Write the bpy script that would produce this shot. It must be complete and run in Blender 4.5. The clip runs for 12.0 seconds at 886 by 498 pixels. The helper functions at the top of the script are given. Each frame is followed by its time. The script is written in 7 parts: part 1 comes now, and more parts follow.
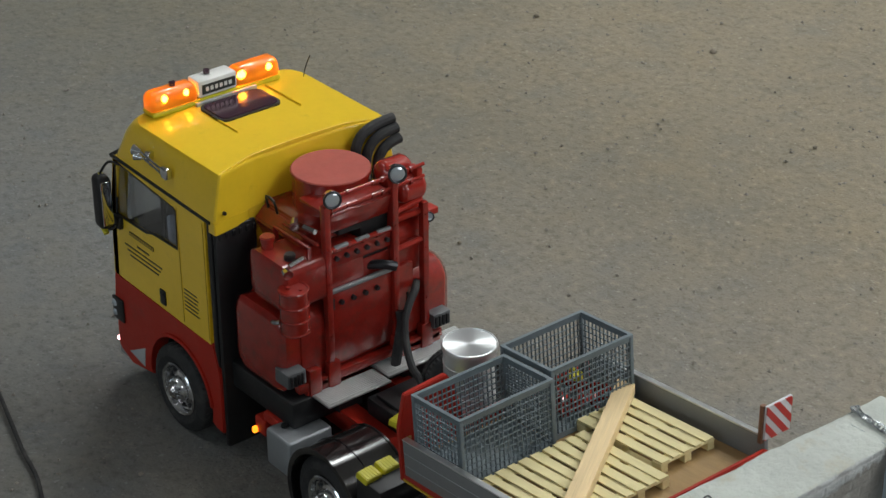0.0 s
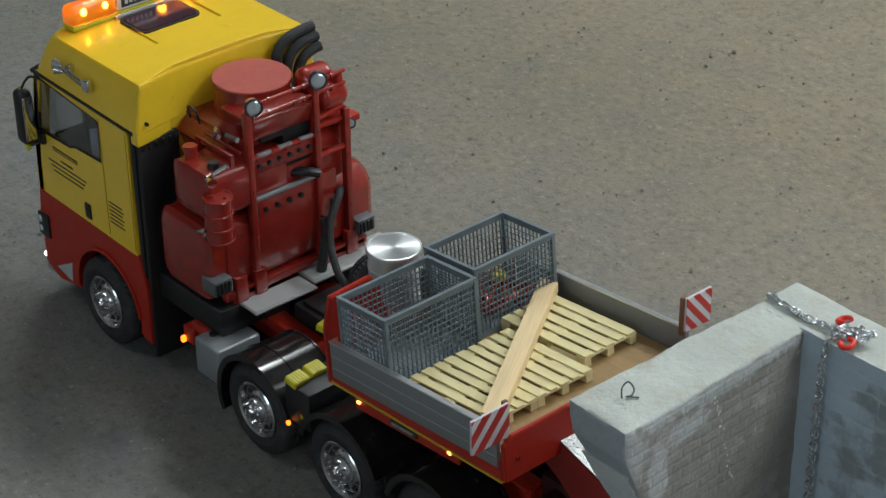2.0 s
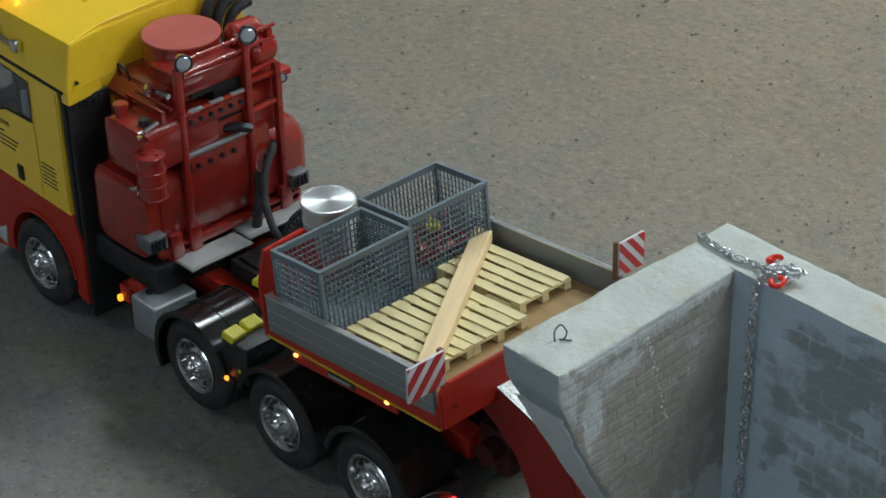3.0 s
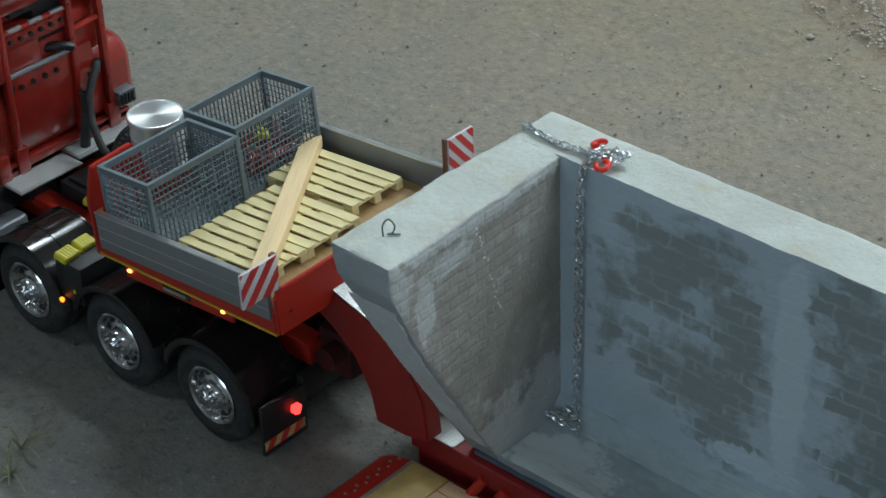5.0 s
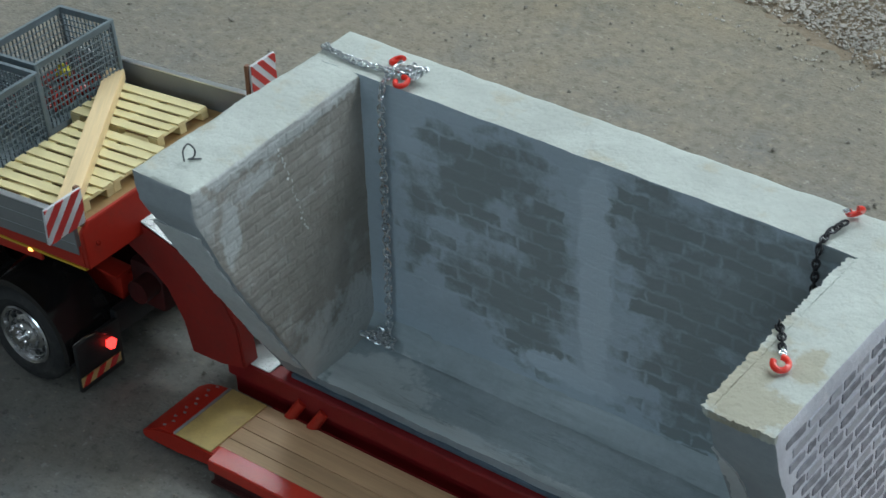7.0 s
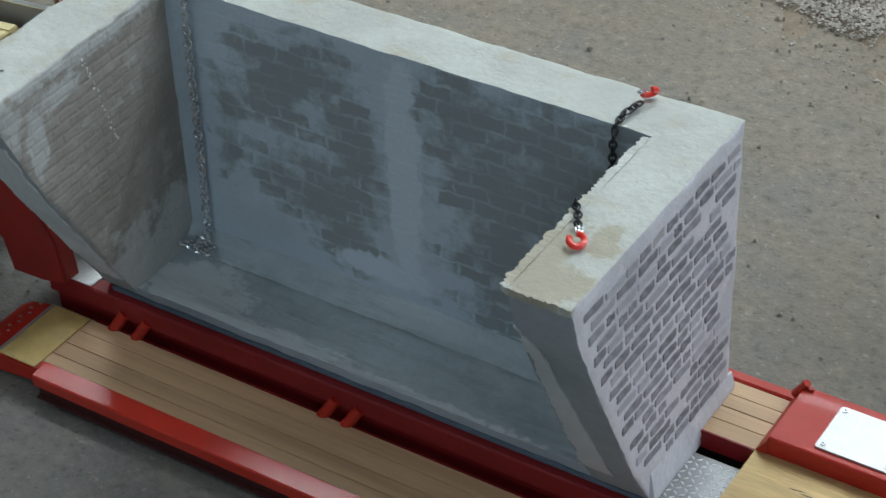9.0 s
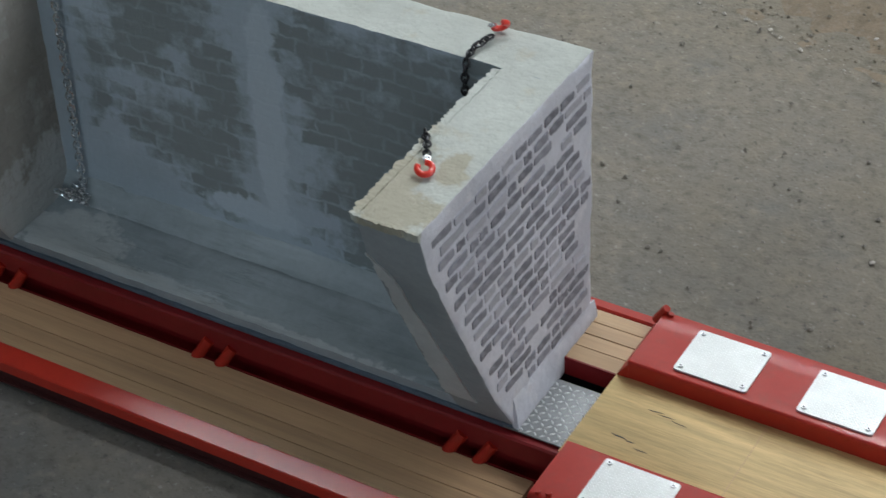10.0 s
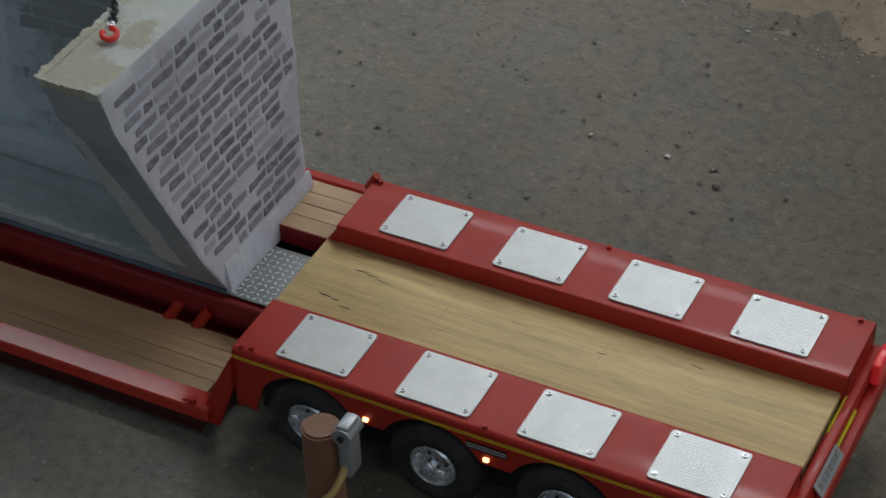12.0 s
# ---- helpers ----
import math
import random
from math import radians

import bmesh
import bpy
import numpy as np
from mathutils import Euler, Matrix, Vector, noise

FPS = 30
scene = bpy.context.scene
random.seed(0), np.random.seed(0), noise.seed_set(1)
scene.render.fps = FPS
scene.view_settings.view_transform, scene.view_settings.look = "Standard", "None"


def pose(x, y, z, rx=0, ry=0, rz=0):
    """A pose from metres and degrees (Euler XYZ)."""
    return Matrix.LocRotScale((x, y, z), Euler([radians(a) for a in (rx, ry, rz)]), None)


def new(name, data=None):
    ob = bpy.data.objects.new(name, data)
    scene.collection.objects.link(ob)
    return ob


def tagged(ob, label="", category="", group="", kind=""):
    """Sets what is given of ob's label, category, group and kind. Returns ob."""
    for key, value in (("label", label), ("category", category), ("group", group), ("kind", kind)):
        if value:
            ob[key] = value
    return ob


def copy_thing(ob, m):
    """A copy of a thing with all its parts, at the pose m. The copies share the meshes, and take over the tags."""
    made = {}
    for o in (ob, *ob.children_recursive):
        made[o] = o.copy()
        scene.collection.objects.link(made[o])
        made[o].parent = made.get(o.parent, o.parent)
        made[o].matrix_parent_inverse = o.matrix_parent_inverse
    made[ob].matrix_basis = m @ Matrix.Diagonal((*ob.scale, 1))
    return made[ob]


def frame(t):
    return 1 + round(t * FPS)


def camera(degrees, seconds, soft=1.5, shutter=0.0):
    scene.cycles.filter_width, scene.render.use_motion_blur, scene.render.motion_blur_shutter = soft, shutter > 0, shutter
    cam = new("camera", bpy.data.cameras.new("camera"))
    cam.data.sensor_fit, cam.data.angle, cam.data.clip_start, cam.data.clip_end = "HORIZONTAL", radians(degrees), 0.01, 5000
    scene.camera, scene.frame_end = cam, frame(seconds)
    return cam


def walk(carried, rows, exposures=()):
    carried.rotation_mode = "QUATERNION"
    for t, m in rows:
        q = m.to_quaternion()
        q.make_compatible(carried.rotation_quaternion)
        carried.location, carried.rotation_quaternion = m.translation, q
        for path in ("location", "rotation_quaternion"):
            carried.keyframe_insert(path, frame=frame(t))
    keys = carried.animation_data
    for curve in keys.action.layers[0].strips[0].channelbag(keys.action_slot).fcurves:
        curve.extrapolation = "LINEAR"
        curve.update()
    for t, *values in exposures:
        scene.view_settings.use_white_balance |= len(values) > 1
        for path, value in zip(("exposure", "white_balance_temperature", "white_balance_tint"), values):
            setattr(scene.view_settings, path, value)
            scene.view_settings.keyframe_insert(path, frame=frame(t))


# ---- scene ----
cam = camera(23.89, 12.0, soft=1.4, shutter=0.3)
PATH = [
    (0, pose(0.6360, -0.9101, 1.0669, 60.998, 0.321, 51.151)),
    (0.5, pose(0.6426, -0.9143, 1.0625, 60.541, 0.044, 50.866)),
    (1, pose(0.6513, -0.9177, 1.0600, 60.026, 0.316, 50.141)),
    (1.5, pose(0.6565, -0.9197, 1.0592, 59.554, 0.432, 49.507)),
    (2, pose(0.6611, -0.9192, 1.0554, 59.083, 0.682, 48.866)),
    (2.5, pose(0.6701, -0.9178, 1.0501, 58.645, 1.037, 48.111)),
    (3, pose(0.6742, -0.9162, 1.0478, 58.052, 1.148, 46.915)),
    (5, pose(0.6963, -0.9061, 1.0255, 56.052, 1.820, 41.999)),
    (5.5, pose(0.7043, -0.9069, 1.0234, 55.622, 1.776, 40.805)),
    (6, pose(0.7101, -0.9085, 1.0198, 55.340, 1.538, 39.349)),
    (6.5, pose(0.7171, -0.9068, 1.0159, 55.068, 1.549, 38.112)),
    (7, pose(0.7244, -0.9038, 1.0112, 54.494, 1.699, 36.781)),
    (9, pose(0.7754, -0.9048, 0.9958, 52.744, 1.833, 32.391)),
    (9.5, pose(0.8002, -0.9095, 0.9904, 52.518, 1.855, 31.154)),
    (10, pose(0.8383, -0.9106, 0.9893, 52.004, 2.062, 30.154)),
    (10.5, pose(0.8723, -0.9134, 0.9843, 51.590, 2.137, 29.136)),
    (11, pose(0.9085, -0.9166, 0.9800, 51.019, 1.971, 28.045)),
    (11.5, pose(0.9474, -0.9195, 0.9761, 50.821, 1.833, 27.306)),
    (12, pose(0.9890, -0.9256, 0.9739, 50.775, 1.668, 26.829)),
]
walk(cam, PATH, exposures=[(0.0, 0.0, 6900, 11), (3.0, 0.05, 6450, 6), (5.0, 0.08, 6180, 3), (5.5, 0.08, 6120, 2), (7.0, 0.12, 6150, 4), (9.0, 0.14, 6380, 8), (9.5, 0.07, 6550, 10), (10.5, -0.20, 6600, 11), (11.0, -0.36, 6650, 11), (12.0, -0.74, 6650, 11)])

# ---- light: a closed exhibition hall with rows of ceiling lights, and two windows added as fill ----
world = bpy.data.worlds.new("hall_air")
scene.world = world
world.use_nodes = True
world.node_tree.nodes["Background"].inputs[0].default_value = (0.75, 0.85, 1.0, 1)
world.node_tree.nodes["Background"].inputs[1].default_value = 0.02


def ceiling_lamp(x, y, power, color, sx=1.5, sy=0.4, z=4.35):
    data = bpy.data.lights.new("ceiling_lamp_light", "AREA")
    data.shape, data.size, data.size_y, data.energy, data.color = "RECTANGLE", sx, sy, power, color
    ob = new("ceiling_lamp_light", data)
    ob.matrix_basis = pose(x, y, z)
    return ob


COOL = (0.86, 0.95, 1.0)
# the two weak lamps at negative y are unseen fill for near-facing sides
for lx, ly, lp in ((-2.6, 2.2, 60), (0.0, 3.5, 120), (2.6, 2.2, 52), (-1.6, 5.6, 60), (1.6, 5.6, 60), (4.4, 1.2, 24), (-2.6, -2.2, 13), (4.4, -3.2, 16)):
    ceiling_lamp(lx, ly, lp, COOL)
# unseen window added in the south wall; its cool daylight lifts near-facing sides
day = bpy.data.lights.new("added_south_fill", "AREA")
day.shape, day.size, day.size_y, day.energy, day.color = "RECTANGLE", 6.0, 1.8, 108, (0.70, 0.87, 1.0)
new("added_south_fill", day).matrix_basis = pose(2.0, -8.95, 3.0, 90, 0, 0)
# a second unseen one, added in the east wall to brighten +x faces
day2 = bpy.data.lights.new("added_east_fill", "AREA")
day2.shape, day2.size, day2.size_y, day2.energy, day2.color = "RECTANGLE", 4.0, 1.8, 150, (0.86, 0.93, 1.0)
new("added_east_fill", day2).matrix_basis = pose(10.95, 1.0, 3.0, 90, 0, 90)


# ---- materials ----
def mat(name, col, rough=0.5, metal=0.0, var=0.12, scale=45.0, bump=0.0, bscale=400.0, dirt=None, coat=0.0, emit=0.0, trans=0.0, alpha=None, stretch=None, per_object=0.0):
    m = bpy.data.materials.new(name)
    m.use_nodes = True
    nt = m.node_tree
    b = nt.nodes["Principled BSDF"]
    tc = nt.nodes.new("ShaderNodeTexCoord")
    src = tc.outputs["Object"]
    if stretch:
        mp = nt.nodes.new("ShaderNodeMapping")
        mp.inputs["Scale"].default_value = stretch
        nt.links.new(src, mp.inputs["Vector"])
        src = mp.outputs[0]

    def noise_tex(s, detail=6.0, rough_=0.6):
        n = nt.nodes.new("ShaderNodeTexNoise")
        n.inputs["Scale"].default_value, n.inputs["Detail"].default_value, n.inputs["Roughness"].default_value = s, detail, rough_
        nt.links.new(src, n.inputs["Vector"])
        return n.outputs["Fac"]

    def mix(fac, a, c, kind="MIX"):
        n = nt.nodes.new("ShaderNodeMix")
        n.data_type, n.blend_type = "RGBA", kind
        for sock, v in ((n.inputs[0], fac), (n.inputs[6], a), (n.inputs[7], c)):
            if isinstance(v, bpy.types.NodeSocket):
                nt.links.new(v, sock)
            else:
                sock.default_value = v
        return n.outputs[2]

    def ramp(fac, lo, hi):
        n = nt.nodes.new("ShaderNodeMapRange")
        n.inputs[1].default_value, n.inputs[2].default_value = lo, hi
        nt.links.new(fac, n.inputs[0])
        return n.outputs[0]

    lo = tuple(max(0, c * (1 - var)) for c in col) + (1,)
    hi = tuple(min(1, c * (1 + var)) for c in col) + (1,)
    out = mix(ramp(noise_tex(scale), 0.3, 0.7), lo, hi)
    out = mix(0.35, out, mix(ramp(noise_tex(scale * 9, 3.0), 0.3, 0.7), lo, hi))
    if per_object:
        oi = nt.nodes.new("ShaderNodeObjectInfo")
        hv = nt.nodes.new("ShaderNodeHueSaturation")
        vr = nt.nodes.new("ShaderNodeMapRange")
        vr.inputs[3].default_value, vr.inputs[4].default_value = 1 - per_object, 1 + per_object
        nt.links.new(oi.outputs["Random"], vr.inputs[0])
        nt.links.new(vr.outputs[0], hv.inputs["Value"])
        nt.links.new(out, hv.inputs["Color"])
        out = hv.outputs[0]
    if dirt:
        dcol, dlo, dhi, dscale = dirt
        out = mix(ramp(noise_tex(dscale, 9.0, 0.7), dlo, dhi), out, (*dcol, 1))
    nt.links.new(out, b.inputs["Base Color"])
    rr = nt.nodes.new("ShaderNodeMapRange")
    rr.inputs[3].default_value, rr.inputs[4].default_value = max(0.02, rough * 0.8), min(1, rough * 1.25)
    nt.links.new(noise_tex(scale * 2.3), rr.inputs[0])
    nt.links.new(rr.outputs[0], b.inputs["Roughness"])
    b.inputs["Metallic"].default_value = metal
    b.inputs["Coat Weight"].default_value = coat
    b.inputs["Coat Roughness"].default_value = 0.08
    if trans:
        b.inputs["Transmission Weight"].default_value = trans
    if emit:
        b.inputs["Emission Color"].default_value = (*col, 1)
        b.inputs["Emission Strength"].default_value = emit
    if bump:
        bn = nt.nodes.new("ShaderNodeBump")
        bn.inputs["Strength"].default_value, bn.inputs["Distance"].default_value = bump, 0.0015
        nt.links.new(noise_tex(bscale, 8.0), bn.inputs["Height"])
        nt.links.new(bn.outputs[0], b.inputs["Normal"])
    return m


M_YELLOW = mat("yellow_lacquer", (0.86, 0.56, 0.030), 0.30, var=0.05, coat=0.55, scale=20, bump=0.015, bscale=120, dirt=((0.58, 0.37, 0.02), 0.6, 0.9, 60))
M_RED = mat("red_lacquer", (0.385, 0.020, 0.010), 0.47, var=0.12, coat=0.07, scale=25, bump=0.05, bscale=160, dirt=((0.25, 0.03, 0.02), 0.52, 0.8, 50))
M_REDMATT = mat("red_hand_painted_metal", (0.262, 0.017, 0.011), 0.24, var=0.22, scale=60, bump=0.16, bscale=220, dirt=((0.14, 0.026, 0.018), 0.5, 0.75, 90), coat=0.5)
M_REDLID = mat("faded_red_lid", (0.40, 0.075, 0.055), 0.55, var=0.12, scale=60, bump=0.1)
M_REDGLOSS = mat("wet_red_rod", (0.34, 0.02, 0.012), 0.16, var=0.1, coat=0.8)
M_REDBRIGHT = mat("bright_red_enamel", (0.75, 0.03, 0.015), 0.3, var=0.06, coat=0.5)
# red taken nearly to black: the shade underneath is put into the colour
M_DARKRED = mat("shade_darkened_underside_red", (0.045, 0.006, 0.006), 0.55, var=0.2)
# lacquer red with the neck's shade put into its colour
M_NECK = mat("shade_darkened_neck_red", (0.27, 0.018, 0.013), 0.46, var=0.18, coat=0.06, scale=25, bump=0.06, bscale=160, dirt=((0.15, 0.025, 0.02), 0.5, 0.8, 50))
# same red again, dimmed in colour for shade on the bed's beams
M_WINE = mat("shade_darkened_beam_red", (0.20, 0.010, 0.012), 0.42, var=0.15, scale=25, bump=0.05, bscale=160)
M_REDRIM = mat("polished_red_rim", (0.47, 0.028, 0.014), 0.36, var=0.1, coat=0.32, scale=30, bump=0.04, bscale=140)
M_REDRIM.node_tree.nodes["Principled BSDF"].inputs["Coat Roughness"].default_value = 0.24
# black plastic; also colours the pieces that darken the tower and bed gaps
M_BLACK = mat("black_plastic_and_gap_shade", (0.012, 0.012, 0.013), 0.45, var=0.3, scale=80, bump=0.1)
M_GLOSSBLACK = mat("glossy_black_mudguard", (0.012, 0.011, 0.011), 0.13, var=0.3, scale=40, bump=0.05, bscale=120, dirt=((0.045, 0.040, 0.037), 0.55, 0.8, 40), coat=0.3)
M_GLOSSBLACK.node_tree.nodes["Principled BSDF"].inputs["Specular IOR Level"].default_value = 0.45
for glossy in (M_RED, M_REDRIM, M_YELLOW, M_WINE):
    glossy.node_tree.nodes["Principled BSDF"].inputs["Specular IOR Level"].default_value = 0.32
M_RUBBER = mat("tyre_rubber", (0.022, 0.022, 0.023), 0.75, var=0.25, scale=90, bump=0.25, bscale=500, dirt=((0.07, 0.065, 0.06), 0.5, 0.85, 45))
M_CHROME = mat("chrome_rim", (0.74, 0.75, 0.77), 0.15, metal=1.0, var=0.08, scale=70)
M_SHADOWLINE = mat("blue_grey_shadow_strip", (0.10, 0.135, 0.175), 0.35, var=0.3, scale=90, bump=0.1)
M_STEEL = mat("bright_steel", (0.62, 0.63, 0.65), 0.25, metal=1.0, var=0.12, scale=90)
M_DARKSTEEL = mat("dark_steel", (0.05, 0.05, 0.055), 0.35, metal=0.8, var=0.3, scale=120)
M_ALU = mat("brushed_aluminium", (0.70, 0.71, 0.72), 0.32, metal=1.0, var=0.10, scale=30, bump=0.05, bscale=700)
M_ALUTREAD = mat("aluminium_tread_plate", (0.62, 0.63, 0.62), 0.34, metal=0.55, var=0.10, scale=60, bump=0.1, bscale=500)
M_TREADBASE = mat("tread_plate_ground", (0.53, 0.535, 0.525), 0.40, metal=0.45, var=0.10, scale=60, bump=0.1, bscale=500)
# sheet coloured darker than the lozenges that stand on it
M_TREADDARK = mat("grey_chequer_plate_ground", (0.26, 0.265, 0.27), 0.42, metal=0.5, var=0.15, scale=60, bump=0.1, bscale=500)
M_TURNED = mat("turned_aluminium", (0.80, 0.82, 0.83), 0.30, metal=0.75, var=0.04, scale=40)
tan = M_TURNED.node_tree.nodes.new("ShaderNodeTangent")
tan.direction_type, tan.axis = "RADIAL", "Z"
M_TURNED.node_tree.links.new(tan.outputs[0], M_TURNED.node_tree.nodes["Principled BSDF"].inputs["Tangent"])
M_TURNED.node_tree.nodes["Principled BSDF"].inputs["Anisotropic"].default_value = 0.85
M_ALUMATT = mat("matt_grey_aluminium_box", (0.36, 0.38, 0.40), 0.42, metal=0.6, var=0.08, scale=40)
M_BOARD = mat("grey_board_sheet", (0.21, 0.215, 0.22), 0.45, metal=0.2, var=0.06, scale=50, dirt=((0.3, 0.3, 0.29), 0.6, 0.85, 120))
M_CRATE = mat("blue_grey_crate_plastic", (0.142, 0.175, 0.195), 0.5, var=0.15, scale=70, bump=0.05)
M_PALLET = mat("pale_yellow_pallet_wood", (0.70, 0.60, 0.32), 0.62, var=0.08, scale=50, stretch=(0.12, 1, 1), bump=0.15, bscale=500, per_object=0.05)
M_BEAM = mat("planed_spruce_beam", (0.79, 0.59, 0.33), 0.5, var=0.22, scale=110, stretch=(0.035, 1, 1), bump=0.08, bscale=600)
# base colour lowered so the pallet slots get their shade
M_PLATFLOOR = mat("shade_darkened_platform_plywood", (0.33, 0.205, 0.085), 0.5, var=0.22, scale=80, stretch=(0.2, 1, 1), bump=0.1, dirt=((0.20, 0.13, 0.06), 0.5, 0.75, 45))
M_PLANK = mat("brown_deck_plank", (0.50, 0.325, 0.185), 0.58, var=0.18, scale=110, stretch=(0.04, 1, 1), bump=0.12, bscale=600, per_object=0.10, dirt=((0.34, 0.225, 0.135), 0.5, 0.8, 30))
M_PLY = mat("worn_plywood_deck", (0.58, 0.415, 0.19), 0.58, var=0.36, scale=95, stretch=(0.07, 1, 1), bump=0.12, bscale=500, dirt=((0.34, 0.205, 0.08), 0.48, 0.68, 26))
M_PLY2 = mat("yellow_plywood_ramp", (0.50, 0.36, 0.13), 0.55, var=0.12, scale=80, bump=0.1, dirt=((0.36, 0.25, 0.11), 0.5, 0.8, 70))
M_WOODBROWN = mat("brown_turned_wood", (0.20, 0.09, 0.05), 0.6, var=0.18, scale=80, bump=0.1)
M_WHITE = mat("white_plastic", (0.75, 0.74, 0.71), 0.35, var=0.04)
M_TREADBRIGHT = mat("bright_lozenge", (0.80, 0.81, 0.82), 0.35, metal=0.35, var=0.08, scale=90)
M_RIMSILVER = mat("silver_trailer_rim", (0.62, 0.64, 0.68), 0.26, metal=0.75, var=0.08, scale=70)
M_MIRROR = mat("mirror_glass", (0.80, 0.82, 0.84), 0.04, metal=1.0, var=0.02)
M_LAMPGREY = mat("dull_grey_lamp_casing", (0.13, 0.135, 0.14), 0.45, metal=0.3, var=0.2, scale=90)
M_SCREW = mat("bright_screw_head", (0.55, 0.55, 0.56), 0.3, metal=0.8, var=0.2, scale=200)
M_WARMAMBER = mat("small_amber_lamp_lit", (1.0, 0.45, 0.10), 0.2, var=0.02, emit=3.2)
M_WARMWHITE = mat("warm_white_lamp_lit", (1.0, 0.62, 0.30), 0.2, var=0.02, emit=4.0)
M_SIGNWHITE = mat("white_sign_sheet", (0.62, 0.62, 0.64), 0.4, var=0.06, scale=60)
M_SIGNRED = mat("red_sign_stripe", (0.52, 0.04, 0.035), 0.4, var=0.06, scale=60)
M_YELLOWPLASTIC = mat("lime_yellow_plastic", (0.55, 0.50, 0.02), 0.4, var=0.12, scale=60)
M_STRIPE = mat("ochre_pinstripe", (0.55, 0.33, 0.02), 0.4, var=0.1)
M_INK = mat("dark_print", (0.03, 0.03, 0.025), 0.5, var=0.1)
M_PRINTGREY = mat("grey_print", (0.30, 0.30, 0.30), 0.5, var=0.1)
M_TINT = mat("dark_tinted_hatch_glass", (0.05, 0.022, 0.035), 0.16, var=0.2, coat=0.3)
M_WALK = mat("dull_walkway_aluminium", (0.42, 0.42, 0.415), 0.38, metal=0.55, var=0.15, scale=70, bump=0.1, bscale=500)
M_GLASS = mat("cab_window_glass", (0.75, 0.80, 0.82), 0.03, var=0.02, trans=1.0)
M_CABGLASS = mat("tinted_cab_glass", (0.56, 0.565, 0.60), 0.03, var=0.02, trans=1.0)
M_INTERIOR = mat("dark_grey_cab_trim", (0.045, 0.045, 0.05), 0.6, var=0.2)
M_DOLL = mat("pale_doll_plastic", (0.42, 0.47, 0.55), 0.5, var=0.15, scale=60)
M_LENS = mat("lamp_lens", (0.62, 0.68, 0.73), 0.10, metal=0.55, var=0.08, coat=0.6)
M_AMBER = mat("amber_lens_lit", (1.0, 0.24, 0.015), 0.2, var=0.03, emit=2.6)
M_AMBERDOME = mat("amber_beacon_dome", (1.0, 0.30, 0.012), 0.30, var=0.2, scale=110, emit=0.16, coat=0.5, trans=0.70)
M_AMBERHOT = mat("beacon_lamp_lit", (1.0, 0.52, 0.16), 0.2, var=0.02, emit=70.0)
M_TAIL = mat("tail_lamp_lit", (1.0, 0.035, 0.03), 0.2, var=0.02, emit=3.2)
M_TAILFAR = mat("tail_lamp_glowing", (0.7, 0.03, 0.035), 0.2, var=0.05, emit=0.3, coat=0.6)
M_TAILDIM = mat("red_tail_lens", (0.55, 0.03, 0.03), 0.2, var=0.05, coat=0.6)
M_POSLAMP = mat("position_lamp_lit", (1.0, 0.45, 0.5), 0.2, var=0.02, emit=6.0)
M_YELLOWBAND = mat("tan_reflective_band", (0.50, 0.36, 0.14), 0.5, var=0.1)
M_BLUE = mat("blue_fitting", (0.04, 0.10, 0.25), 0.4, var=0.1)
M_CHAIN = mat("zinc_chain", (0.72, 0.74, 0.76), 0.26, metal=0.95, var=0.2, scale=200)


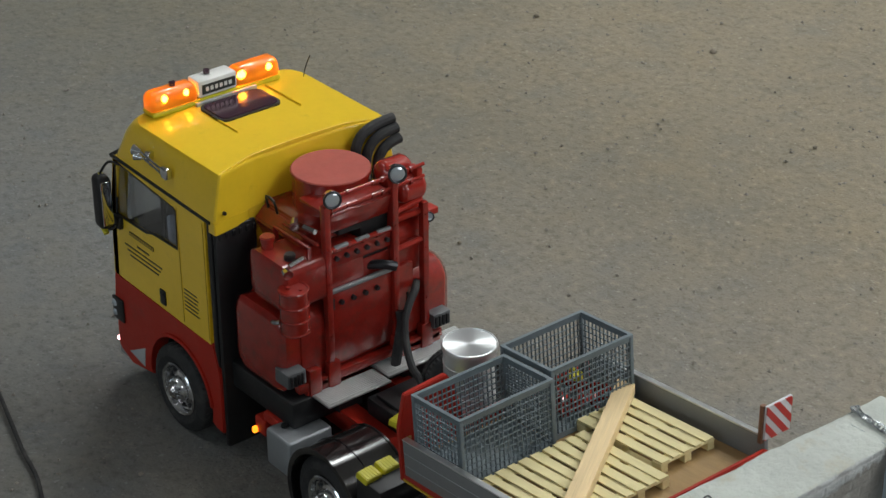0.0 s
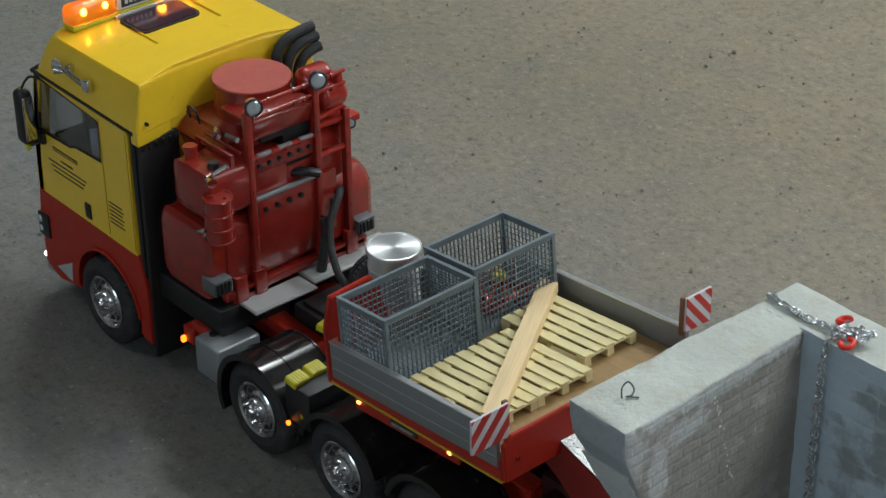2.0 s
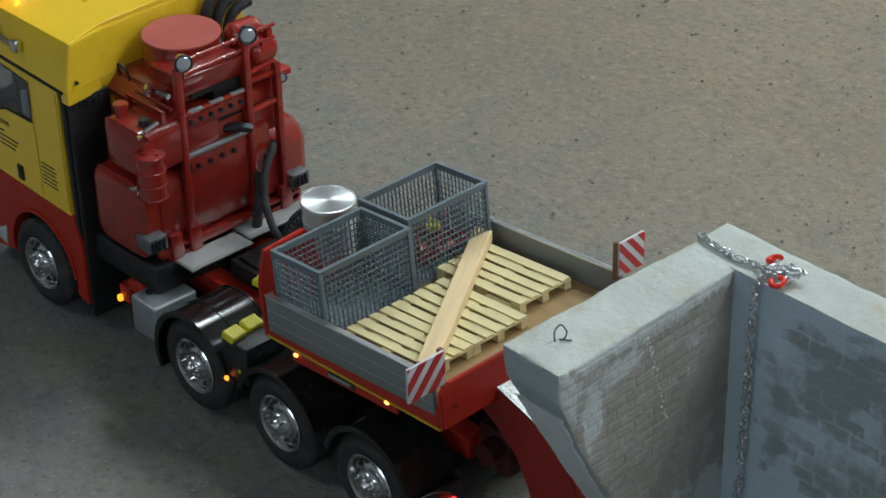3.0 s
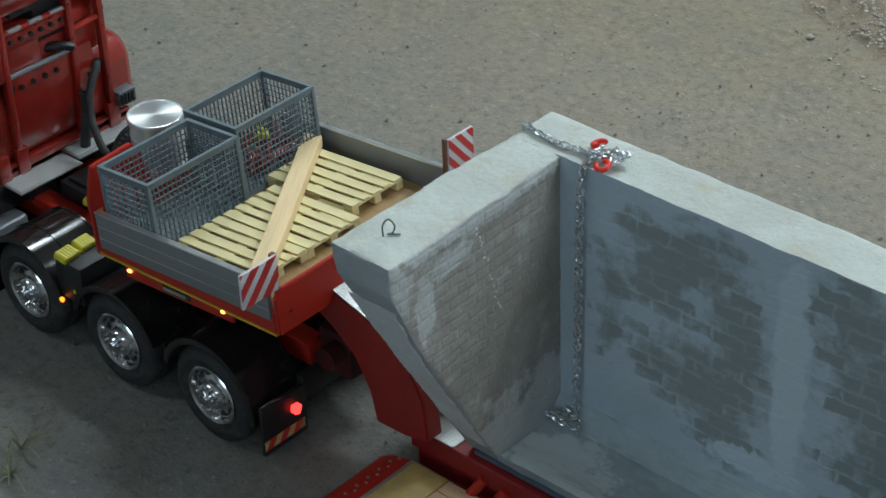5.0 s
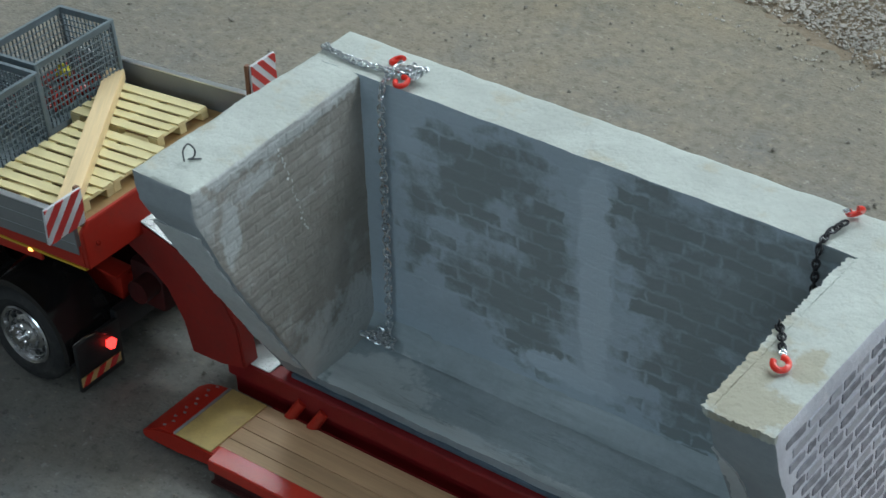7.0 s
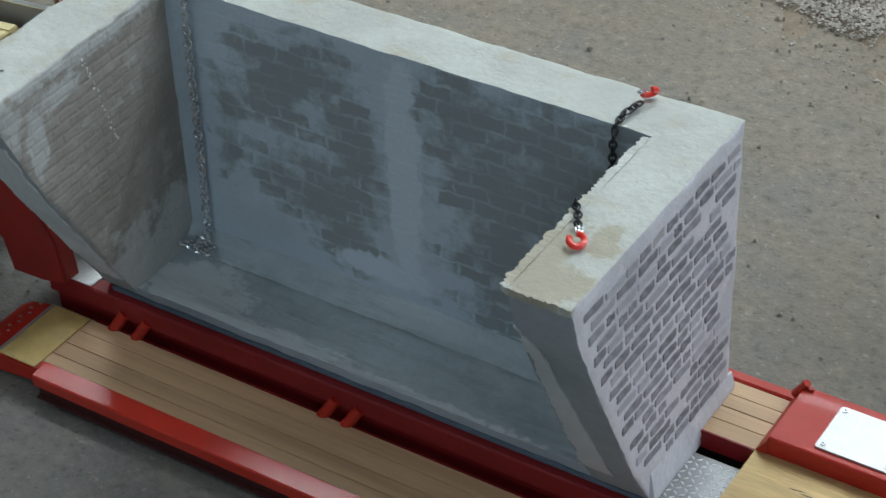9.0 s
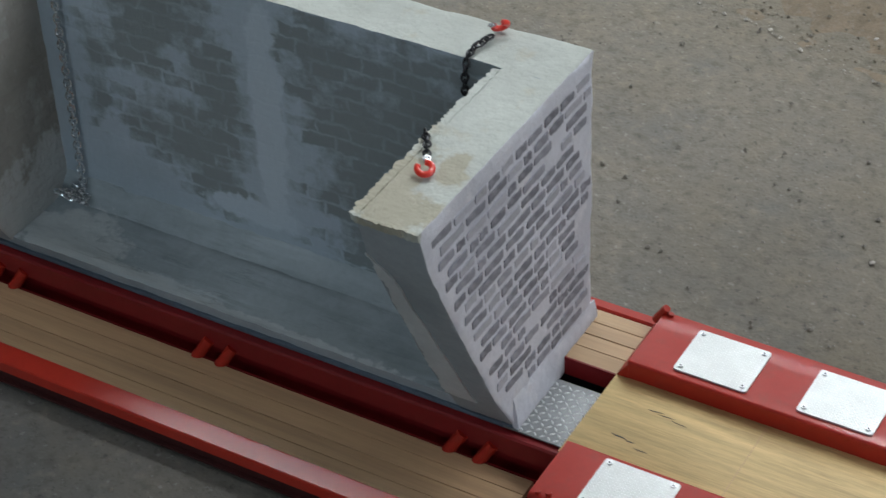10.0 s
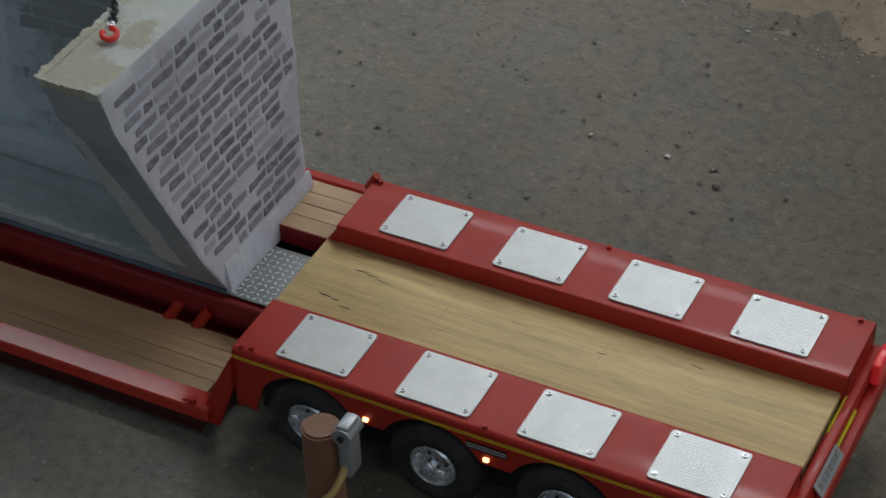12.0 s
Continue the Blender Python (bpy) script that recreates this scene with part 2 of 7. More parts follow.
def concrete(name, col, patch, lo, hi, bscale, brick=0.0, stain=None, tint=None, blobs=(), row=0.0105, pale=None, paleblobs=(), streak=None, relief=0.002, wob=0.013):
    """Cast mortar: mottled, with large damp patches of uneven outline, trowel relief and an optional faint course pattern."""
    m = mat(name, col, 0.78, var=0.12, scale=28, bump=0.0)
    nt = m.node_tree
    b = nt.nodes["Principled BSDF"]
    old = b.inputs["Base Color"].links[0].from_socket
    tc = nt.nodes.new("ShaderNodeTexCoord")

    def nz(s, d=8.0, off=0.0):
        mp = nt.nodes.new("ShaderNodeMapping")
        mp.inputs["Location"].default_value = (off, off * 1.7, off * 0.6)
        nt.links.new(tc.outputs["Object"], mp.inputs[0])
        n = nt.nodes.new("ShaderNodeTexNoise")
        n.inputs["Scale"].default_value, n.inputs["Detail"].default_value, n.inputs["Roughness"].default_value = s, d, 0.62
        nt.links.new(mp.outputs[0], n.inputs["Vector"])
        return n.outputs["Fac"]

    def rng(sock, a, c, d0=0.0, d1=1.0):
        n = nt.nodes.new("ShaderNodeMapRange")
        n.inputs[1].default_value, n.inputs[2].default_value, n.inputs[3].default_value, n.inputs[4].default_value = a, c, d0, d1
        nt.links.new(sock, n.inputs[0])
        return n.outputs[0]

    def blend(fac, a, c):
        n = nt.nodes.new("ShaderNodeMix")
        n.data_type = "RGBA"
        nt.links.new(fac, n.inputs[0])
        nt.links.new(a, n.inputs[6])
        n.inputs[7].default_value = (*c, 1)
        return n.outputs[2]

    def math_node(op, p, q):
        n = nt.nodes.new("ShaderNodeMath")
        n.operation = op
        for sock, v in zip(n.inputs, (p, q)):
            if isinstance(v, bpy.types.NodeSocket):
                nt.links.new(v, sock)
            else:
                sock.default_value = v
        return n.outputs[0]

    def blob_field(shapes):
        """Largest of several soft ellipsoids, roughened by noise."""
        best = None
        for c, r in shapes:
            mp = nt.nodes.new("ShaderNodeMapping")
            mp.inputs["Scale"].default_value = tuple(1 / k for k in r)
            mp.inputs["Location"].default_value = tuple(-p / k for p, k in zip(c, r))
            nt.links.new(tc.outputs["Object"], mp.inputs[0])
            ln = nt.nodes.new("ShaderNodeVectorMath")
            ln.operation = "LENGTH"
            nt.links.new(mp.outputs[0], ln.inputs[0])
            f = math_node("SUBTRACT", 1.0, ln.outputs["Value"])
            best = f if best is None else math_node("MAXIMUM", best, f)
        rough1 = math_node("MULTIPLY", math_node("SUBTRACT", nz(30.0, 4.0, 0.9), 0.5), 1.7)
        rough2 = math_node("MULTIPLY", math_node("SUBTRACT", nz(120.0, 4.0, 2.3), 0.5), 1.1)
        return math_node("ADD", math_node("ADD", best, rough1), rough2)

    tex = None
    if brick:
        tex = nt.nodes.new("ShaderNodeTexBrick")
        tex.inputs["Scale"].default_value = 1.0
        tex.inputs["Brick Width"].default_value, tex.inputs["Row Height"].default_value = row * 2.2, row
        tex.inputs["Mortar Size"].default_value, tex.inputs["Mortar Smooth"].default_value = 0.0022, 1.0
        tex.inputs["Color1"].default_value, tex.inputs["Color2"].default_value, tex.inputs["Mortar"].default_value = (0, 0, 0, 1), (1, 1, 1, 1), (0.35, 0.35, 0.35, 1)
        sep = nt.nodes.new("ShaderNodeSeparateXYZ")
        nt.links.new(tc.outputs["Object"], sep.inputs[0])
        add = nt.nodes.new("ShaderNodeMath")
        nt.links.new(sep.outputs[0], add.inputs[0])
        nt.links.new(sep.outputs[1], add.inputs[1])
        shake = math_node("MULTIPLY", math_node("SUBTRACT", nz(38.0, 3.0, 3.3), 0.5), wob)
        com = nt.nodes.new("ShaderNodeCombineXYZ")
        nt.links.new(math_node("ADD", add.outputs[0], shake), com.inputs[0])
        nt.links.new(math_node("ADD", sep.outputs[2], shake), com.inputs[1])
        nt.links.new(com.outputs[0], tex.inputs["Vector"])
    if blobs:
        cell = math_node("MULTIPLY", math_node("SUBTRACT", tex.outputs["Color"], 0.5), 0.85)
        field = rng(math_node("ADD", blob_field(blobs), cell), -0.12, 0.46, 0.0, 0.95)
        lines = math_node("MULTIPLY", tex.outputs["Fac"], rng(nz(45.0, 5.0, 5.7), 0.36, 0.60, 0.0, 0.34))
        out = blend(math_node("MULTIPLY", rng(nz(16.0, 8.0, 0.37), 0.42, 0.72), 0.55), old, tuple(0.6 * p + 0.4 * q for p, q in zip(patch, col)))
        if tint:
            out = blend(rng(nz(5.0, 5.0, 4.1), 0.35, 0.7), out, tint)
        out = blend(math_node("MULTIPLY", field, math_node("SUBTRACT", 1.0, lines)), out, patch)
    else:
        out = blend(rng(nz(11.0, 9.0, 0.37), lo, hi), old, patch)
    if paleblobs:
        out = blend(rng(blob_field(paleblobs), 0.02, 0.26, 0.0, 0.88 if brick and not blobs else 1.0), out, pale)
    if streak:
        def drawn(s, off):
            mp = nt.nodes.new("ShaderNodeMapping")
            mp.inputs["Scale"].default_value, mp.inputs["Location"].default_value = (0.13, 1.0, 1.0), (off, off * 2.1, off)
            nt.links.new(tc.outputs["Object"], mp.inputs[0])
            n = nt.nodes.new("ShaderNodeTexNoise")
            n.inputs["Scale"].default_value, n.inputs["Detail"].default_value, n.inputs["Roughness"].default_value = s, 7.0, 0.6
            nt.links.new(mp.outputs[0], n.inputs["Vector"])
            return n.outputs["Fac"]
        out = blend(math_node("MULTIPLY", rng(drawn(85.0, 0.4), 0.50, 0.70), 0.45), out, streak)
        out = blend(math_node("MULTIPLY", rng(drawn(60.0, 3.4), 0.54, 0.70), 0.5), out, tuple(min(1.0, 1.45 * k) for k in col))
        line = math_node("ABSOLUTE", math_node("SUBTRACT", drawn(42.0, 1.3), 0.5), 0.0)
        out = blend(math_node("MULTIPLY", rng(line, 0.004, 0.018, 0.28, 0.0), rng(nz(14.0, 3.0, 6.1), 0.45, 0.6)), out, tuple(0.45 * k for k in streak))
    if stain:
        out = blend(rng(nz(34.0, 8.0, 1.9), 0.55, 0.68), out, stain)
    nt.links.new(out, b.inputs["Base Color"])
    height = nz(bscale, 10.0)
    if brick:
        mul = nt.nodes.new("ShaderNodeMath")
        mul.operation = "MULTIPLY_ADD"
        mul.inputs[1].default_value = -brick
        nt.links.new(tex.outputs["Fac"], mul.inputs[0])
        nt.links.new(height, mul.inputs[2])
        height = mul.outputs[0]
    bn = nt.nodes.new("ShaderNodeBump")
    bn.inputs["Strength"].default_value, bn.inputs["Distance"].default_value = 0.6, relief
    nt.links.new(height, bn.inputs["Height"])
    nt.links.new(bn.outputs[0], b.inputs["Normal"])
    return m


TOP_DIRT = [((x, y, 0.2815), (rx, ry, 1.0)) for x, y, rx, ry in ((0.318, -0.118, 0.034, 0.022), (0.306, -0.092, 0.016, 0.030), (0.330, -0.075, 0.012, 0.022))]
M_CON = concrete("pale_cast_concrete", (0.515, 0.54, 0.50), (0.435, 0.455, 0.42), 0.46, 0.68, 110, stain=(0.46, 0.435, 0.35), relief=0.0036, pale=(0.40, 0.375, 0.295), paleblobs=TOP_DIRT)
BACK_DAMP = [((x, 0.033, z), (rx, 1.0, rz)) for x, z, rx, rz in ((0.008, 0.228, 0.050, 0.040), (0.050, 0.245, 0.040, 0.036), (0.074, 0.205, 0.030, 0.060), (0.050, 0.152, 0.056, 0.040), (0.022, 0.150, 0.038, 0.022), (-0.032, 0.152, 0.014, 0.026), (-0.028, 0.195, 0.018, 0.022), (0.066, 0.115, 0.03, 0.03),
                                                             (0.164, 0.250, 0.036, 0.036), (0.190, 0.215, 0.052, 0.072), (0.240, 0.232, 0.062, 0.060), (0.200, 0.150, 0.052, 0.092), (0.258, 0.160, 0.072, 0.105), (0.290, 0.20, 0.045, 0.10), (0.245, 0.095, 0.05, 0.03), (0.215, 0.195, 0.075, 0.085), (0.265, 0.205, 0.065, 0.080), (0.165, 0.245, 0.045, 0.045))]
M_CONIN = concrete("damp_blue_grey_concrete", (0.41, 0.485, 0.545), (0.235, 0.268, 0.272), 0.50, 0.545, 120, brick=0.14, row=0.0117, tint=(0.45, 0.53, 0.60), blobs=BACK_DAMP, pale=(0.50, 0.58, 0.645), paleblobs=[((x, 0.033, z), (rx, 1.0, rz)) for x, z, rx, rz in ((0.118, 0.19, 0.015, 0.11), (0.10, 0.098, 0.05, 0.012))])
END_PALE = [((-0.0745, y, z), (1.0, ry, rz)) for y, z, ry, rz in ((-0.136, 0.262, 0.016, 0.026), (-0.030, 0.064, 0.16, 0.054), (0.020, 0.095, 0.024, 0.034), (-0.05, 0.280, 0.09, 0.012), (-0.108, 0.234, 0.010, 0.026), (-0.082, 0.258, 0.024, 0.010))]
M_CONEND = concrete("buff_grey_brick_imprint", (0.345, 0.328, 0.298), (0.27, 0.256, 0.228), 0.42, 0.6, 160, brick=0.34, row=0.0084, wob=0.005, stain=(0.42, 0.415, 0.40), pale=(0.50, 0.52, 0.515), paleblobs=END_PALE)
FLOOR_PALE = [((x, y, 0.06), (rx, ry, 1.0)) for x, y, rx, ry in ((-0.040, -0.014, 0.055, 0.032), (0.02, -0.030, 0.11, 0.014), (0.14, -0.032, 0.14, 0.008))]
M_CONFLOOR = concrete("blue_grey_concrete_floor", (0.40, 0.46, 0.49), (0.285, 0.335, 0.355), 0.50, 0.66, 110, pale=(0.60, 0.645, 0.655), paleblobs=FLOOR_PALE, streak=(0.215, 0.255, 0.27))
M_CONWHITE = concrete("white_slurried_wall", (0.655, 0.665, 0.73), (0.53, 0.54, 0.60), 0.48, 0.62, 220, stain=(0.70, 0.70, 0.74))
M_BRICKDARK = mat("grey_violet_brick", (0.245, 0.245, 0.285), 0.85, var=0.22, scale=120, bump=0.2, bscale=600, per_object=0.30, dirt=((0.40, 0.40, 0.45), 0.54, 0.72, 130))
M_BRICKPALE = mat("whitewashed_brick", (0.43, 0.432, 0.485), 0.85, var=0.16, scale=120, bump=0.25, bscale=500, per_object=0.12, dirt=((0.36, 0.355, 0.41), 0.56, 0.70, 120))
M_CONEDGE = concrete("smooth_grey_concrete_edge", (0.315, 0.345, 0.365), (0.24, 0.265, 0.28), 0.5, 0.65, 130)
M_SPLASH = mat("white_mortar_drip", (0.66, 0.67, 0.66), 0.8, var=0.1, scale=90)
M_CONSKIM = concrete("pale_mortar_skim", (0.56, 0.585, 0.59), (0.45, 0.475, 0.485), 0.46, 0.66, 150, relief=0.0036)


def ground_material():
    m = mat("dusty_hall_earth", (0.240, 0.216, 0.183), 0.95, var=0.10, scale=2.2, bump=0.0)
    nt = m.node_tree
    b = nt.nodes["Principled BSDF"]
    base = b.inputs["Base Color"].links[0].from_socket
    tc = nt.nodes.new("ShaderNodeTexCoord")

    def tex(kind, s, d=8.0):
        n = nt.nodes.new(kind)
        n.inputs["Scale"].default_value = s
        n.inputs["Detail"].default_value = d
        nt.links.new(tc.outputs["Object"], n.inputs["Vector"])
        return n

    def rng(sock, a, c, d0=0.0, d1=1.0):
        n = nt.nodes.new("ShaderNodeMapRange")
        n.inputs[1].default_value, n.inputs[2].default_value, n.inputs[3].default_value, n.inputs[4].default_value = a, c, d0, d1
        nt.links.new(sock, n.inputs[0])
        return n.outputs[0]

    def blend(fac, a, c):
        n = nt.nodes.new("ShaderNodeMix")
        n.data_type = "RGBA"
        nt.links.new(fac, n.inputs[0])
        nt.links.new(a, n.inputs[6])
        n.inputs[7].default_value = (*c, 1)
        return n.outputs[2]

    big = tex("ShaderNodeTexNoise", 3.0).outputs["Fac"]
    mid_n = tex("ShaderNodeTexNoise", 17.0, 6.0).outputs["Fac"]
    fine = tex("ShaderNodeTexNoise", 95.0, 9.0).outputs["Fac"]
    grain = tex("ShaderNodeTexNoise", 330.0, 7.0).outputs["Fac"]
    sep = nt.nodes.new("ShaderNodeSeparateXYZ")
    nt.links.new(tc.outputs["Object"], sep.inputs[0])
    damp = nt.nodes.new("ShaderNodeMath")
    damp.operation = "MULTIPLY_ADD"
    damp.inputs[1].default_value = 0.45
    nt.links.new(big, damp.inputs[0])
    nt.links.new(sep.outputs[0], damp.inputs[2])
    out = blend(rng(big, 0.40, 0.66), base, (0.207, 0.191, 0.167))
    out = blend(rng(mid_n, 0.50, 0.68, 0.0, 0.6), out, (0.248, 0.215, 0.168))
    out = blend(rng(mid_n, 0.46, 0.30, 0.0, 0.6), out, (0.185, 0.182, 0.175))
    out = blend(rng(fine, 0.48, 0.32, 0.0, 0.65), out, (0.150, 0.135, 0.112))
    out = blend(rng(fine, 0.56, 0.74, 0.0, 0.7), out, (0.31, 0.275, 0.22))
    out = blend(rng(grain, 0.60, 0.78, 0.0, 0.45), out, (0.37, 0.34, 0.29))
    out = blend(rng(grain, 0.42, 0.26, 0.0, 0.5), out, (0.095, 0.085, 0.072))
    fleck = tex("ShaderNodeTexNoise", 170.0, 3.0).outputs["Fac"]
    out = blend(rng(fleck, 0.64, 0.72, 0.0, 0.6), out, (0.085, 0.080, 0.074))
    out = blend(rng(fleck, 0.345, 0.29, 0.0, 0.6), out, (0.36, 0.345, 0.315))
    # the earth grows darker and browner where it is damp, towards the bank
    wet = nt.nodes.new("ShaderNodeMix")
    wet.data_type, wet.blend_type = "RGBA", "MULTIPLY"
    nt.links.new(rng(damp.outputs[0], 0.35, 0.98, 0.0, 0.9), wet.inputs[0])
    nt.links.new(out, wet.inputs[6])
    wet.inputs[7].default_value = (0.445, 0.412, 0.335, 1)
    # bluish shade on the truck's near side, put into the earth colour
    side_ = nt.nodes.new("ShaderNodeMath")
    side_.operation = "MULTIPLY_ADD"
    side_.inputs[1].default_value = 0.45
    nt.links.new(sep.outputs[0], side_.inputs[0])
    nt.links.new(sep.outputs[1], side_.inputs[2])
    near_shade = nt.nodes.new("ShaderNodeMix")
    near_shade.data_type, near_shade.blend_type = "RGBA", "MULTIPLY"
    nt.links.new(rng(side_.outputs[0], 0.30, -0.35), near_shade.inputs[0])
    nt.links.new(wet.outputs[2], near_shade.inputs[6])
    near_shade.inputs[7].default_value = (0.69, 0.75, 0.81, 1)
    lean = nt.nodes.new("ShaderNodeMath")
    lean.operation = "MULTIPLY_ADD"
    lean.inputs[1].default_value = -0.25
    nt.links.new(sep.outputs[0], lean.inputs[0])
    nt.links.new(sep.outputs[1], lean.inputs[2])
    warm = nt.nodes.new("ShaderNodeMix")
    warm.data_type, warm.blend_type = "RGBA", "MULTIPLY"
    nt.links.new(rng(lean.outputs[0], 0.32, 0.80), warm.inputs[0])
    nt.links.new(near_shade.outputs[2], warm.inputs[6])
    warm.inputs[7].default_value = (0.985, 0.92, 0.775, 1)
    nt.links.new(warm.outputs[2], b.inputs["Base Color"])
    s = nt.nodes.new("ShaderNodeMath")
    nt.links.new(fine, s.inputs[0])
    nt.links.new(grain, s.inputs[1])
    bn = nt.nodes.new("ShaderNodeBump")
    bn.inputs["Strength"].default_value, bn.inputs["Distance"].default_value = 0.5, 0.0022
    lumps = nt.nodes.new("ShaderNodeMath")
    lumps.operation = "MULTIPLY_ADD"
    lumps.inputs[1].default_value = 2.2
    nt.links.new(tex("ShaderNodeTexNoise", 34.0, 3.0).outputs["Fac"], lumps.inputs[0])
    nt.links.new(s.outputs[0], lumps.inputs[2])
    nt.links.new(lumps.outputs[0], bn.inputs["Height"])
    nt.links.new(bn.outputs[0], b.inputs["Normal"])
    return m


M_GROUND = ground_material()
M_PEBBLE = mat("mixed_pebbles", (0.215, 0.195, 0.168), 0.9, var=0.4, scale=8, bump=0.2)
M_EARTH = mat("rough_brown_earth", (0.225, 0.175, 0.122), 0.95, var=0.30, scale=55, bump=0.5, bscale=220, dirt=((0.27, 0.235, 0.19), 0.5, 0.7, 120))
M_CLOD = mat("brown_clod", (0.175, 0.148, 0.115), 0.95, var=0.25, scale=20, bump=0.3)
M_GRIT = mat("pale_rubble", (0.43, 0.395, 0.355), 0.9, var=0.5, scale=14, bump=0.3)
M_HALL = mat("hall_wall_paint", (0.45, 0.46, 0.47), 0.8, var=0.05, scale=2)
M_CEIL = mat("hall_ceiling_sheet", (0.50, 0.51, 0.52), 0.7, var=0.05, scale=2)
M_LUMINAIRE = mat("lit_luminaire", (0.9, 0.96, 1.0), 0.4, var=0.01, emit=6.0)
M_WEED = mat("dry_pale_weed", (0.20, 0.20, 0.12), 0.8, var=0.3)


# ---- mesh helpers ----
def box(x0, x1, y0, y1, z0, z1, bevel=0.0, seg=2):
    bm = bmesh.new()
    bmesh.ops.create_cube(bm, size=1)
    for v in bm.verts:
        v.co = Vector(((x0 + x1) / 2 + v.co.x * (x1 - x0), (y0 + y1) / 2 + v.co.y * (y1 - y0), (z0 + z1) / 2 + v.co.z * (z1 - z0)))
    if bevel:
        bmesh.ops.bevel(bm, geom=bm.edges[:], offset=bevel, segments=seg, profile=0.5, affect="EDGES", clamp_overlap=True)
    return bm


def rod(p0, p1, r, seg=16, r2=None, caps=True, bevel=0.0):
    bm = bmesh.new()
    p0, p1 = Vector(p0), Vector(p1)
    d = p1 - p0
    bmesh.ops.create_cone(bm, cap_ends=caps, segments=seg, radius1=r, radius2=r if r2 is None else r2, depth=d.length)
    if bevel:
        bmesh.ops.bevel(bm, geom=[e for e in bm.edges if len(e.link_faces) == 2 and any(len(f.verts) > 4 for f in e.link_faces)], offset=bevel, segments=2, affect="EDGES", clamp_overlap=True)
    bm.transform(Matrix.Translation((p0 + p1) / 2) @ d.to_track_quat("Z", "Y").to_matrix().to_4x4())
    return bm


def ball(c, r, scale=(1, 1, 1), seg=14):
    bm = bmesh.new()
    bmesh.ops.create_uvsphere(bm, u_segments=seg, v_segments=max(6, seg // 2 + 2), radius=r)
    bm.transform(Matrix.Translation(c) @ Matrix.Diagonal((*scale, 1)))
    return bm


def merge(*bms):
    out = bmesh.new()
    for b in bms:
        me = bpy.data.meshes.new("tmp")
        b.to_mesh(me)
        b.free()
        out.from_mesh(me)
        bpy.data.meshes.remove(me)
    return out


def moved(bm, m):
    bm.transform(m)
    return bm


def prism(pts, axis, a0, a1, bevel=0.0, seg=2):
    """A closed outline pushed along an axis; the outline's two numbers are the other axes in xyz order."""
    bm = bmesh.new()
    place = {"x": lambda u, v, a: (a, u, v), "y": lambda u, v, a: (u, a, v), "z": lambda u, v, a: (u, v, a)}[axis]
    lo = [bm.verts.new(place(u, v, a0)) for u, v in pts]
    hi = [bm.verts.new(place(u, v, a1)) for u, v in pts]
    n = len(pts)
    bm.faces.new(lo)
    bm.faces.new(hi[::-1])
    for i in range(n):
        bm.faces.new((lo[i], hi[i], hi[(i + 1) % n], lo[(i + 1) % n]))
    bmesh.ops.recalc_face_normals(bm, faces=bm.faces[:])
    if bevel:
        bmesh.ops.bevel(bm, geom=bm.edges[:], offset=bevel, segments=seg, affect="EDGES", clamp_overlap=True)
    return bm


def holed(outer, holes, axis, a0, a1):
    """A flat sheet with openings that go right through."""
    bm = bmesh.new()
    place = {"x": lambda u, v, a: (a, u, v), "y": lambda u, v, a: (u, a, v), "z": lambda u, v, a: (u, v, a)}[axis]
    edges = []
    for loop in (outer, *holes):
        vs = [bm.verts.new(place(u, v, a0)) for u, v in loop]
        edges += [bm.edges.new((vs[i], vs[(i + 1) % len(vs)])) for i in range(len(vs))]
    bmesh.ops.triangle_fill(bm, use_beauty=True, use_dissolve=False, edges=edges)
    ex = bmesh.ops.extrude_face_region(bm, geom=bm.faces[:])
    step = Vector(place(0, 0, a1)) - Vector(place(0, 0, a0))
    bmesh.ops.translate(bm, vec=step, verts=[g for g in ex["geom"] if isinstance(g, bmesh.types.BMVert)])
    bmesh.ops.recalc_face_normals(bm, faces=bm.faces[:])
    return bm


def skin(loops, caps=True):
    """Rings of equally many points, joined into one closed skin."""
    bm = bmesh.new()
    rows = [[bm.verts.new(p) for p in loop] for loop in loops]
    n = len(rows[0])
    for a, b in zip(rows, rows[1:]):
        for i in range(n):
            bm.faces.new((a[i], a[(i + 1) % n], b[(i + 1) % n], b[i]))
    if caps:
        bm.faces.new(rows[0][::-1])
        bm.faces.new(rows[-1])
    bmesh.ops.recalc_face_normals(bm, faces=bm.faces[:])
    return bm


def rounded(x0, x1, y0, y1, r, seg=5):
    out = []
    for cx, cy, a in ((x1 - r, y1 - r, 0), (x0 + r, y1 - r, 90), (x0 + r, y0 + r, 180), (x1 - r, y0 + r, 270)):
        for i in range(seg + 1):
            t = radians(a + 90 * i / seg)
            out.append((cx + r * math.cos(t), cy + r * math.sin(t)))
    return out


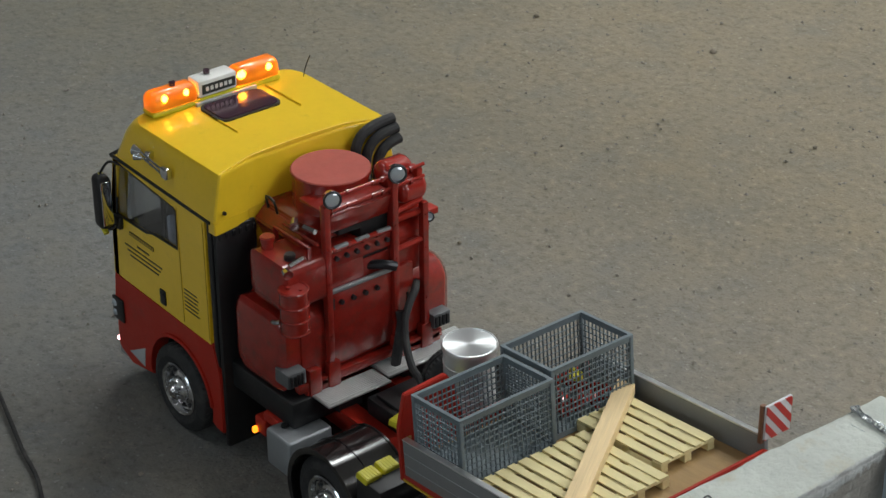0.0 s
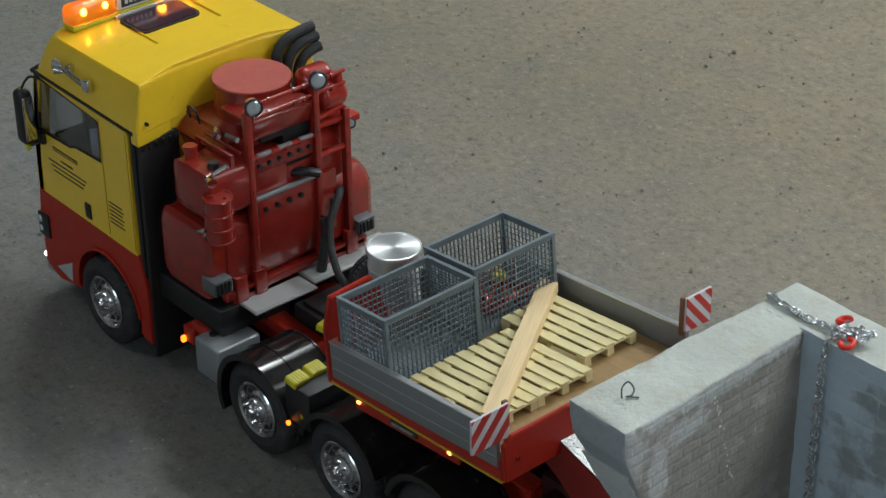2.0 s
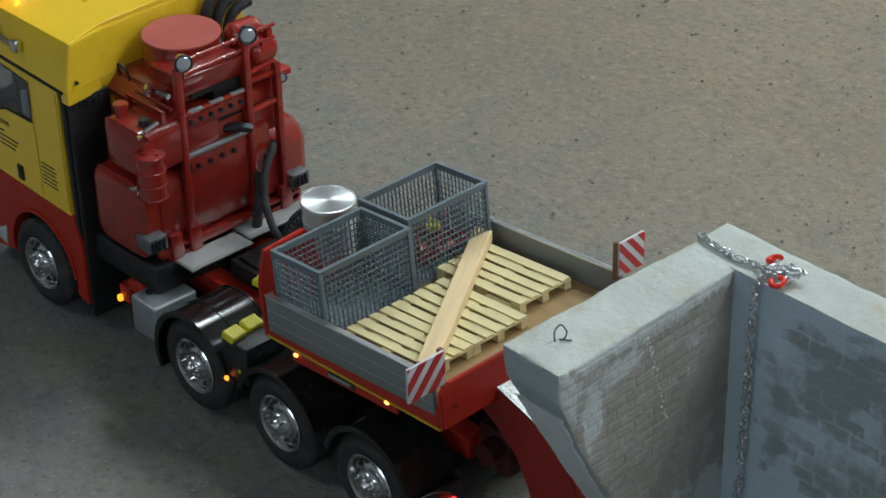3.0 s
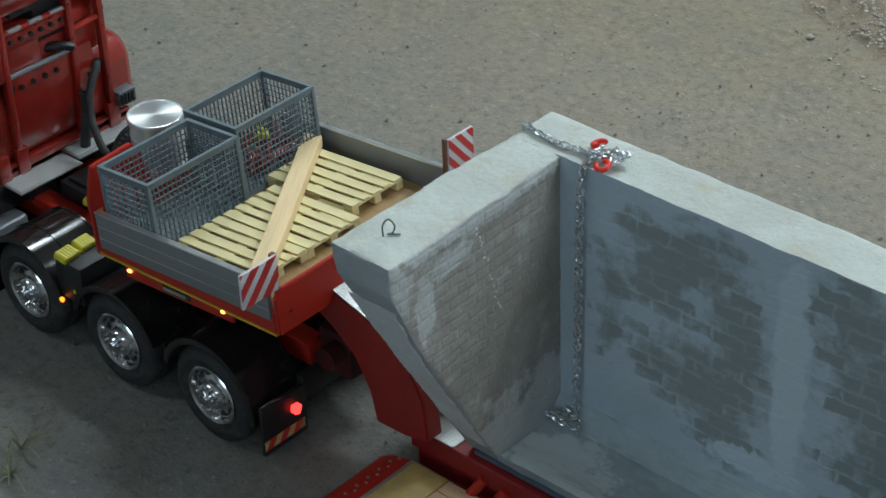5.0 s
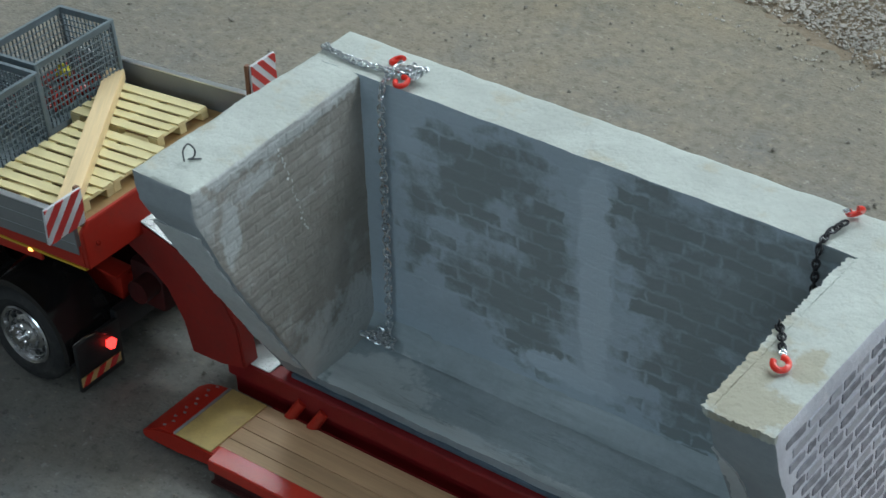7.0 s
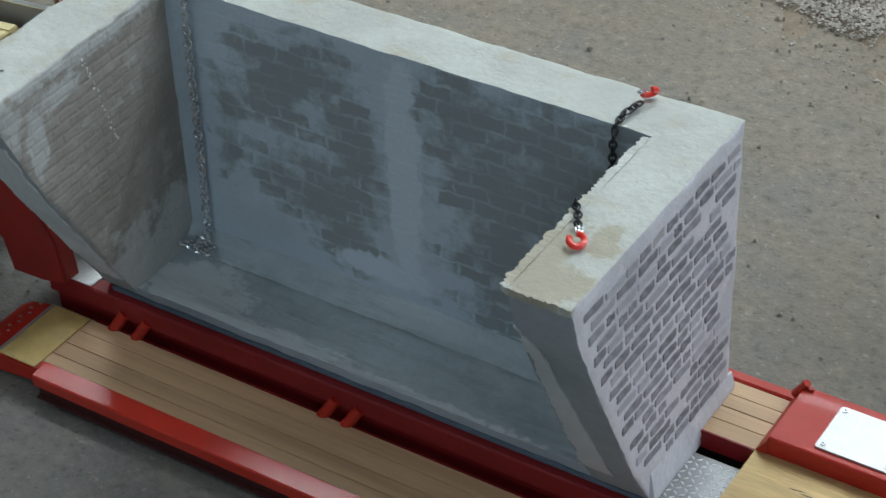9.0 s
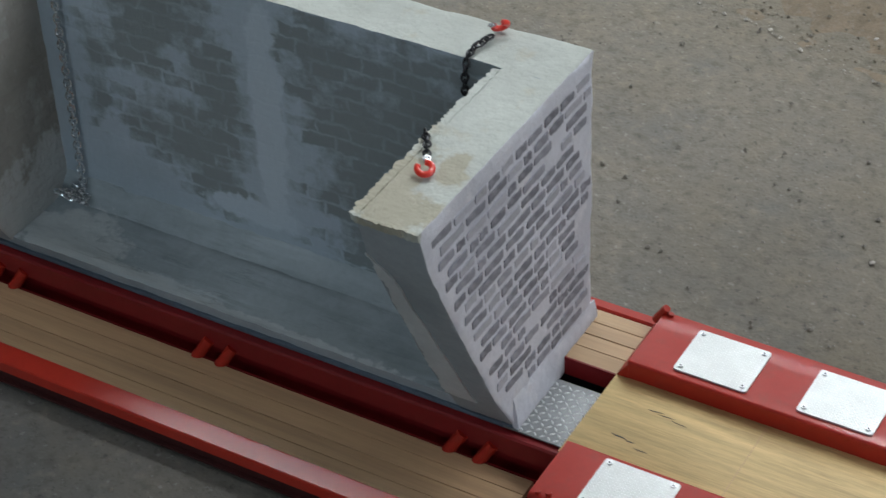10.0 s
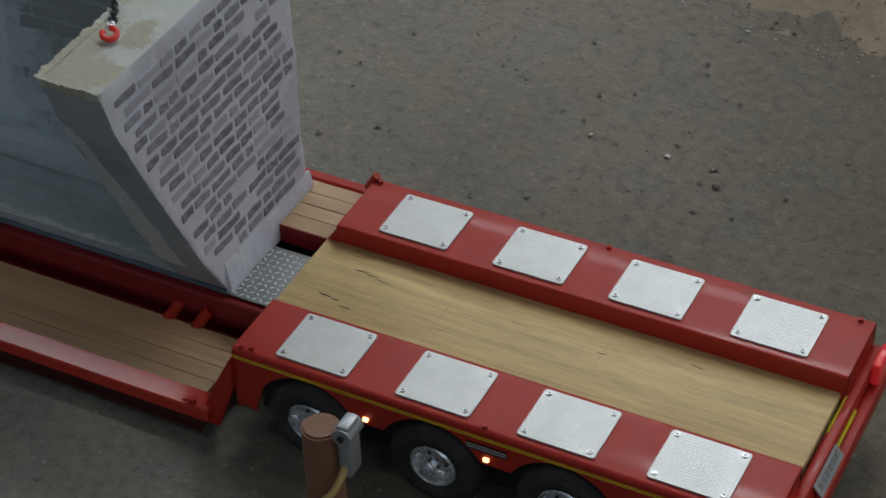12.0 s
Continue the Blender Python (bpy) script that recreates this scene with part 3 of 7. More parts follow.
def tube(pts, r, seg=10, closed=False, smooth=5):
    """A round tube along a smoothed line."""
    P = [Vector(p) for p in pts]
    n = len(P)
    line = []
    last = n if closed else n - 1
    for i in range(last):
        p0, p1, p2, p3 = (P[(i - 1) % n] if closed or i else P[0]), P[i], P[(i + 1) % n], (P[(i + 2) % n] if closed or i + 2 < n else P[-1])
        for k in range(smooth):
            t = k / smooth
            line.append(0.5 * ((2 * p1) + (p2 - p0) * t + (2 * p0 - 5 * p1 + 4 * p2 - p3) * t * t + (3 * p1 - p0 - 3 * p2 + p3) * t ** 3))
    if not closed:
        line.append(P[-1])
    loops = []
    m = len(line)
    for i, c in enumerate(line):
        d = (line[(i + 1) % m] - line[i - 1]) if closed else (line[min(i + 1, m - 1)] - line[max(i - 1, 0)])
        d.normalize()
        u = d.cross(Vector((0.31, 0.17, 0.93))).normalized()
        w = d.cross(u)
        loops.append([c + (u * math.cos(2 * math.pi * k / seg) + w * math.sin(2 * math.pi * k / seg)) * r for k in range(seg)])
    if closed:
        loops.append(loops[0])
        return skin(loops, caps=False)
    return skin(loops)


def world_of(ob):
    m = ob.matrix_parent_inverse @ ob.matrix_basis if ob.parent else ob.matrix_basis.copy()
    return world_of(ob.parent) @ m if ob.parent else m


def mesh_of(name, bm, material, smooth=35):
    """Broad flat faces among rounded edges stay flat; the rest is shaded smooth up to the given angle."""
    flat = []
    if smooth:
        areas = sorted(f.calc_area() for f in bm.faces)
        big = 8 * areas[len(areas) // 2] if areas else 0
        bm.normal_update()
        for f in bm.faces:
            if len(f.verts) > 4:
                flat.append(True)
                continue
            ok = f.calc_area() > big
            if ok:
                for e in f.edges:
                    for g in e.link_faces:
                        if g is not f and g.calc_area() > big and g.normal.angle(f.normal, 3) < 0.6:
                            ok = False
            flat.append(ok)
    me = bpy.data.meshes.new(name)
    bm.to_mesh(me)
    bm.free()
    me.materials.append(material)
    if smooth:
        me.polygons.foreach_set("use_smooth", [not k for k in flat])
        me.set_sharp_from_angle(angle=radians(smooth))
    return me


def part(name, bm, material, parent, label="", smooth=35, local=False):
    """One mesh under a thing or under a part; its numbers are the world's, or its parent's own where local is set."""
    ob = new(name, mesh_of(name, bm, material, smooth) if isinstance(bm, bmesh.types.BMesh) else bm)
    ob.parent = parent
    if not local:
        ob.matrix_parent_inverse = world_of(parent).inverted()
    return tagged(ob, label)


def each(*bms):
    return bms


def parts(name, bms, material, parent, label="", smooth=35, local=False):
    """Several pieces of one kind, each a part of its own."""
    for b in bms:
        part(name, b, material, parent, label, smooth, local)


def thing(name, m, label, category, group=""):
    ob = new(name)
    ob.empty_display_size = 0.02
    ob.matrix_basis = m
    return tagged(ob, label, category, group)


def solid(name, bm, material, label, category, group="", kind="", smooth=35):
    return tagged(new(name, mesh_of(name, bm, material, smooth)), label, category, group, kind)


def chain_links(pts, link, wire, flat=0.6):
    """Interlocked oval links along a line."""
    P = [Vector(p) for p in pts]
    bms, k, carry = [], 0, 0.0
    for a, b in zip(P, P[1:]):
        d = (b - a).length
        u = (b - a).normalized()
        s = carry
        while s < d:
            c = a + u * s
            q = u.to_track_quat("X", "Z").to_matrix().to_4x4() @ Matrix.Rotation(radians(90 * (k % 2) + 12 * math.sin(k * 2.3)), 4, "X")
            ring = [(link * 0.62 * math.cos(t * math.pi / 5), link * 0.62 * flat * math.sin(t * math.pi / 5), 0) for t in range(10)]
            bms.append(moved(tube(ring, wire, seg=5, closed=True, smooth=1), Matrix.Translation(c) @ q))
            s += link * 0.82
            k += 1
        carry = s - d
    return merge(*bms)


# ---- the hall: ground, walls, ceiling, luminaires ----
def ground_sheet():
    bm = bmesh.new()
    n = 150
    xs = [-1.9 + 3.4 * i / n for i in range(n + 1)]
    ys = [-0.75 + 2.1 * i / 100 for i in range(101)]
    xs = [-11.0, -6.0, -3.5, -2.4] + xs + [2.0, 3.0, 5.5, 11.0]
    ys = [-9.0, -5.0, -2.5, -1.3] + ys + [1.8, 3.0, 6.0, 9.0]
    grid = [[bm.verts.new((x, y, 0.0018 * noise.noise((x * 9, y * 9, 0)) + 0.0007 * noise.noise((x * 40, y * 40, 3)) - 0.0012)) for y in ys] for x in xs]
    for i in range(len(xs) - 1):
        for j in range(len(ys) - 1):
            bm.faces.new((grid[i][j], grid[i + 1][j], grid[i + 1][j + 1], grid[i][j + 1]))
    return bm


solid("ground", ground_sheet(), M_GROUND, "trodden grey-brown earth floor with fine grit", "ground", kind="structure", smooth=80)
for wname, wb in (("wall_north", box(-11.2, 11.2, 9.0, 9.2, -0.1, 4.8)), ("wall_south", holed([(-11.2, -0.1), (11.2, -0.1), (11.2, 4.8), (-11.2, 4.8)], [[(-1.0, 2.1), (5.0, 2.1), (5.0, 3.9), (-1.0, 3.9)]], "y", -9.2, -9.0)), ("wall_west", box(-11.2, -11.0, -9.0, 9.0, -0.1, 4.8)), ("wall_east", holed([(-9.0, -0.1), (9.0, -0.1), (9.0, 4.8), (-9.0, 4.8)], [[(-1.0, 2.1), (3.0, 2.1), (3.0, 3.9), (-1.0, 3.9)]], "x", 11.0, 11.2))):
    solid(wname, wb, M_HALL, "plain painted hall wall", "wall", kind="structure")
# window out of view, added around the south fill light
win1 = tagged(new("window_1"), "long white framed window, unseen and added to carry fill light", "window", kind="structure")
for k in range(5):
    part("window_frame", box(-1.0 + 1.47 * k, -0.88 + 1.47 * k, -9.16, -9.04, 2.1, 3.9, 0.01), M_WHITE, win1)
for zz in (2.1, 3.8):
    part("window_frame", box(-1.0, 5.0, -9.17, -9.03, zz, zz + 0.1, 0.01), M_WHITE, win1)
for k in range(4):
    part("pane", box(-0.88 + 1.47 * k, 0.47 + 1.47 * k, -9.11, -9.10, 2.2, 3.8), M_GLASS, win1)
# likewise out of view, added around the east fill light
win2 = tagged(new("window_2"), "white framed window, unseen and added to carry fill light", "window", kind="structure")
for k in range(3):
    part("window_frame", box(11.04, 11.16, -1.0 + 1.94 * k, -0.88 + 1.94 * k, 2.1, 3.9, 0.01), M_WHITE, win2)
for zz in (2.1, 3.8):
    part("window_frame", box(11.03, 11.17, -1.0, 3.0, zz, zz + 0.1, 0.01), M_WHITE, win2)
for k in range(2):
    part("pane", box(11.10, 11.11, -0.88 + 1.94 * k, 0.94 + 1.94 * k, 2.2, 3.8), M_GLASS, win2)
solid("ceiling", box(-11.2, 11.2, -9.2, 9.2, 4.8, 5.0), M_CEIL, "plain sheet ceiling of the hall", "ceiling", kind="structure")


def scatter(name, count, region, size, material, label, seed, kind="stuff", zbase=0.0, squash=0.6, heap=None):
    """Many small angular stones as one mesh."""
    rnd = random.Random(seed)
    verts, faces = [], []
    base = [(1, 0, 0), (-1, 0, 0), (0, 1, 0), (0, -1, 0), (0, 0, 1), (0, 0, -1)]
    tri = [(0, 2, 4), (2, 1, 4), (1, 3, 4), (3, 0, 4), (2, 0, 5), (1, 2, 5), (3, 1, 5), (0, 3, 5)]
    for _ in range(count):
        x, y = region(rnd)
        s = size * (0.35 + rnd.random() ** 3 * 1.6)
        a = rnd.random() * 6.28
        k = len(verts)
        zz = zbase + (heap(x, y) if heap else 0.0) + s * 0.12
        for bx_, by_, bz_ in base:
            px, py, pz = bx_ * s * rnd.uniform(0.6, 1.3), by_ * s * rnd.uniform(0.6, 1.2), bz_ * s * squash * rnd.uniform(0.7, 1.2)
            verts.append((x + px * math.cos(a) - py * math.sin(a), y + px * math.sin(a) + py * math.cos(a), zz + pz))
        faces += [(k + i, k + j, k + l) for i, j, l in tri]
    me = bpy.data.meshes.new(name)
    me.from_pydata(verts, [], faces)
    me.materials.append(material)
    return tagged(new(name, me), label, "gravel", kind=kind)


scatter("loose_grit", 9000, lambda r: (r.uniform(-1.6, 1.25), r.uniform(-0.6, 1.2)), 0.0016, M_PEBBLE, "fine loose grit strewn over the earth floor", 3)
scatter("loose_pebbles", 110, lambda r: (r.uniform(-1.6, 1.25), r.uniform(-0.5, 1.2)), 0.0016, M_PEBBLE, "scattered small pebbles and clods on the floor", 5, squash=0.35)


# ---- rubble bank along the far edge of the track ----
def bank_edge(x):
    return 0.636 - 0.262 * max(-1.5, min(1.2, x)) + 1.1 * max(0.0, min(2.0, -0.36 - x)) + 0.012 * noise.noise((x * 7, 0, 5))


def bank_height(x, y):
    return max(0.0, min(0.050, (y - bank_edge(x) - 0.035) * 0.24))


def bank():
    bm = bmesh.new()
    xs = [-10.8, -7.0, -4.0, -2.0, -1.2, -0.8] + [-0.50 + 1.5 * i / 110 for i in range(111)] + [1.3, 2.0, 4.0, 7.0, 10.8]
    ks = [0.0, 0.012, 0.026, 0.042, 0.06, 0.08, 0.11, 0.15, 0.2, 0.32, 0.5, 1.0, 2.0, 4.0]
    rows = []
    for x in xs:
        e = bank_edge(x)
        rows.append([bm.verts.new((x, e + k, -0.003 + bank_height(x, e + k) + (0.006 * noise.noise((x * 25, (e + k) * 25, 1)) + 0.004 * noise.noise((x * 70, (e + k) * 70, 2))) * (k > 0.0))) for k in ks])
    for p, q in zip(rows, rows[1:]):
        for j in range(len(ks) - 1):
            bm.faces.new((p[j], q[j], q[j + 1], p[j + 1]))
    return bm


solid("rubble_bank", bank(), M_EARTH, "low bank of rough dark earth beside the track", "earth bank", kind="stuff", smooth=80)


def rubble_region(r):
    x = 0.22 - abs(r.gauss(0, 0.26))
    return x, bank_edge(x) + 0.038 + 0.02 * r.random() + abs(r.gauss(0, 0.085))


def clod_region(r):
    x = r.uniform(-0.1, 0.95)
    return x, bank_edge(x) + 0.012 + abs(r.gauss(0, 0.07))


scatter("rubble", 19000, rubble_region, 0.0014, M_GRIT, "pale broken rubble heaped along the bank", 11, heap=bank_height)
scatter("earth_clods", 1500, clod_region, 0.0014, M_CLOD, "dark earth clods strewn along the bank", 12, heap=bank_height)
scatter("edge_grit", 420, lambda r: (lambda x: (x, bank_edge(x) - 0.006 + abs(r.gauss(0, 0.012))))(r.uniform(-0.35, 0.9)), 0.0014, M_GRIT, "pale grit along the edge of the track", 14)


def stone(x, y, r, seed, material, label):
    r *= 0.60
    bm = bmesh.new()
    bmesh.ops.create_icosphere(bm, subdivisions=2, radius=r)
    for v in bm.verts:
        v.co *= 1 + 0.45 * noise.noise(v.co / r * 0.9 + Vector((seed, 0, 0)))
        v.co.z *= 0.6
    return solid("stone", moved(bm, pose(x, y, r * 0.35)), material, label, "stone", "single stones")


for k, (sx, sy, sr, pale) in enumerate(((-1.049, 0.877, 0.0075, 0), (-0.782, 0.773, 0.0045, 0), (-0.866, 0.314, 0.0035, 0), (-1.278, 0.782, 0.006, 0), (0.580, 0.280, 0.0055, 0), (0.532, 0.300, 0.0040, 1), (0.467, 0.301, 0.0038, 1), (0.358, 0.596, 0.005, 1), (-0.316, 0.729, 0.006, 1))):
    stone(sx, sy, sr, k * 3.1, M_GRIT if pale else M_CLOD, "small pale stone lying on the earth floor" if pale else "small dark stone lying on the earth floor")


# a dark cable on the floor and a few dry weeds beside the track
solid("floor_cable", tube([(-1.25, -0.11, 0.003), (-1.02, -0.175, 0.003), (-0.905, -0.207, 0.003), (-0.814, -0.234, 0.003), (-0.742, -0.255, 0.003), (-0.60, -0.33, 0.003), (-0.52, -0.42, 0.003)], 0.0021, seg=8), M_RUBBER, "thin black rubber cable lying on the earth floor", "cable")


def weed(x, y, seed):
    rnd = random.Random(seed)
    tuft = thing("weed", pose(x, y, 0), "small dry tuft of weed on the earth floor", "weed", "weeds")
    for _ in range(11):
        a, l = rnd.random() * 6.28, rnd.uniform(0.012, 0.03)
        tip = (math.cos(a) * l, math.sin(a) * l, rnd.uniform(0.004, 0.016))
        part("blade", tube([(0, 0, 0), (math.cos(a) * l * 0.5, math.sin(a) * l * 0.5, rnd.uniform(0.006, 0.018)), tip], 0.0007, seg=4, smooth=3), M_WEED, tuft, local=True)
    return tuft


weed(-0.415, -0.21, 1)
weed(-0.395, -0.235, 2)
weed(-0.43, -0.24, 3)

# ---- luminaires under the ceiling ----
lum = thing("ceiling_light", pose(-2.6, 2.2, 4.8), "long white fluorescent ceiling light hanging from the hall ceiling", "ceiling light", "hall lights")
part("housing", box(-1.22, 1.22, -0.27, 0.27, -0.36, -0.30, 0.01), M_WHITE, lum, local=True)
part("tube_cover", box(-1.15, 1.15, -0.2, 0.2, -0.375, -0.365, 0.002), M_LUMINAIRE, lum, "glowing diffuser", local=True)
for sx in (-0.9, 0.9):
    part("hanger", rod((sx, 0, -0.3), (sx, 0, 0), 0.012), M_ALU, lum, local=True)
for lx, ly in ((0.0, 3.5), (2.6, 2.2), (-1.6, 5.6), (1.6, 5.6), (4.4, 1.2), (-2.6, -2.2), (4.4, -3.2)):
    copy_thing(lum, pose(lx, ly, 4.8))


# ---- the tractor unit ----
YC = -0.004          # centre line of the vehicle
TY = 0.042           # tyre radius
truck = thing("model_truck", pose(-0.70, YC, 0), "yellow and red model heavy-haulage tractor with lit amber light bar", "model truck")


def arc(cx, cz, r, a0, a1, n=14):
    return [(cx + r * math.cos(radians(a0 + (a1 - a0) * i / n)), cz + r * math.sin(radians(a0 + (a1 - a0) * i / n))) for i in range(n + 1)]


def tyre_mesh(r, w, rim):
    """Tyre about the y axis, outer face at y = 0, growing to +y; the shoulders carry notched tread blocks."""
    prof = [(rim, 0.004, 0), (rim + 0.002, 0.0015, 0), (r - 0.012, 0.0002, 0), (r - 0.0095, -0.0004, 0), (r - 0.008, 0.0002, 0), (r - 0.004, 0.0012, 0), (r - 0.0010, 0.0032, 1), (r, 0.005, 1), (r, w * 0.36, 1), (r - 0.0012, w * 0.38, 0), (r - 0.0012, w * 0.43, 0), (r, w * 0.45, 0), (r, w * 0.55, 0), (r - 0.0012, w * 0.57, 0), (r - 0.0012, w * 0.62, 0), (r, w * 0.64, 1), (r, w - 0.006, 1), (r - 0.003, w - 0.002, 0), (rim, w - 0.002, 0)]
    n = 80
    return skin([[((rad - 0.0013 * (lug and k % 2)) * math.cos(2 * math.pi * (k + 0.25 * (k % 2)) / n), y, (rad - 0.0013 * (lug and k % 2)) * math.sin(2 * math.pi * (k + 0.25 * (k % 2)) / n)) for k in range(n)] for rad, y, lug in prof], caps=False)


def rim_mesh(rim, deep=False):
    n = 40
    prof = [(rim + 0.0012, 0.001), (rim, 0.0), (rim - 0.0010, 0.0006), (rim - 0.0016, 0.0030), (rim - 0.0030, 0.0085), (rim * 0.70, 0.0102), (rim * 0.64, 0.0088), (rim * 0.20, 0.0084), (rim * 0.16, 0.0074), (0.0008, 0.0072)] if deep else [(rim + 0.0012, 0.001), (rim, 0.0), (rim - 0.002, 0.001), (rim - 0.0035, 0.005), (rim - 0.006, 0.0065), (rim * 0.52, 0.004), (rim * 0.48, -0.001), (rim * 0.40, -0.003), (0.0012, -0.0035)]
    return skin([[(rad * math.cos(2 * math.pi * k / n), y, rad * math.sin(2 * math.pi * k / n)) for k in range(n)] for rad, y in prof], caps=False)


TRIM = 0.0152         # rim radius of the low loader's wheels
NUT_MESH = {r: (mesh_of("wheel_nut", rod((0, 0.002, 0), (0, -0.0035, 0), 0.0011, 6), M_CHROME), mesh_of("hand_hole", rod((0, -0.0008, 0), (0, 0.0008, 0), r * 0.075, 10), M_BLACK)) for r in (0.0245, TRIM)}


def wheel(parent, m, r, w, rim, chrome=True):
    """Tyre with its rim; the chromed rims of the tractor carry a hub, nuts and hand holes."""
    t = part("wheel", tyre_mesh(r, w, rim), M_RUBBER, parent, "black rubber tyre", local=True)
    t.matrix_basis = world_of(parent).inverted() @ m
    metal = M_CHROME if chrome else M_RIMSILVER
    part("rim", rim_mesh(rim, not chrome), metal, t, "chromed dished rim" if chrome else "silver deep-dished rim", local=True)
    if chrome:
        part("hub", merge(rod((0, 0.0, 0), (0, -0.006, 0), rim * 0.26, 20, bevel=0.0008), rod((0, -0.006, 0), (0, -0.0075, 0), rim * 0.14, 16)), metal, t, local=True)
    if m.translation.y < 0:
        nut, hole = NUT_MESH[rim]
        for nm, me, rr, yy, off, count in (("wheel_nut", nut, 0.42, -0.002, 0.0, 10), ("hand_hole", hole, 0.73, 0.0052, 0.5, 10)) if chrome else (("hand_hole", hole, 0.44, 0.0082, 0.0, 6),):
            for k in range(count):
                a = 2 * math.pi * (k + off) / count
                o = part(nm, me, None, t, local=True)
                o.location = (rim * rr * math.cos(a), yy, rim * rr * math.sin(a))
    return t


AX = (-0.756, -0.529, -0.4165, -0.308)
for i, ax in enumerate(AX):
    wheel(truck, pose(ax, -0.104, TY, 0, 17 * i, 0), TY, 0.030, 0.0245)
    wheel(truck, pose(ax, 2 * YC + 0.104, TY, 0, 9 * i, 180), TY, 0.030, 0.0245)
for ax in AX:
    part("axle", rod((ax, -0.08, TY), (ax, 0.07, TY), 0.006), M_BLACK, truck)

# cab: red lower body with wheel arch, yellow doors and roof
low = [(-0.862, 0.116), (-0.866, 0.085), (-0.862, 0.034), (-0.842, 0.026), (-0.806, 0.032)] + arc(-0.756, 0.042, 0.0495, 190, -14, 18) + [(-0.7, 0.026), (-0.690, 0.026), (-0.690, 0.085), (-0.698, 0.1135)]
for nm, y0, y1 in (("side_panel", -0.0985, -0.083), ("side_panel", 0.075, 0.0905)):
    part(nm, prism(low, "y", y0, y1, 0.0012), M_RED, truck, "red lower cab side with wheel arch")
part("wheel_arch_flare", merge(*[prism(arc(-0.756, 0.042, 0.0525, 186, 5, 20) + arc(-0.756, 0.042, 0.0490, 5, 186, 20), "y", y, y + 0.003, 0.0004) for y in (-0.1005,)]), M_RED, truck)
part("cab_floor", box(-0.86, -0.70, -0.083, 0.075, 0.078, 0.116), M_BLACK, truck)
parts("bumper", each(box(-0.872, -0.858, -0.096, 0.088, 0.030, 0.060, 0.004), box(-0.870, -0.858, -0.094, 0.086, 0.062, 0.100, 0.003)), M_RED, truck, "red front bumper")
parts("grille_slat", each(*[box(-0.8735, -0.868, -0.06, 0.052, 0.064 + 0.008 * k, 0.069 + 0.008 * k, 0.001) for k in range(6)]), M_BLACK, truck)
part("bumper_spoiler", box(-0.874, -0.846, -0.094, 0.086, 0.022, 0.031, 0.002), M_ALUMATT, truck, "silver lower lip")
part("headlamp", merge(box(-0.868, -0.850, -0.1005, -0.0975, 0.066, 0.090, 0.001)), M_BLACK, truck)
part("corner_plate", prism([(-0.845, 0.0390), (-0.8195, 0.0335), (-0.8165, 0.0550)], "y", -0.0992, -0.0980), M_LENS, truck, "bright silver corner plate")
parts("headlamp_lens", each(ball((-0.864, -0.0985, 0.083), 0.0045), ball((-0.864, -0.0985, 0.073), 0.004)), M_LENS, truck)
part("position_lamp", merge(rod((-0.874, -0.092, 0.037), (-0.866, -0.092, 0.037), 0.0022), ball((-0.8745, -0.0925, 0.0372), 0.0026)), M_POSLAMP, truck, "glowing pink-white position lamp")

door = [(-0.862, 0.116), (-0.860, 0.150), (-0.8585, 0.180), (-0.846, 0.2405), (-0.700, 0.2375), (-0.702, 0.1125)]
win = [(-0.8435, 0.2355), (-0.839, 0.2365), (-0.748, 0.2285), (-0.745, 0.2265), (-0.7465, 0.1885), (-0.788, 0.1868), (-0.797, 0.1832), (-0.8485, 0.1815)]
for y0, y1 in ((-0.098, -0.0945), (0.0865, 0.090)):
    dp = part("door_panel", holed(door, [win], "y", y0, y1), M_YELLOW, truck, "yellow cab side with door")
    mid_x = -0.797
    ring = [(mid_x + (x - mid_x) * 0.985, 0.209 + (z - 0.209) * 0.975) for x, z in win]
    part("window_seal", holed([(mid_x + (x - mid_x) * 1.012, 0.209 + (z - 0.209) * 1.03) for x, z in win], [ring], "y", y0 - 0.0005 if y0 < 0 else y1 - 0.0015, y0 + 0.0015 if y0 < 0 else y1 + 0.0005), M_BLACK, dp, "black rubber seal")
    part("window_bar", box(-0.7745, -0.7705, y0 + 0.0032 if y0 < 0 else y0, y0 + 0.0048 if y0 < 0 else y0 + 0.001, 0.187, 0.231), M_BLACK, dp)
    # far pane is opaque and dark, standing in for the dim cab interior
    pane = part("window_pane", prism(ring, "y", y0 + 0.0012, y0 + 0.0022), M_CABGLASS if y0 < 0 else M_TINT, dp, "side window")
    pane.visible_shadow = False
parts("gutter", each(rod((-0.846, -0.0985, 0.2412), (-0.690, -0.0985, 0.2378), 0.0016, 8), rod((-0.846, 0.0905, 0.2412), (-0.690, 0.0905, 0.2378), 0.0016, 8)), M_BLACK, truck, "thin black rain gutter")
parts("door_gap", each(box(-0.7440, -0.7434, -0.0986, -0.0975, 0.117, 0.232), box(-0.7036, -0.7028, -0.0986, -0.0975, 0.117, 0.232)), M_STRIPE, truck)
part("rear_wall", box(-0.704, -0.699, -0.0945, 0.0865, 0.113, 0.2375), M_YELLOW, truck, "yellow cab rear wall")
parts("windscreen_pillar", each(*[prism([(-0.861, 0.116), (-0.859, 0.18), (-0.847, 0.2405), (-0.838, 0.2405), (-0.850, 0.18), (-0.854, 0.116)], "y", y, y + 0.012) for y in (-0.098, 0.078)]), M_YELLOW, truck)
part("cab_front", box(-0.862, -0.854, -0.09, 0.082, 0.100, 0.152, 0.002), M_YELLOW, truck)
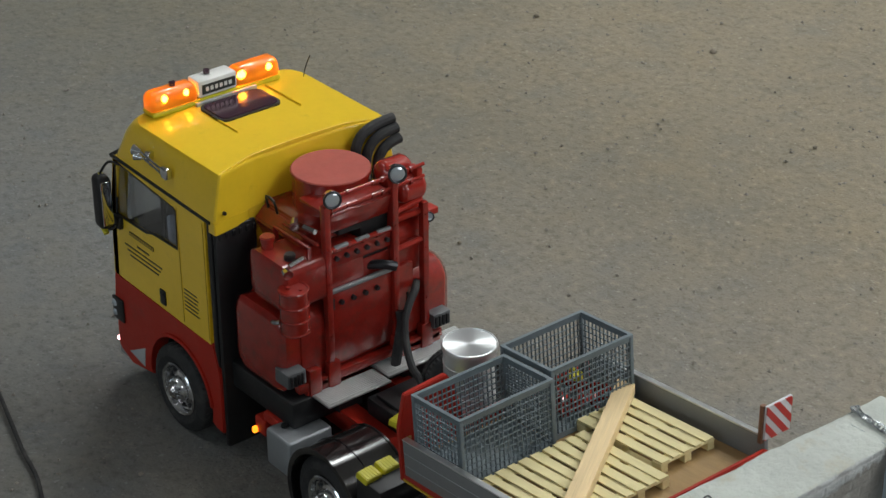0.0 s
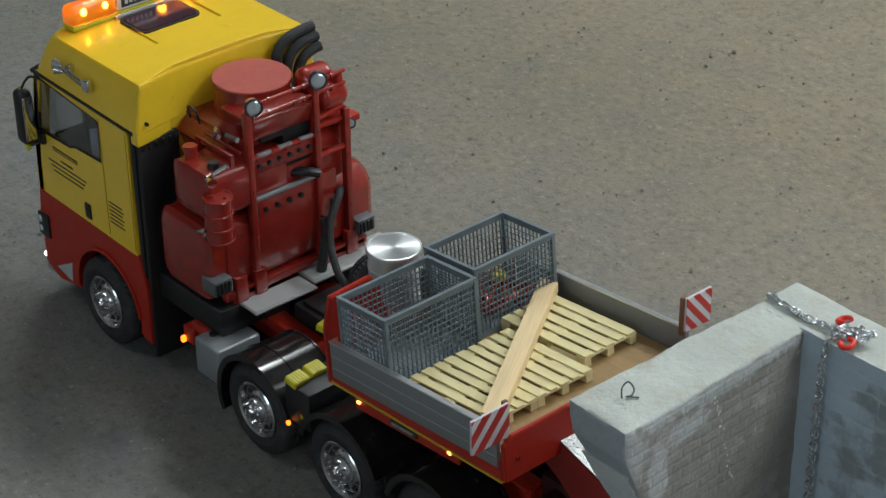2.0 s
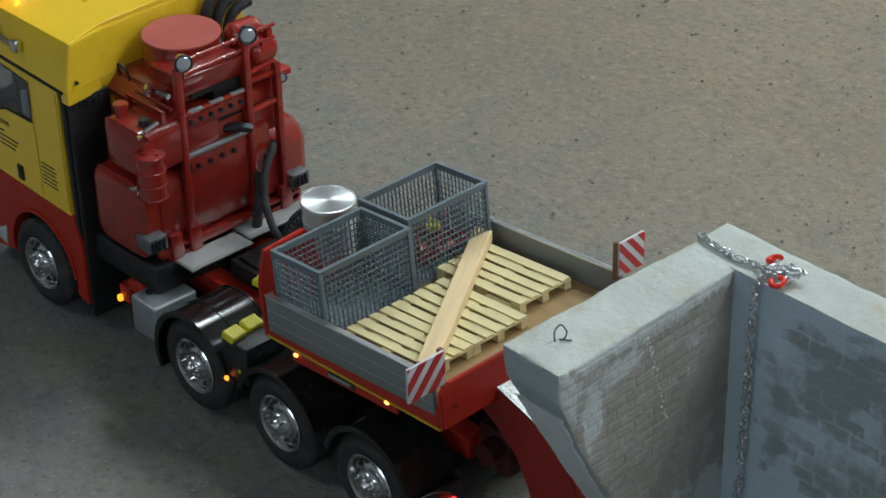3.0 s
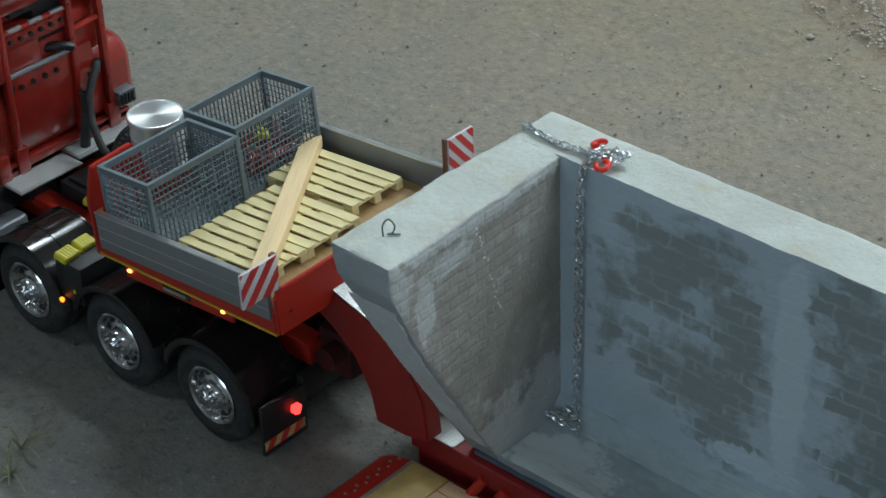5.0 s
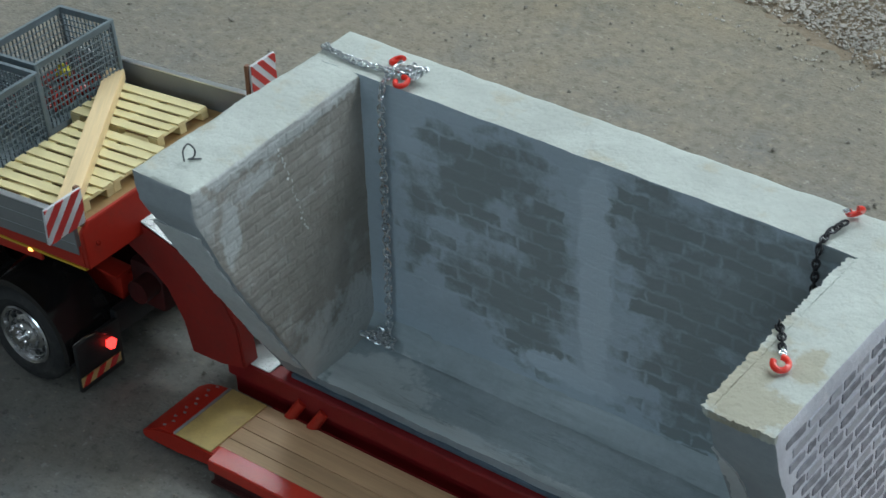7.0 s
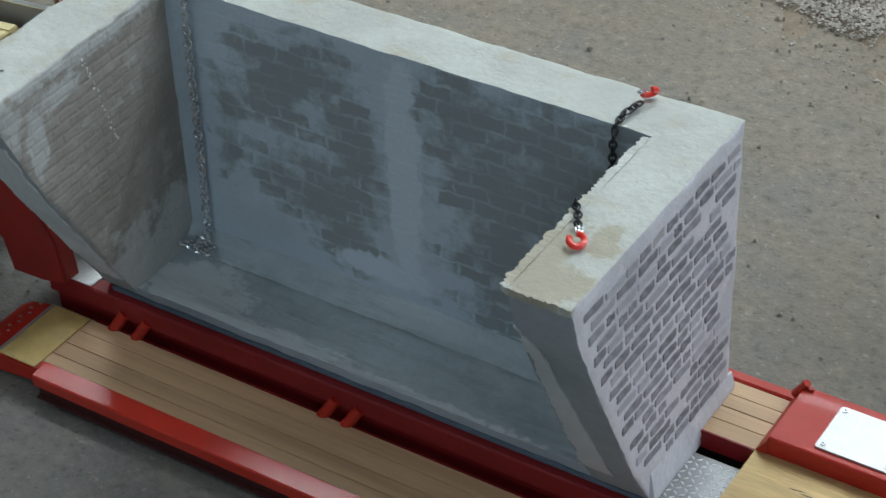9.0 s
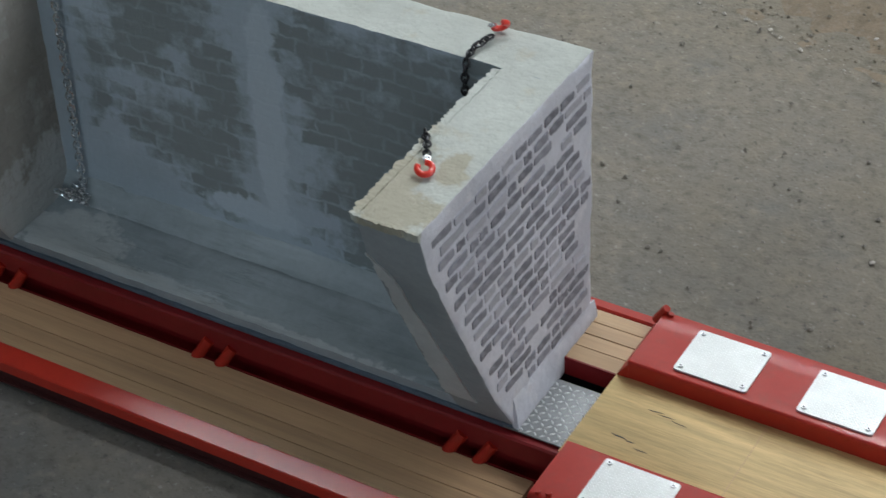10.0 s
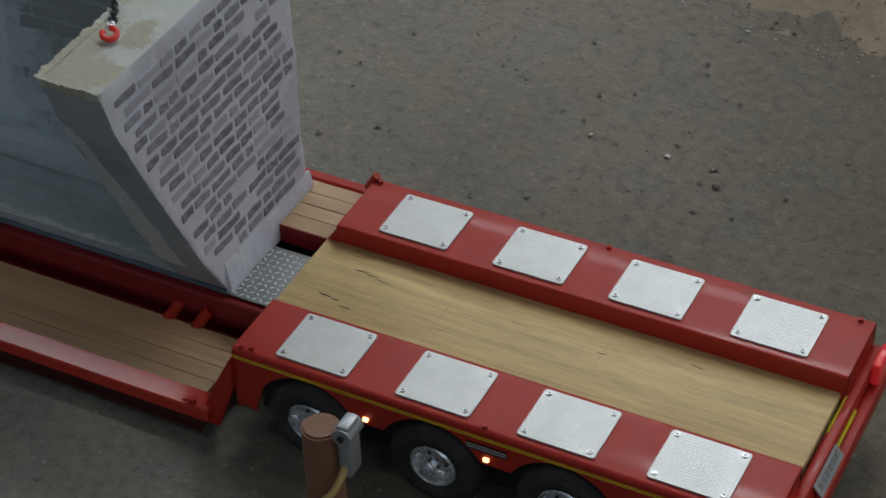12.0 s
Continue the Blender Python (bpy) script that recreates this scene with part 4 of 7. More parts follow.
ws = part("windscreen", prism([(-0.860, 0.152), (-0.847, 0.2405), (-0.8455, 0.2405), (-0.8585, 0.152)], "y", -0.087, 0.079), M_GLASS, truck, "wide clear windscreen")
ws.visible_shadow = False
part("sun_visor", prism([(-0.868, 0.232), (-0.850, 0.244), (-0.848, 0.242), (-0.866, 0.229)], "y", -0.09, 0.082), M_BLACK, truck, "dark sun visor")


def roof_ring(x0, x1, y0, y1, z, r, dip):
    """Plan outline with softly rounded front corners; the rear corners sweep back past the middle."""
    pts = []
    for cx, cy, a in ((x0 + r, y1 - r, 90), (x0 + r, y0 + r, 180)):
        for i in range(6):
            t = radians(a + 90 * i / 5)
            pts.append((cx + r * math.cos(t), cy + r * math.sin(t), z))
    k = min(1.0, (y1 - y0) / 0.18)
    return pts + [(x1 - 0.0015, y0, z), (x1, y0 + 0.0015, z), (x1 - dip, YC - 0.0490 * k, z), (x1 - dip - 0.0006, YC - 0.0470 * k, z), (x1 - dip - 0.0006, YC + 0.0470 * k, z), (x1 - dip, YC + 0.0490 * k, z), (x1, y1 - 0.0015, z), (x1 - 0.0015, y1, z)]


def roof_panel():
    """The roof's top sheet: crowned across the cab, its rear edge set in between the swept corners."""
    n, m = 36, 6

    def lift(y):
        return 0.0040 * (1 - ((y - YC) / 0.0870) ** 2)

    def span(y, inset):
        d, half = abs(y - YC), 0.0870
        r = 0.016
        front = -0.8240 + (r - math.sqrt(max(0.0, r * r - max(0.0, d - (half - r)) ** 2)))
        rear = -0.6842 - 0.0090 * min(1.0, max(0.0, (half - d) / 0.037))
        return front + inset, rear - inset

    bm = bmesh.new()
    rows = []
    for i in range(n + 1):
        y = YC + 0.0870 * (2 * i / n - 1)
        ring = []
        for inset, dz in ((0.0, -0.0020), (0.0, -0.0005), (0.0005, 0.0)):
            ring.append(bm.verts.new((span(y, inset)[0], y, 0.2830 + lift(y) + dz)))
        x0, x1 = span(y, 0.0005)
        for j in range(1, m):
            ring.append(bm.verts.new((x0 + (x1 - x0) * j / m, y, 0.2830 + lift(y))))
        for inset, dz in ((0.0005, 0.0), (0.0, -0.0005), (0.0, -0.0060)):
            ring.append(bm.verts.new((span(y, inset)[1], y, 0.2830 + lift(y) + dz)))
        rows.append(ring)
    for p, q in zip(rows, rows[1:]):
        for k in range(len(p) - 1):
            bm.faces.new((p[k], p[k + 1], q[k + 1], q[k]))
    bmesh.ops.recalc_face_normals(bm, faces=bm.faces[:])
    return bm


roof = part("roof", skin([roof_ring(-0.8475, -0.6830, -0.0985, 0.0905, 0.2395, 0.012, 0.0060), roof_ring(-0.8465, -0.6828, -0.0980, 0.0900, 0.246, 0.013, 0.0065), roof_ring(-0.8365, -0.6822, -0.0940, 0.0860, 0.270, 0.015, 0.0085),
                          roof_ring(-0.8290, -0.6822, -0.0918, 0.0838, 0.2798, 0.016, 0.0090), roof_ring(-0.8272, -0.6825, -0.0911, 0.0831, 0.2814, 0.016, 0.0090), roof_ring(-0.8250, -0.6833, -0.0902, 0.0822, 0.2826, 0.016, 0.0090)]), M_YELLOW, truck, "glossy yellow high roof", smooth=28)
part("roof_panel", roof_panel(), M_YELLOW, roof, "glossy yellow top sheet", smooth=40)
parts("roof_rib", each(box(-0.775, -0.735, -0.0375, -0.0360, 0.285, 0.2882, 0.0005), box(-0.800, -0.745, 0.036, 0.0375, 0.285, 0.2882, 0.0005)), M_YELLOW, truck)
parts("corner_skirt", each(prism([(-0.6935, -0.0982), (-0.6832, -0.0982), (-0.6832, -0.0955), (-0.6885, -0.0600), (-0.6935, -0.0600)], "z", 0.2275, 0.2392, 0.0006), prism([(-0.6935, 0.0902), (-0.6832, 0.0902), (-0.6832, 0.0875), (-0.6885, 0.0520), (-0.6935, 0.0520)], "z", 0.2275, 0.2392, 0.0006)), M_YELLOW, truck, "yellow lower corner of the roof")
parts("rear_skirt", each(box(-0.6955, -0.6895, -0.0595, 0.0515, 0.205, 0.2393, 0.001)), M_YELLOW, truck, "yellow lower edge of the roof")
parts("catch", each(rod((-0.6850, -0.088, 0.2465), (-0.6815, -0.088, 0.2465), 0.0017, 8), rod((-0.6850, 0.080, 0.252), (-0.6815, 0.080, 0.252), 0.0018, 8)), M_BLACK, truck)
hatch = part("roof_hatch", prism(rounded(-0.7955, -0.7590, -0.0355, 0.0245, 0.007), "z", 0.2855, 0.2895, 0.0008), M_TINT, truck, "dark tinted roof hatch")
part("hatch_frame", holed(rounded(-0.7975, -0.7570, -0.0375, 0.0265, 0.008), [rounded(-0.7950, -0.7595, -0.0350, 0.0240, 0.007)], "z", 0.2862, 0.2885), M_BLACK, hatch)
part("wind_strip", box(-0.8020, -0.7990, -0.0365, 0.0270, 0.2850, 0.2900, 0.0006), M_ALUTREAD, truck, "bright strip before the hatch")

bar = part("light_bar", box(-0.823, -0.803, -0.0785, 0.0560, 0.2850, 0.2915, 0.003), M_YELLOWPLASTIC, truck, "amber warning light bar")
part("centre_box", box(-0.8225, -0.8035, -0.0310, 0.0095, 0.2912, 0.3075, 0.0025), M_WHITE, bar, "white name box")
for by0, by1 in ((-0.0785, -0.0313), (0.0098, 0.0560)):
    rings = []
    for q, dy, sc in ((0, 0.0, 0.55), (0, 0.0010, 0.80), (0, 0.0035, 0.97), (0, 0.006, 1.0), (1, -0.006, 1.0), (1, -0.0035, 0.97), (1, -0.0010, 0.80), (1, 0.0, 0.55)):
        y_ = (by1 if q else by0) + dy
        rings.append([(-0.8130 + 0.0096 * sc * px_, y_, 0.2915 + 0.0160 * (1 - (1 - pz_) * (1 if pz_ < 0.5 else sc)) * (sc if pz_ > 0.5 else 1)) for px_, pz_ in ((-1, 0.0), (-1, 0.55), (-0.86, 0.86), (-0.5, 1.0), (0.5, 1.0), (0.86, 0.86), (1, 0.55), (1, 0.0))])
    part("beacon_dome", skin(rings), M_AMBERDOME, bar, "glowing amber dome", smooth=60)
    part("reflector", box(-0.8165, -0.8095, by0 + 0.006, by1 - 0.006, 0.2920, 0.2960, 0.001), M_CHROME, bar)
for by, br in ((-0.0640, 0.0026), (-0.0420, 0.0024), (0.0170, 0.0030), (0.0455, 0.0026)):
    part("beacon_lamp", ball((-0.8085, by, 0.2995), br, (0.8, 1.1, 1.0)), M_AMBERHOT, bar, "bright lit beacon lamp")
sign = part("name_panel", box(-0.8036, -0.8030, -0.0275, 0.0070, 0.2945, 0.3035), M_INK, bar)
part("print_bar", merge(*[box(-0.8031, -0.8027, -0.0240 + 0.0048 * k, -0.0240 + 0.0048 * k + 0.0030, 0.2972, 0.3010) for k in range(6)]), M_WHITE, bar)
parts("bar_screw", each(rod((-0.813, -0.052, 0.307), (-0.813, -0.052, 0.311), 0.003, 10), rod((-0.815, -0.015, 0.308), (-0.815, -0.015, 0.3115), 0.003, 10)), M_TINT, bar)
part("aerial", tube([(-0.800, 0.078, 0.282), (-0.797, 0.079, 0.294), (-0.791, 0.080, 0.3065)], 0.0005, seg=6), M_BLACK, truck)

rail = part("air_horns", merge(rod((-0.795, -0.1005, 0.2665), (-0.752, -0.1015, 0.2625), 0.0011, 8), rod((-0.792, -0.1000, 0.2615), (-0.752, -0.1010, 0.2575), 0.0011, 8)), M_STEEL, truck, "pair of chromed air horns")
parts("horn_bell", each(rod((-0.792, -0.1000, 0.2660), (-0.799, -0.1030, 0.2668), 0.0022, 14, 0.0052), rod((-0.790, -0.1000, 0.2610), (-0.797, -0.1030, 0.2618), 0.0020, 14, 0.0046)), M_CHROME, rail)
parts("horn_foot", each(box(-0.758, -0.748, -0.1035, -0.0965, 0.2555, 0.2665, 0.002), box(-0.786, -0.780, -0.1005, -0.0935, 0.2600, 0.2690, 0.001)), M_CHROME, rail)

mir = part("mirror", box(-0.853, -0.837, -0.120, -0.1065, 0.175, 0.2280, 0.005, 3), M_BLACK, truck, "black wing mirror")
part("mirror_glass", box(-0.8375, -0.8363, -0.1185, -0.108, 0.180, 0.2230, 0.0005), M_MIRROR, mir)
part("mirror_arm", tube([(-0.836, -0.098, 0.236), (-0.840, -0.107, 0.240), (-0.845, -0.113, 0.229)], 0.0012, 6), M_BLACK, mir)
part("mirror_arm", tube([(-0.843, -0.098, 0.176), (-0.845, -0.106, 0.171), (-0.848, -0.113, 0.172)], 0.0018, 6), M_BLACK, mir)
part("mirror_foot", box(-0.852, -0.838, -0.103, -0.0965, 0.170, 0.182, 0.002), M_BLACK, mir)
part("mirror_bracket", rod((-0.851, -0.1125, 0.2225), (-0.845, -0.1125, 0.2275), 0.0026, 10), M_YELLOWPLASTIC, mir)
part("mirror_bracket", rod((-0.850, -0.1125, 0.173), (-0.844, -0.1125, 0.168), 0.0026, 10), M_YELLOWPLASTIC, mir)
part("far_mirror", box(-0.880, -0.858, 0.103, 0.118, 0.162, 0.215, 0.005), M_BLACK, truck)
part("door_handle", merge(box(-0.7815, -0.7725, -0.0995, -0.0975, 0.1195, 0.1345, 0.0008), box(-0.7800, -0.7740, -0.1003, -0.0990, 0.129, 0.1325, 0.0005)), M_BLACK, truck, "black door handle")
parts("door_print", each(box(-0.828, -0.788, -0.09845, -0.0978, 0.1685, 0.1725), box(-0.8165, -0.797, -0.09845, -0.0978, 0.1605, 0.1620), *[box(-0.838 + 0.004 * k, -0.776 - 0.003 * k, -0.09845, -0.0978, 0.1555 - 0.0045 * k, 0.1567 - 0.0045 * k) for k in range(3)], *[box(-0.7405, -0.720 + 0.002 * (k % 2), -0.09845, -0.0978, 0.1515 - 0.004 * k, 0.1526 - 0.004 * k) for k in range(6)]), M_INK, truck, "rows of small dark print")
part("door_print_light", merge(*[box(-0.8265 + 0.0036 * k, -0.8265 + 0.0036 * k + 0.0022, -0.0987, -0.0983, 0.1693, 0.1717) for k in range(11)]), M_STRIPE, truck)

# inside the cab
parts("seat", each(box(-0.765, -0.735, -0.075, -0.035, 0.116, 0.148, 0.006), box(-0.745, -0.732, -0.075, -0.035, 0.14, 0.2, 0.005), box(-0.765, -0.735, 0.027, 0.067, 0.116, 0.148, 0.006), box(-0.745, -0.732, 0.027, 0.067, 0.14, 0.2, 0.005)), M_INTERIOR, truck, "grey cab seats")
part("cab_lining", box(-0.709, -0.7045, -0.090, 0.082, 0.117, 0.238), M_INTERIOR, truck)
part("headlining", box(-0.840, -0.705, -0.090, 0.082, 0.2360, 0.2385), M_INTERIOR, truck)
part("dashboard", box(-0.848, -0.822, -0.088, 0.08, 0.14, 0.176, 0.006), M_INTERIOR, truck)
part("steering_wheel", moved(tube([(0.013 * math.cos(a), 0.013 * math.sin(a), 0) for a in [i * math.pi / 6 for i in range(12)]], 0.0016, 6, closed=True, smooth=1), pose(-0.812, -0.055, 0.186, 0, 55, 0)), M_BLACK, truck)
doll = solid("driver_doll", merge(box(-0.768, -0.748, -0.072, -0.038, 0.146, 0.192, 0.008, 3), ball((-0.760, -0.055, 0.205), 0.0115, (1, 0.9, 1.15)), tube([(-0.760, -0.073, 0.186), (-0.782, -0.078, 0.172), (-0.802, -0.068, 0.188)], 0.0048, 8)), M_DOLL, "plain grey toy driver doll sitting on the cab seat", "doll")

# black gap panel and mudguard behind the cab
parts("gap_panel", each(box(-0.699, -0.692, -0.0975, -0.088, 0.022, 0.236, 0.002), box(-0.692, -0.686, -0.0965, -0.054, 0.012, 0.230, 0.003), box(-0.699, -0.692, 0.080, 0.0895, 0.03, 0.236, 0.002), *[box(-0.6875, -0.6845, -0.094 + 0.007 * k, -0.0905 + 0.007 * k, 0.2205, 0.2268, 0.001) for k in range(6)]), M_BLACK, truck, "black flexible panel behind the cab")
for hx, hy in ((-0.680, ((0.047, 0.235), (0.0470, 0.262), (0.0535, 0.2755), (0.068, 0.2815), (0.088, 0.2830))), (-0.676, ((0.055, 0.235), (0.0555, 0.256), (0.0620, 0.2680), (0.073, 0.2735), (0.089, 0.2750))), (-0.672, ((0.064, 0.235), (0.0645, 0.250), (0.0695, 0.2595), (0.078, 0.2645), (0.089, 0.2665)))):
    part("intake_hose", tube([(hx, y, z) for y, z in hy], 0.0048, 10), M_RUBBER, truck, "curved black intake hose")

# chassis
for y in (-0.040, 0.022):
    part("chassis_rail", merge(box(-0.86, -0.262, y, y + 0.010, 0.056, 0.078, 0.001), box(-0.60, -0.262, y - 0.004, y + 0.014, 0.077, 0.080, 0.0006)), M_RED, truck, "red chassis rail")
for x in (-0.65, -0.57, -0.50, -0.46, -0.36, -0.27):
    part("cross_member", box(x, x + 0.008, -0.032, 0.024, 0.058, 0.074, 0.001), M_RED, truck)
part("underbody", box(-0.86, -0.27, -0.05, 0.042, 0.028, 0.056, 0.004), M_BLACK, truck)
parts("frame_skirt", each(box(-0.688, -0.595, -0.088, -0.040, 0.074, 0.100, 0.003), box(-0.688, -0.595, 0.03, 0.08, 0.074, 0.100, 0.003)), M_BLACK, truck)
part("marker_lamp", merge(box(-0.645, -0.641, -0.098, -0.092, 0.0515, 0.0575, 0.0012)), M_AMBER, truck, "lit amber side marker")
parts("marker_bracket", each(box(-0.645, -0.630, -0.094, -0.084, 0.052, 0.068, 0.001), box(-0.635, -0.612, -0.092, -0.07, 0.066, 0.076, 0.002)), M_RED, truck)
part("side_box", box(-0.6150, -0.5800, -0.1035, -0.058, 0.0385, 0.0745, 0.003, 3), M_ALUMATT, truck, "matt grey aluminium side tank")
part("side_box_cap", rod((-0.605, -0.090, 0.0742), (-0.605, -0.090, 0.0765), 0.0035, 14), M_BLACK, truck)
for x0_, x1_, y0, y1 in ((-0.5985, -0.5720, -0.0665, -0.0005), (-0.6090, -0.5790, 0.0015, 0.0990)):
    wp = part("walkway_plate", box(x0_, x1_, y0, y1, 0.0985, 0.1005, 0.0006), M_WALK, truck, "ribbed aluminium walkway plate")
    parts("walkway_rib", each(*[box(x0_ + 0.0012 + 0.0023 * k, x0_ + 0.0024 + 0.0023 * k, y0 + 0.002, y1 - 0.002, 0.1004, 0.1010) for k in range(int((x1_ - x0_ - 0.003) / 0.0023))]), M_ALUTREAD, wp)
parts("walkway_bracket", each(box(-0.598, -0.588, -0.045, -0.02, 0.078, 0.0985), box(-0.61, -0.60, 0.02, 0.045, 0.078, 0.0985)), M_BLACK, truck)
part("battery_box", merge(box(-0.572, -0.528, -0.028, 0.030, 0.070, 0.096, 0.003), box(-0.566, -0.534, -0.022, 0.024, 0.096, 0.099, 0.001)), M_BLACK, truck, "black box on the chassis")
parts("coupling", each(rod((-0.617, -0.012, 0.100), (-0.617, -0.012, 0.108), 0.003, 12), rod((-0.617, -0.004, 0.100), (-0.617, -0.004, 0.110), 0.003, 12), tube([(-0.63, 0.0, 0.10), (-0.622, 0.004, 0.114), (-0.612, 0.008, 0.101)], 0.002, 8), tube([(-0.635, -0.018, 0.10), (-0.622, -0.016, 0.112), (-0.612, -0.012, 0.104)], 0.002, 8)), M_CHROME, truck, "bright air couplings")
parts("coupling_knob", each(ball((-0.617, 0.004, 0.106), 0.0035), ball((-0.619, 0.022, 0.108), 0.0042)), M_BLUE, truck)
part("fifth_wheel", merge(rod((-0.395, YC, 0.088), (-0.395, YC, 0.096), 0.036, 28), box(-0.43, -0.36, -0.03, 0.022, 0.080, 0.090, 0.002)), M_BLACK, truck, "black fifth-wheel plate")


def mudguard(cx, r, a0, a1, y0, y1):
    """A curved sheet with rolled lips, swept round the axle."""
    prof = [(0.0, y0), (0.0, y1), (0.0008, y1), (0.0008, y1 + 0.0018), (-0.0045, y1 + 0.0018), (-0.0045, y1 + 0.0006), (-0.0020, y1 + 0.0004), (-0.0020, y0 - 0.0004), (-0.0045, y0 - 0.0006), (-0.0045, y0 - 0.0018), (0.0008, y0 - 0.0018), (0.0008, y0)]
    loops = []
    for i in range(29):
        t = radians(a0 + (a1 - a0) * i / 28)
        loops.append([(cx + (r + dr_) * math.cos(t), y, TY + (r + dr_) * math.sin(t)) for dr_, y in prof])
    return skin(loops)


for s in (0, 1):
    for k, (ax, a0, a1) in enumerate(((AX[1], 205, 18), (AX[2], 166, 20), (AX[3], 166, -6))):
        y0, y1 = (-0.1045, -0.050 if k == 0 else -0.058) if s == 0 else (0.050, 0.0965)
        mg = part("mudguard", mudguard(ax, 0.0505, a0, a1, y0, y1), M_GLOSSBLACK, truck, "glossy black mudguard")
        if k == 0:
            part("mudguard_rib", prism(arc(ax, TY, 0.0514, 150, 40, 12) + arc(ax, TY, 0.0500, 40, 150, 12), "y", y0 + 0.022, y0 + 0.0245), M_GLOSSBLACK, mg)
part("valve_box", merge(box(-0.486, -0.454, -0.1035, -0.060, 0.058, 0.0945, 0.002)), M_BLACK, truck)


def chock(m, parent):
    """A wedge-shaped plastic block with raised ribs and a grip slot, its length along y."""
    c = part("wheel_chock", prism([(-0.0088, 0.0), (0.0088, 0.0), (0.0088, 0.0035), (0.0072, 0.0060), (-0.0072, 0.0060), (-0.0088, 0.0035)], "x", -0.0066, 0.0066, 0.0007), M_YELLOWPLASTIC, parent, "lime-yellow wheel chock", local=True)
    c.matrix_basis = world_of(parent).inverted() @ m
    parts("chock_rib", each(*[box(-0.0056, 0.0056, -0.0042 + 0.0028 * k, -0.0030 + 0.0028 * k, 0.0056, 0.0064, 0.0002) for k in range(4)]), M_YELLOWPLASTIC, c, local=True)
    part("grip_slot", box(0.0058, 0.0065, -0.0045, 0.0045, 0.0020, 0.0044), M_DARKSTEEL, c, local=True)


chock(pose(-0.4775, -0.0965, 0.0940, 0, 10, 4), truck)
chock(pose(-0.4795, -0.0770, 0.0940, 0, 10, 2), truck)
chock(pose(-0.5215, -0.0300, 0.0950, 0, 4, 14), truck)
parts("yellow_strip", each(box(-0.4655, -0.4630, -0.104, -0.088, 0.068, 0.071), box(-0.4655, -0.4630, -0.082, -0.066, 0.070, 0.073)), M_YELLOWPLASTIC, truck)
part("side_marker", ball((-0.480, -0.1060, 0.0565), 0.0024, (1, 0.8, 1)), M_AMBER, truck, "round lit amber side marker")
parts("rear_mudflap", each(box(-0.254, -0.250, -0.104, -0.058, 0.012, 0.056, 0.001), box(-0.254, -0.250, 0.05, 0.0965, 0.012, 0.056, 0.001), box(-0.258, -0.250, -0.06, 0.052, 0.04, 0.062, 0.002)), M_BLACK, truck)
part("flap_band", prism([(-0.1035, 0.018), (-0.062, 0.018), (-0.062, 0.026), (-0.1035, 0.026)], "x", -0.2498, -0.2490), M_YELLOWBAND, truck, "tan and red reflective band")
parts("flap_stripe", each(*[prism([(-0.1035 + 0.014 * k, 0.018), (-0.0965 + 0.014 * k, 0.018), (-0.0915 + 0.014 * k, 0.026), (-0.0985 + 0.014 * k, 0.026)], "x", -0.2496, -0.2486) for k in range(3)]), M_TAILDIM, truck)
part("tail_lamp", prism([(-0.0755, 0.0385), (-0.0705, 0.0368), (-0.0675, 0.0440), (-0.0745, 0.0448)], "x", -0.2500, -0.2440, 0.0006), M_TAIL, truck, "lit red tail lamp")
part("lamp_bracket", tube([(-0.256, -0.1, 0.052), (-0.252, -0.085, 0.056), (-0.250, -0.072, 0.05)], 0.0015, 6), M_STEEL, truck)
parts("rear_box", each(box(-0.262, -0.228, -0.03, 0.022, 0.05, 0.09, 0.004), rod((-0.24, -0.045, 0.075), (-0.24, 0.037, 0.075), 0.010)), M_DARKRED, truck)

# ---- ballast tower with tanks, frame and work lamps ----
tw = part("ballast_tank", skin([[(x, y, z) for x, z in rounded(-0.675 + i, -0.603 - i, 0.104 + i, 0.176 - i, r)] for y, i, r in ((-0.0905, 0.006, 0.012), (-0.0895, 0.003, 0.013), (-0.086, 0.0, 0.014), (0.081, 0.0, 0.020), (0.089, 0.004, 0.020), (0.093, 0.010, 0.018), (0.0945, 0.018, 0.014))]), M_REDMATT, truck, "rounded red ballast tank")
part("tank_seam", prism([(x, z) for x, z in rounded(-0.6762, -0.6018, 0.1030, 0.1772, 0.0145)], "y", -0.0715, -0.0695), M_REDMATT, tw)
up = part("upper_tank", skin([[(x, y, z) for x, z in rounded(-0.652 + i, -0.598 - i, 0.184 + i, 0.228 - i, 0.009)] for y, i in ((-0.0875, 0.005), (-0.085, 0.0), (-0.042, 0.0), (-0.040, 0.003))]), M_REDMATT, truck, "small red fuel tank")
part("filler_cap", merge(rod((-0.640, -0.075, 0.226), (-0.640, -0.075, 0.236), 0.0055, 16, bevel=0.001), rod((-0.640, -0.075, 0.234), (-0.640, -0.075, 0.239), 0.0065, 16, bevel=0.001)), M_REDMATT, up)
part("dark_cap", rod((-0.612, -0.072, 0.226), (-0.612, -0.072, 0.233), 0.0050, 14, bevel=0.0008), M_DARKSTEEL, up)
parts("tank_strap", each(box(-0.652, -0.602, -0.0610, -0.0575, 0.236, 0.2385, 0.0006), box(-0.652, -0.649, -0.0610, -0.0575, 0.226, 0.238), box(-0.605, -0.602, -0.0610, -0.0575, 0.226, 0.238), box(-0.652, -0.602, -0.0520, -0.0490, 0.236, 0.2385, 0.0006)), M_REDMATT, up)
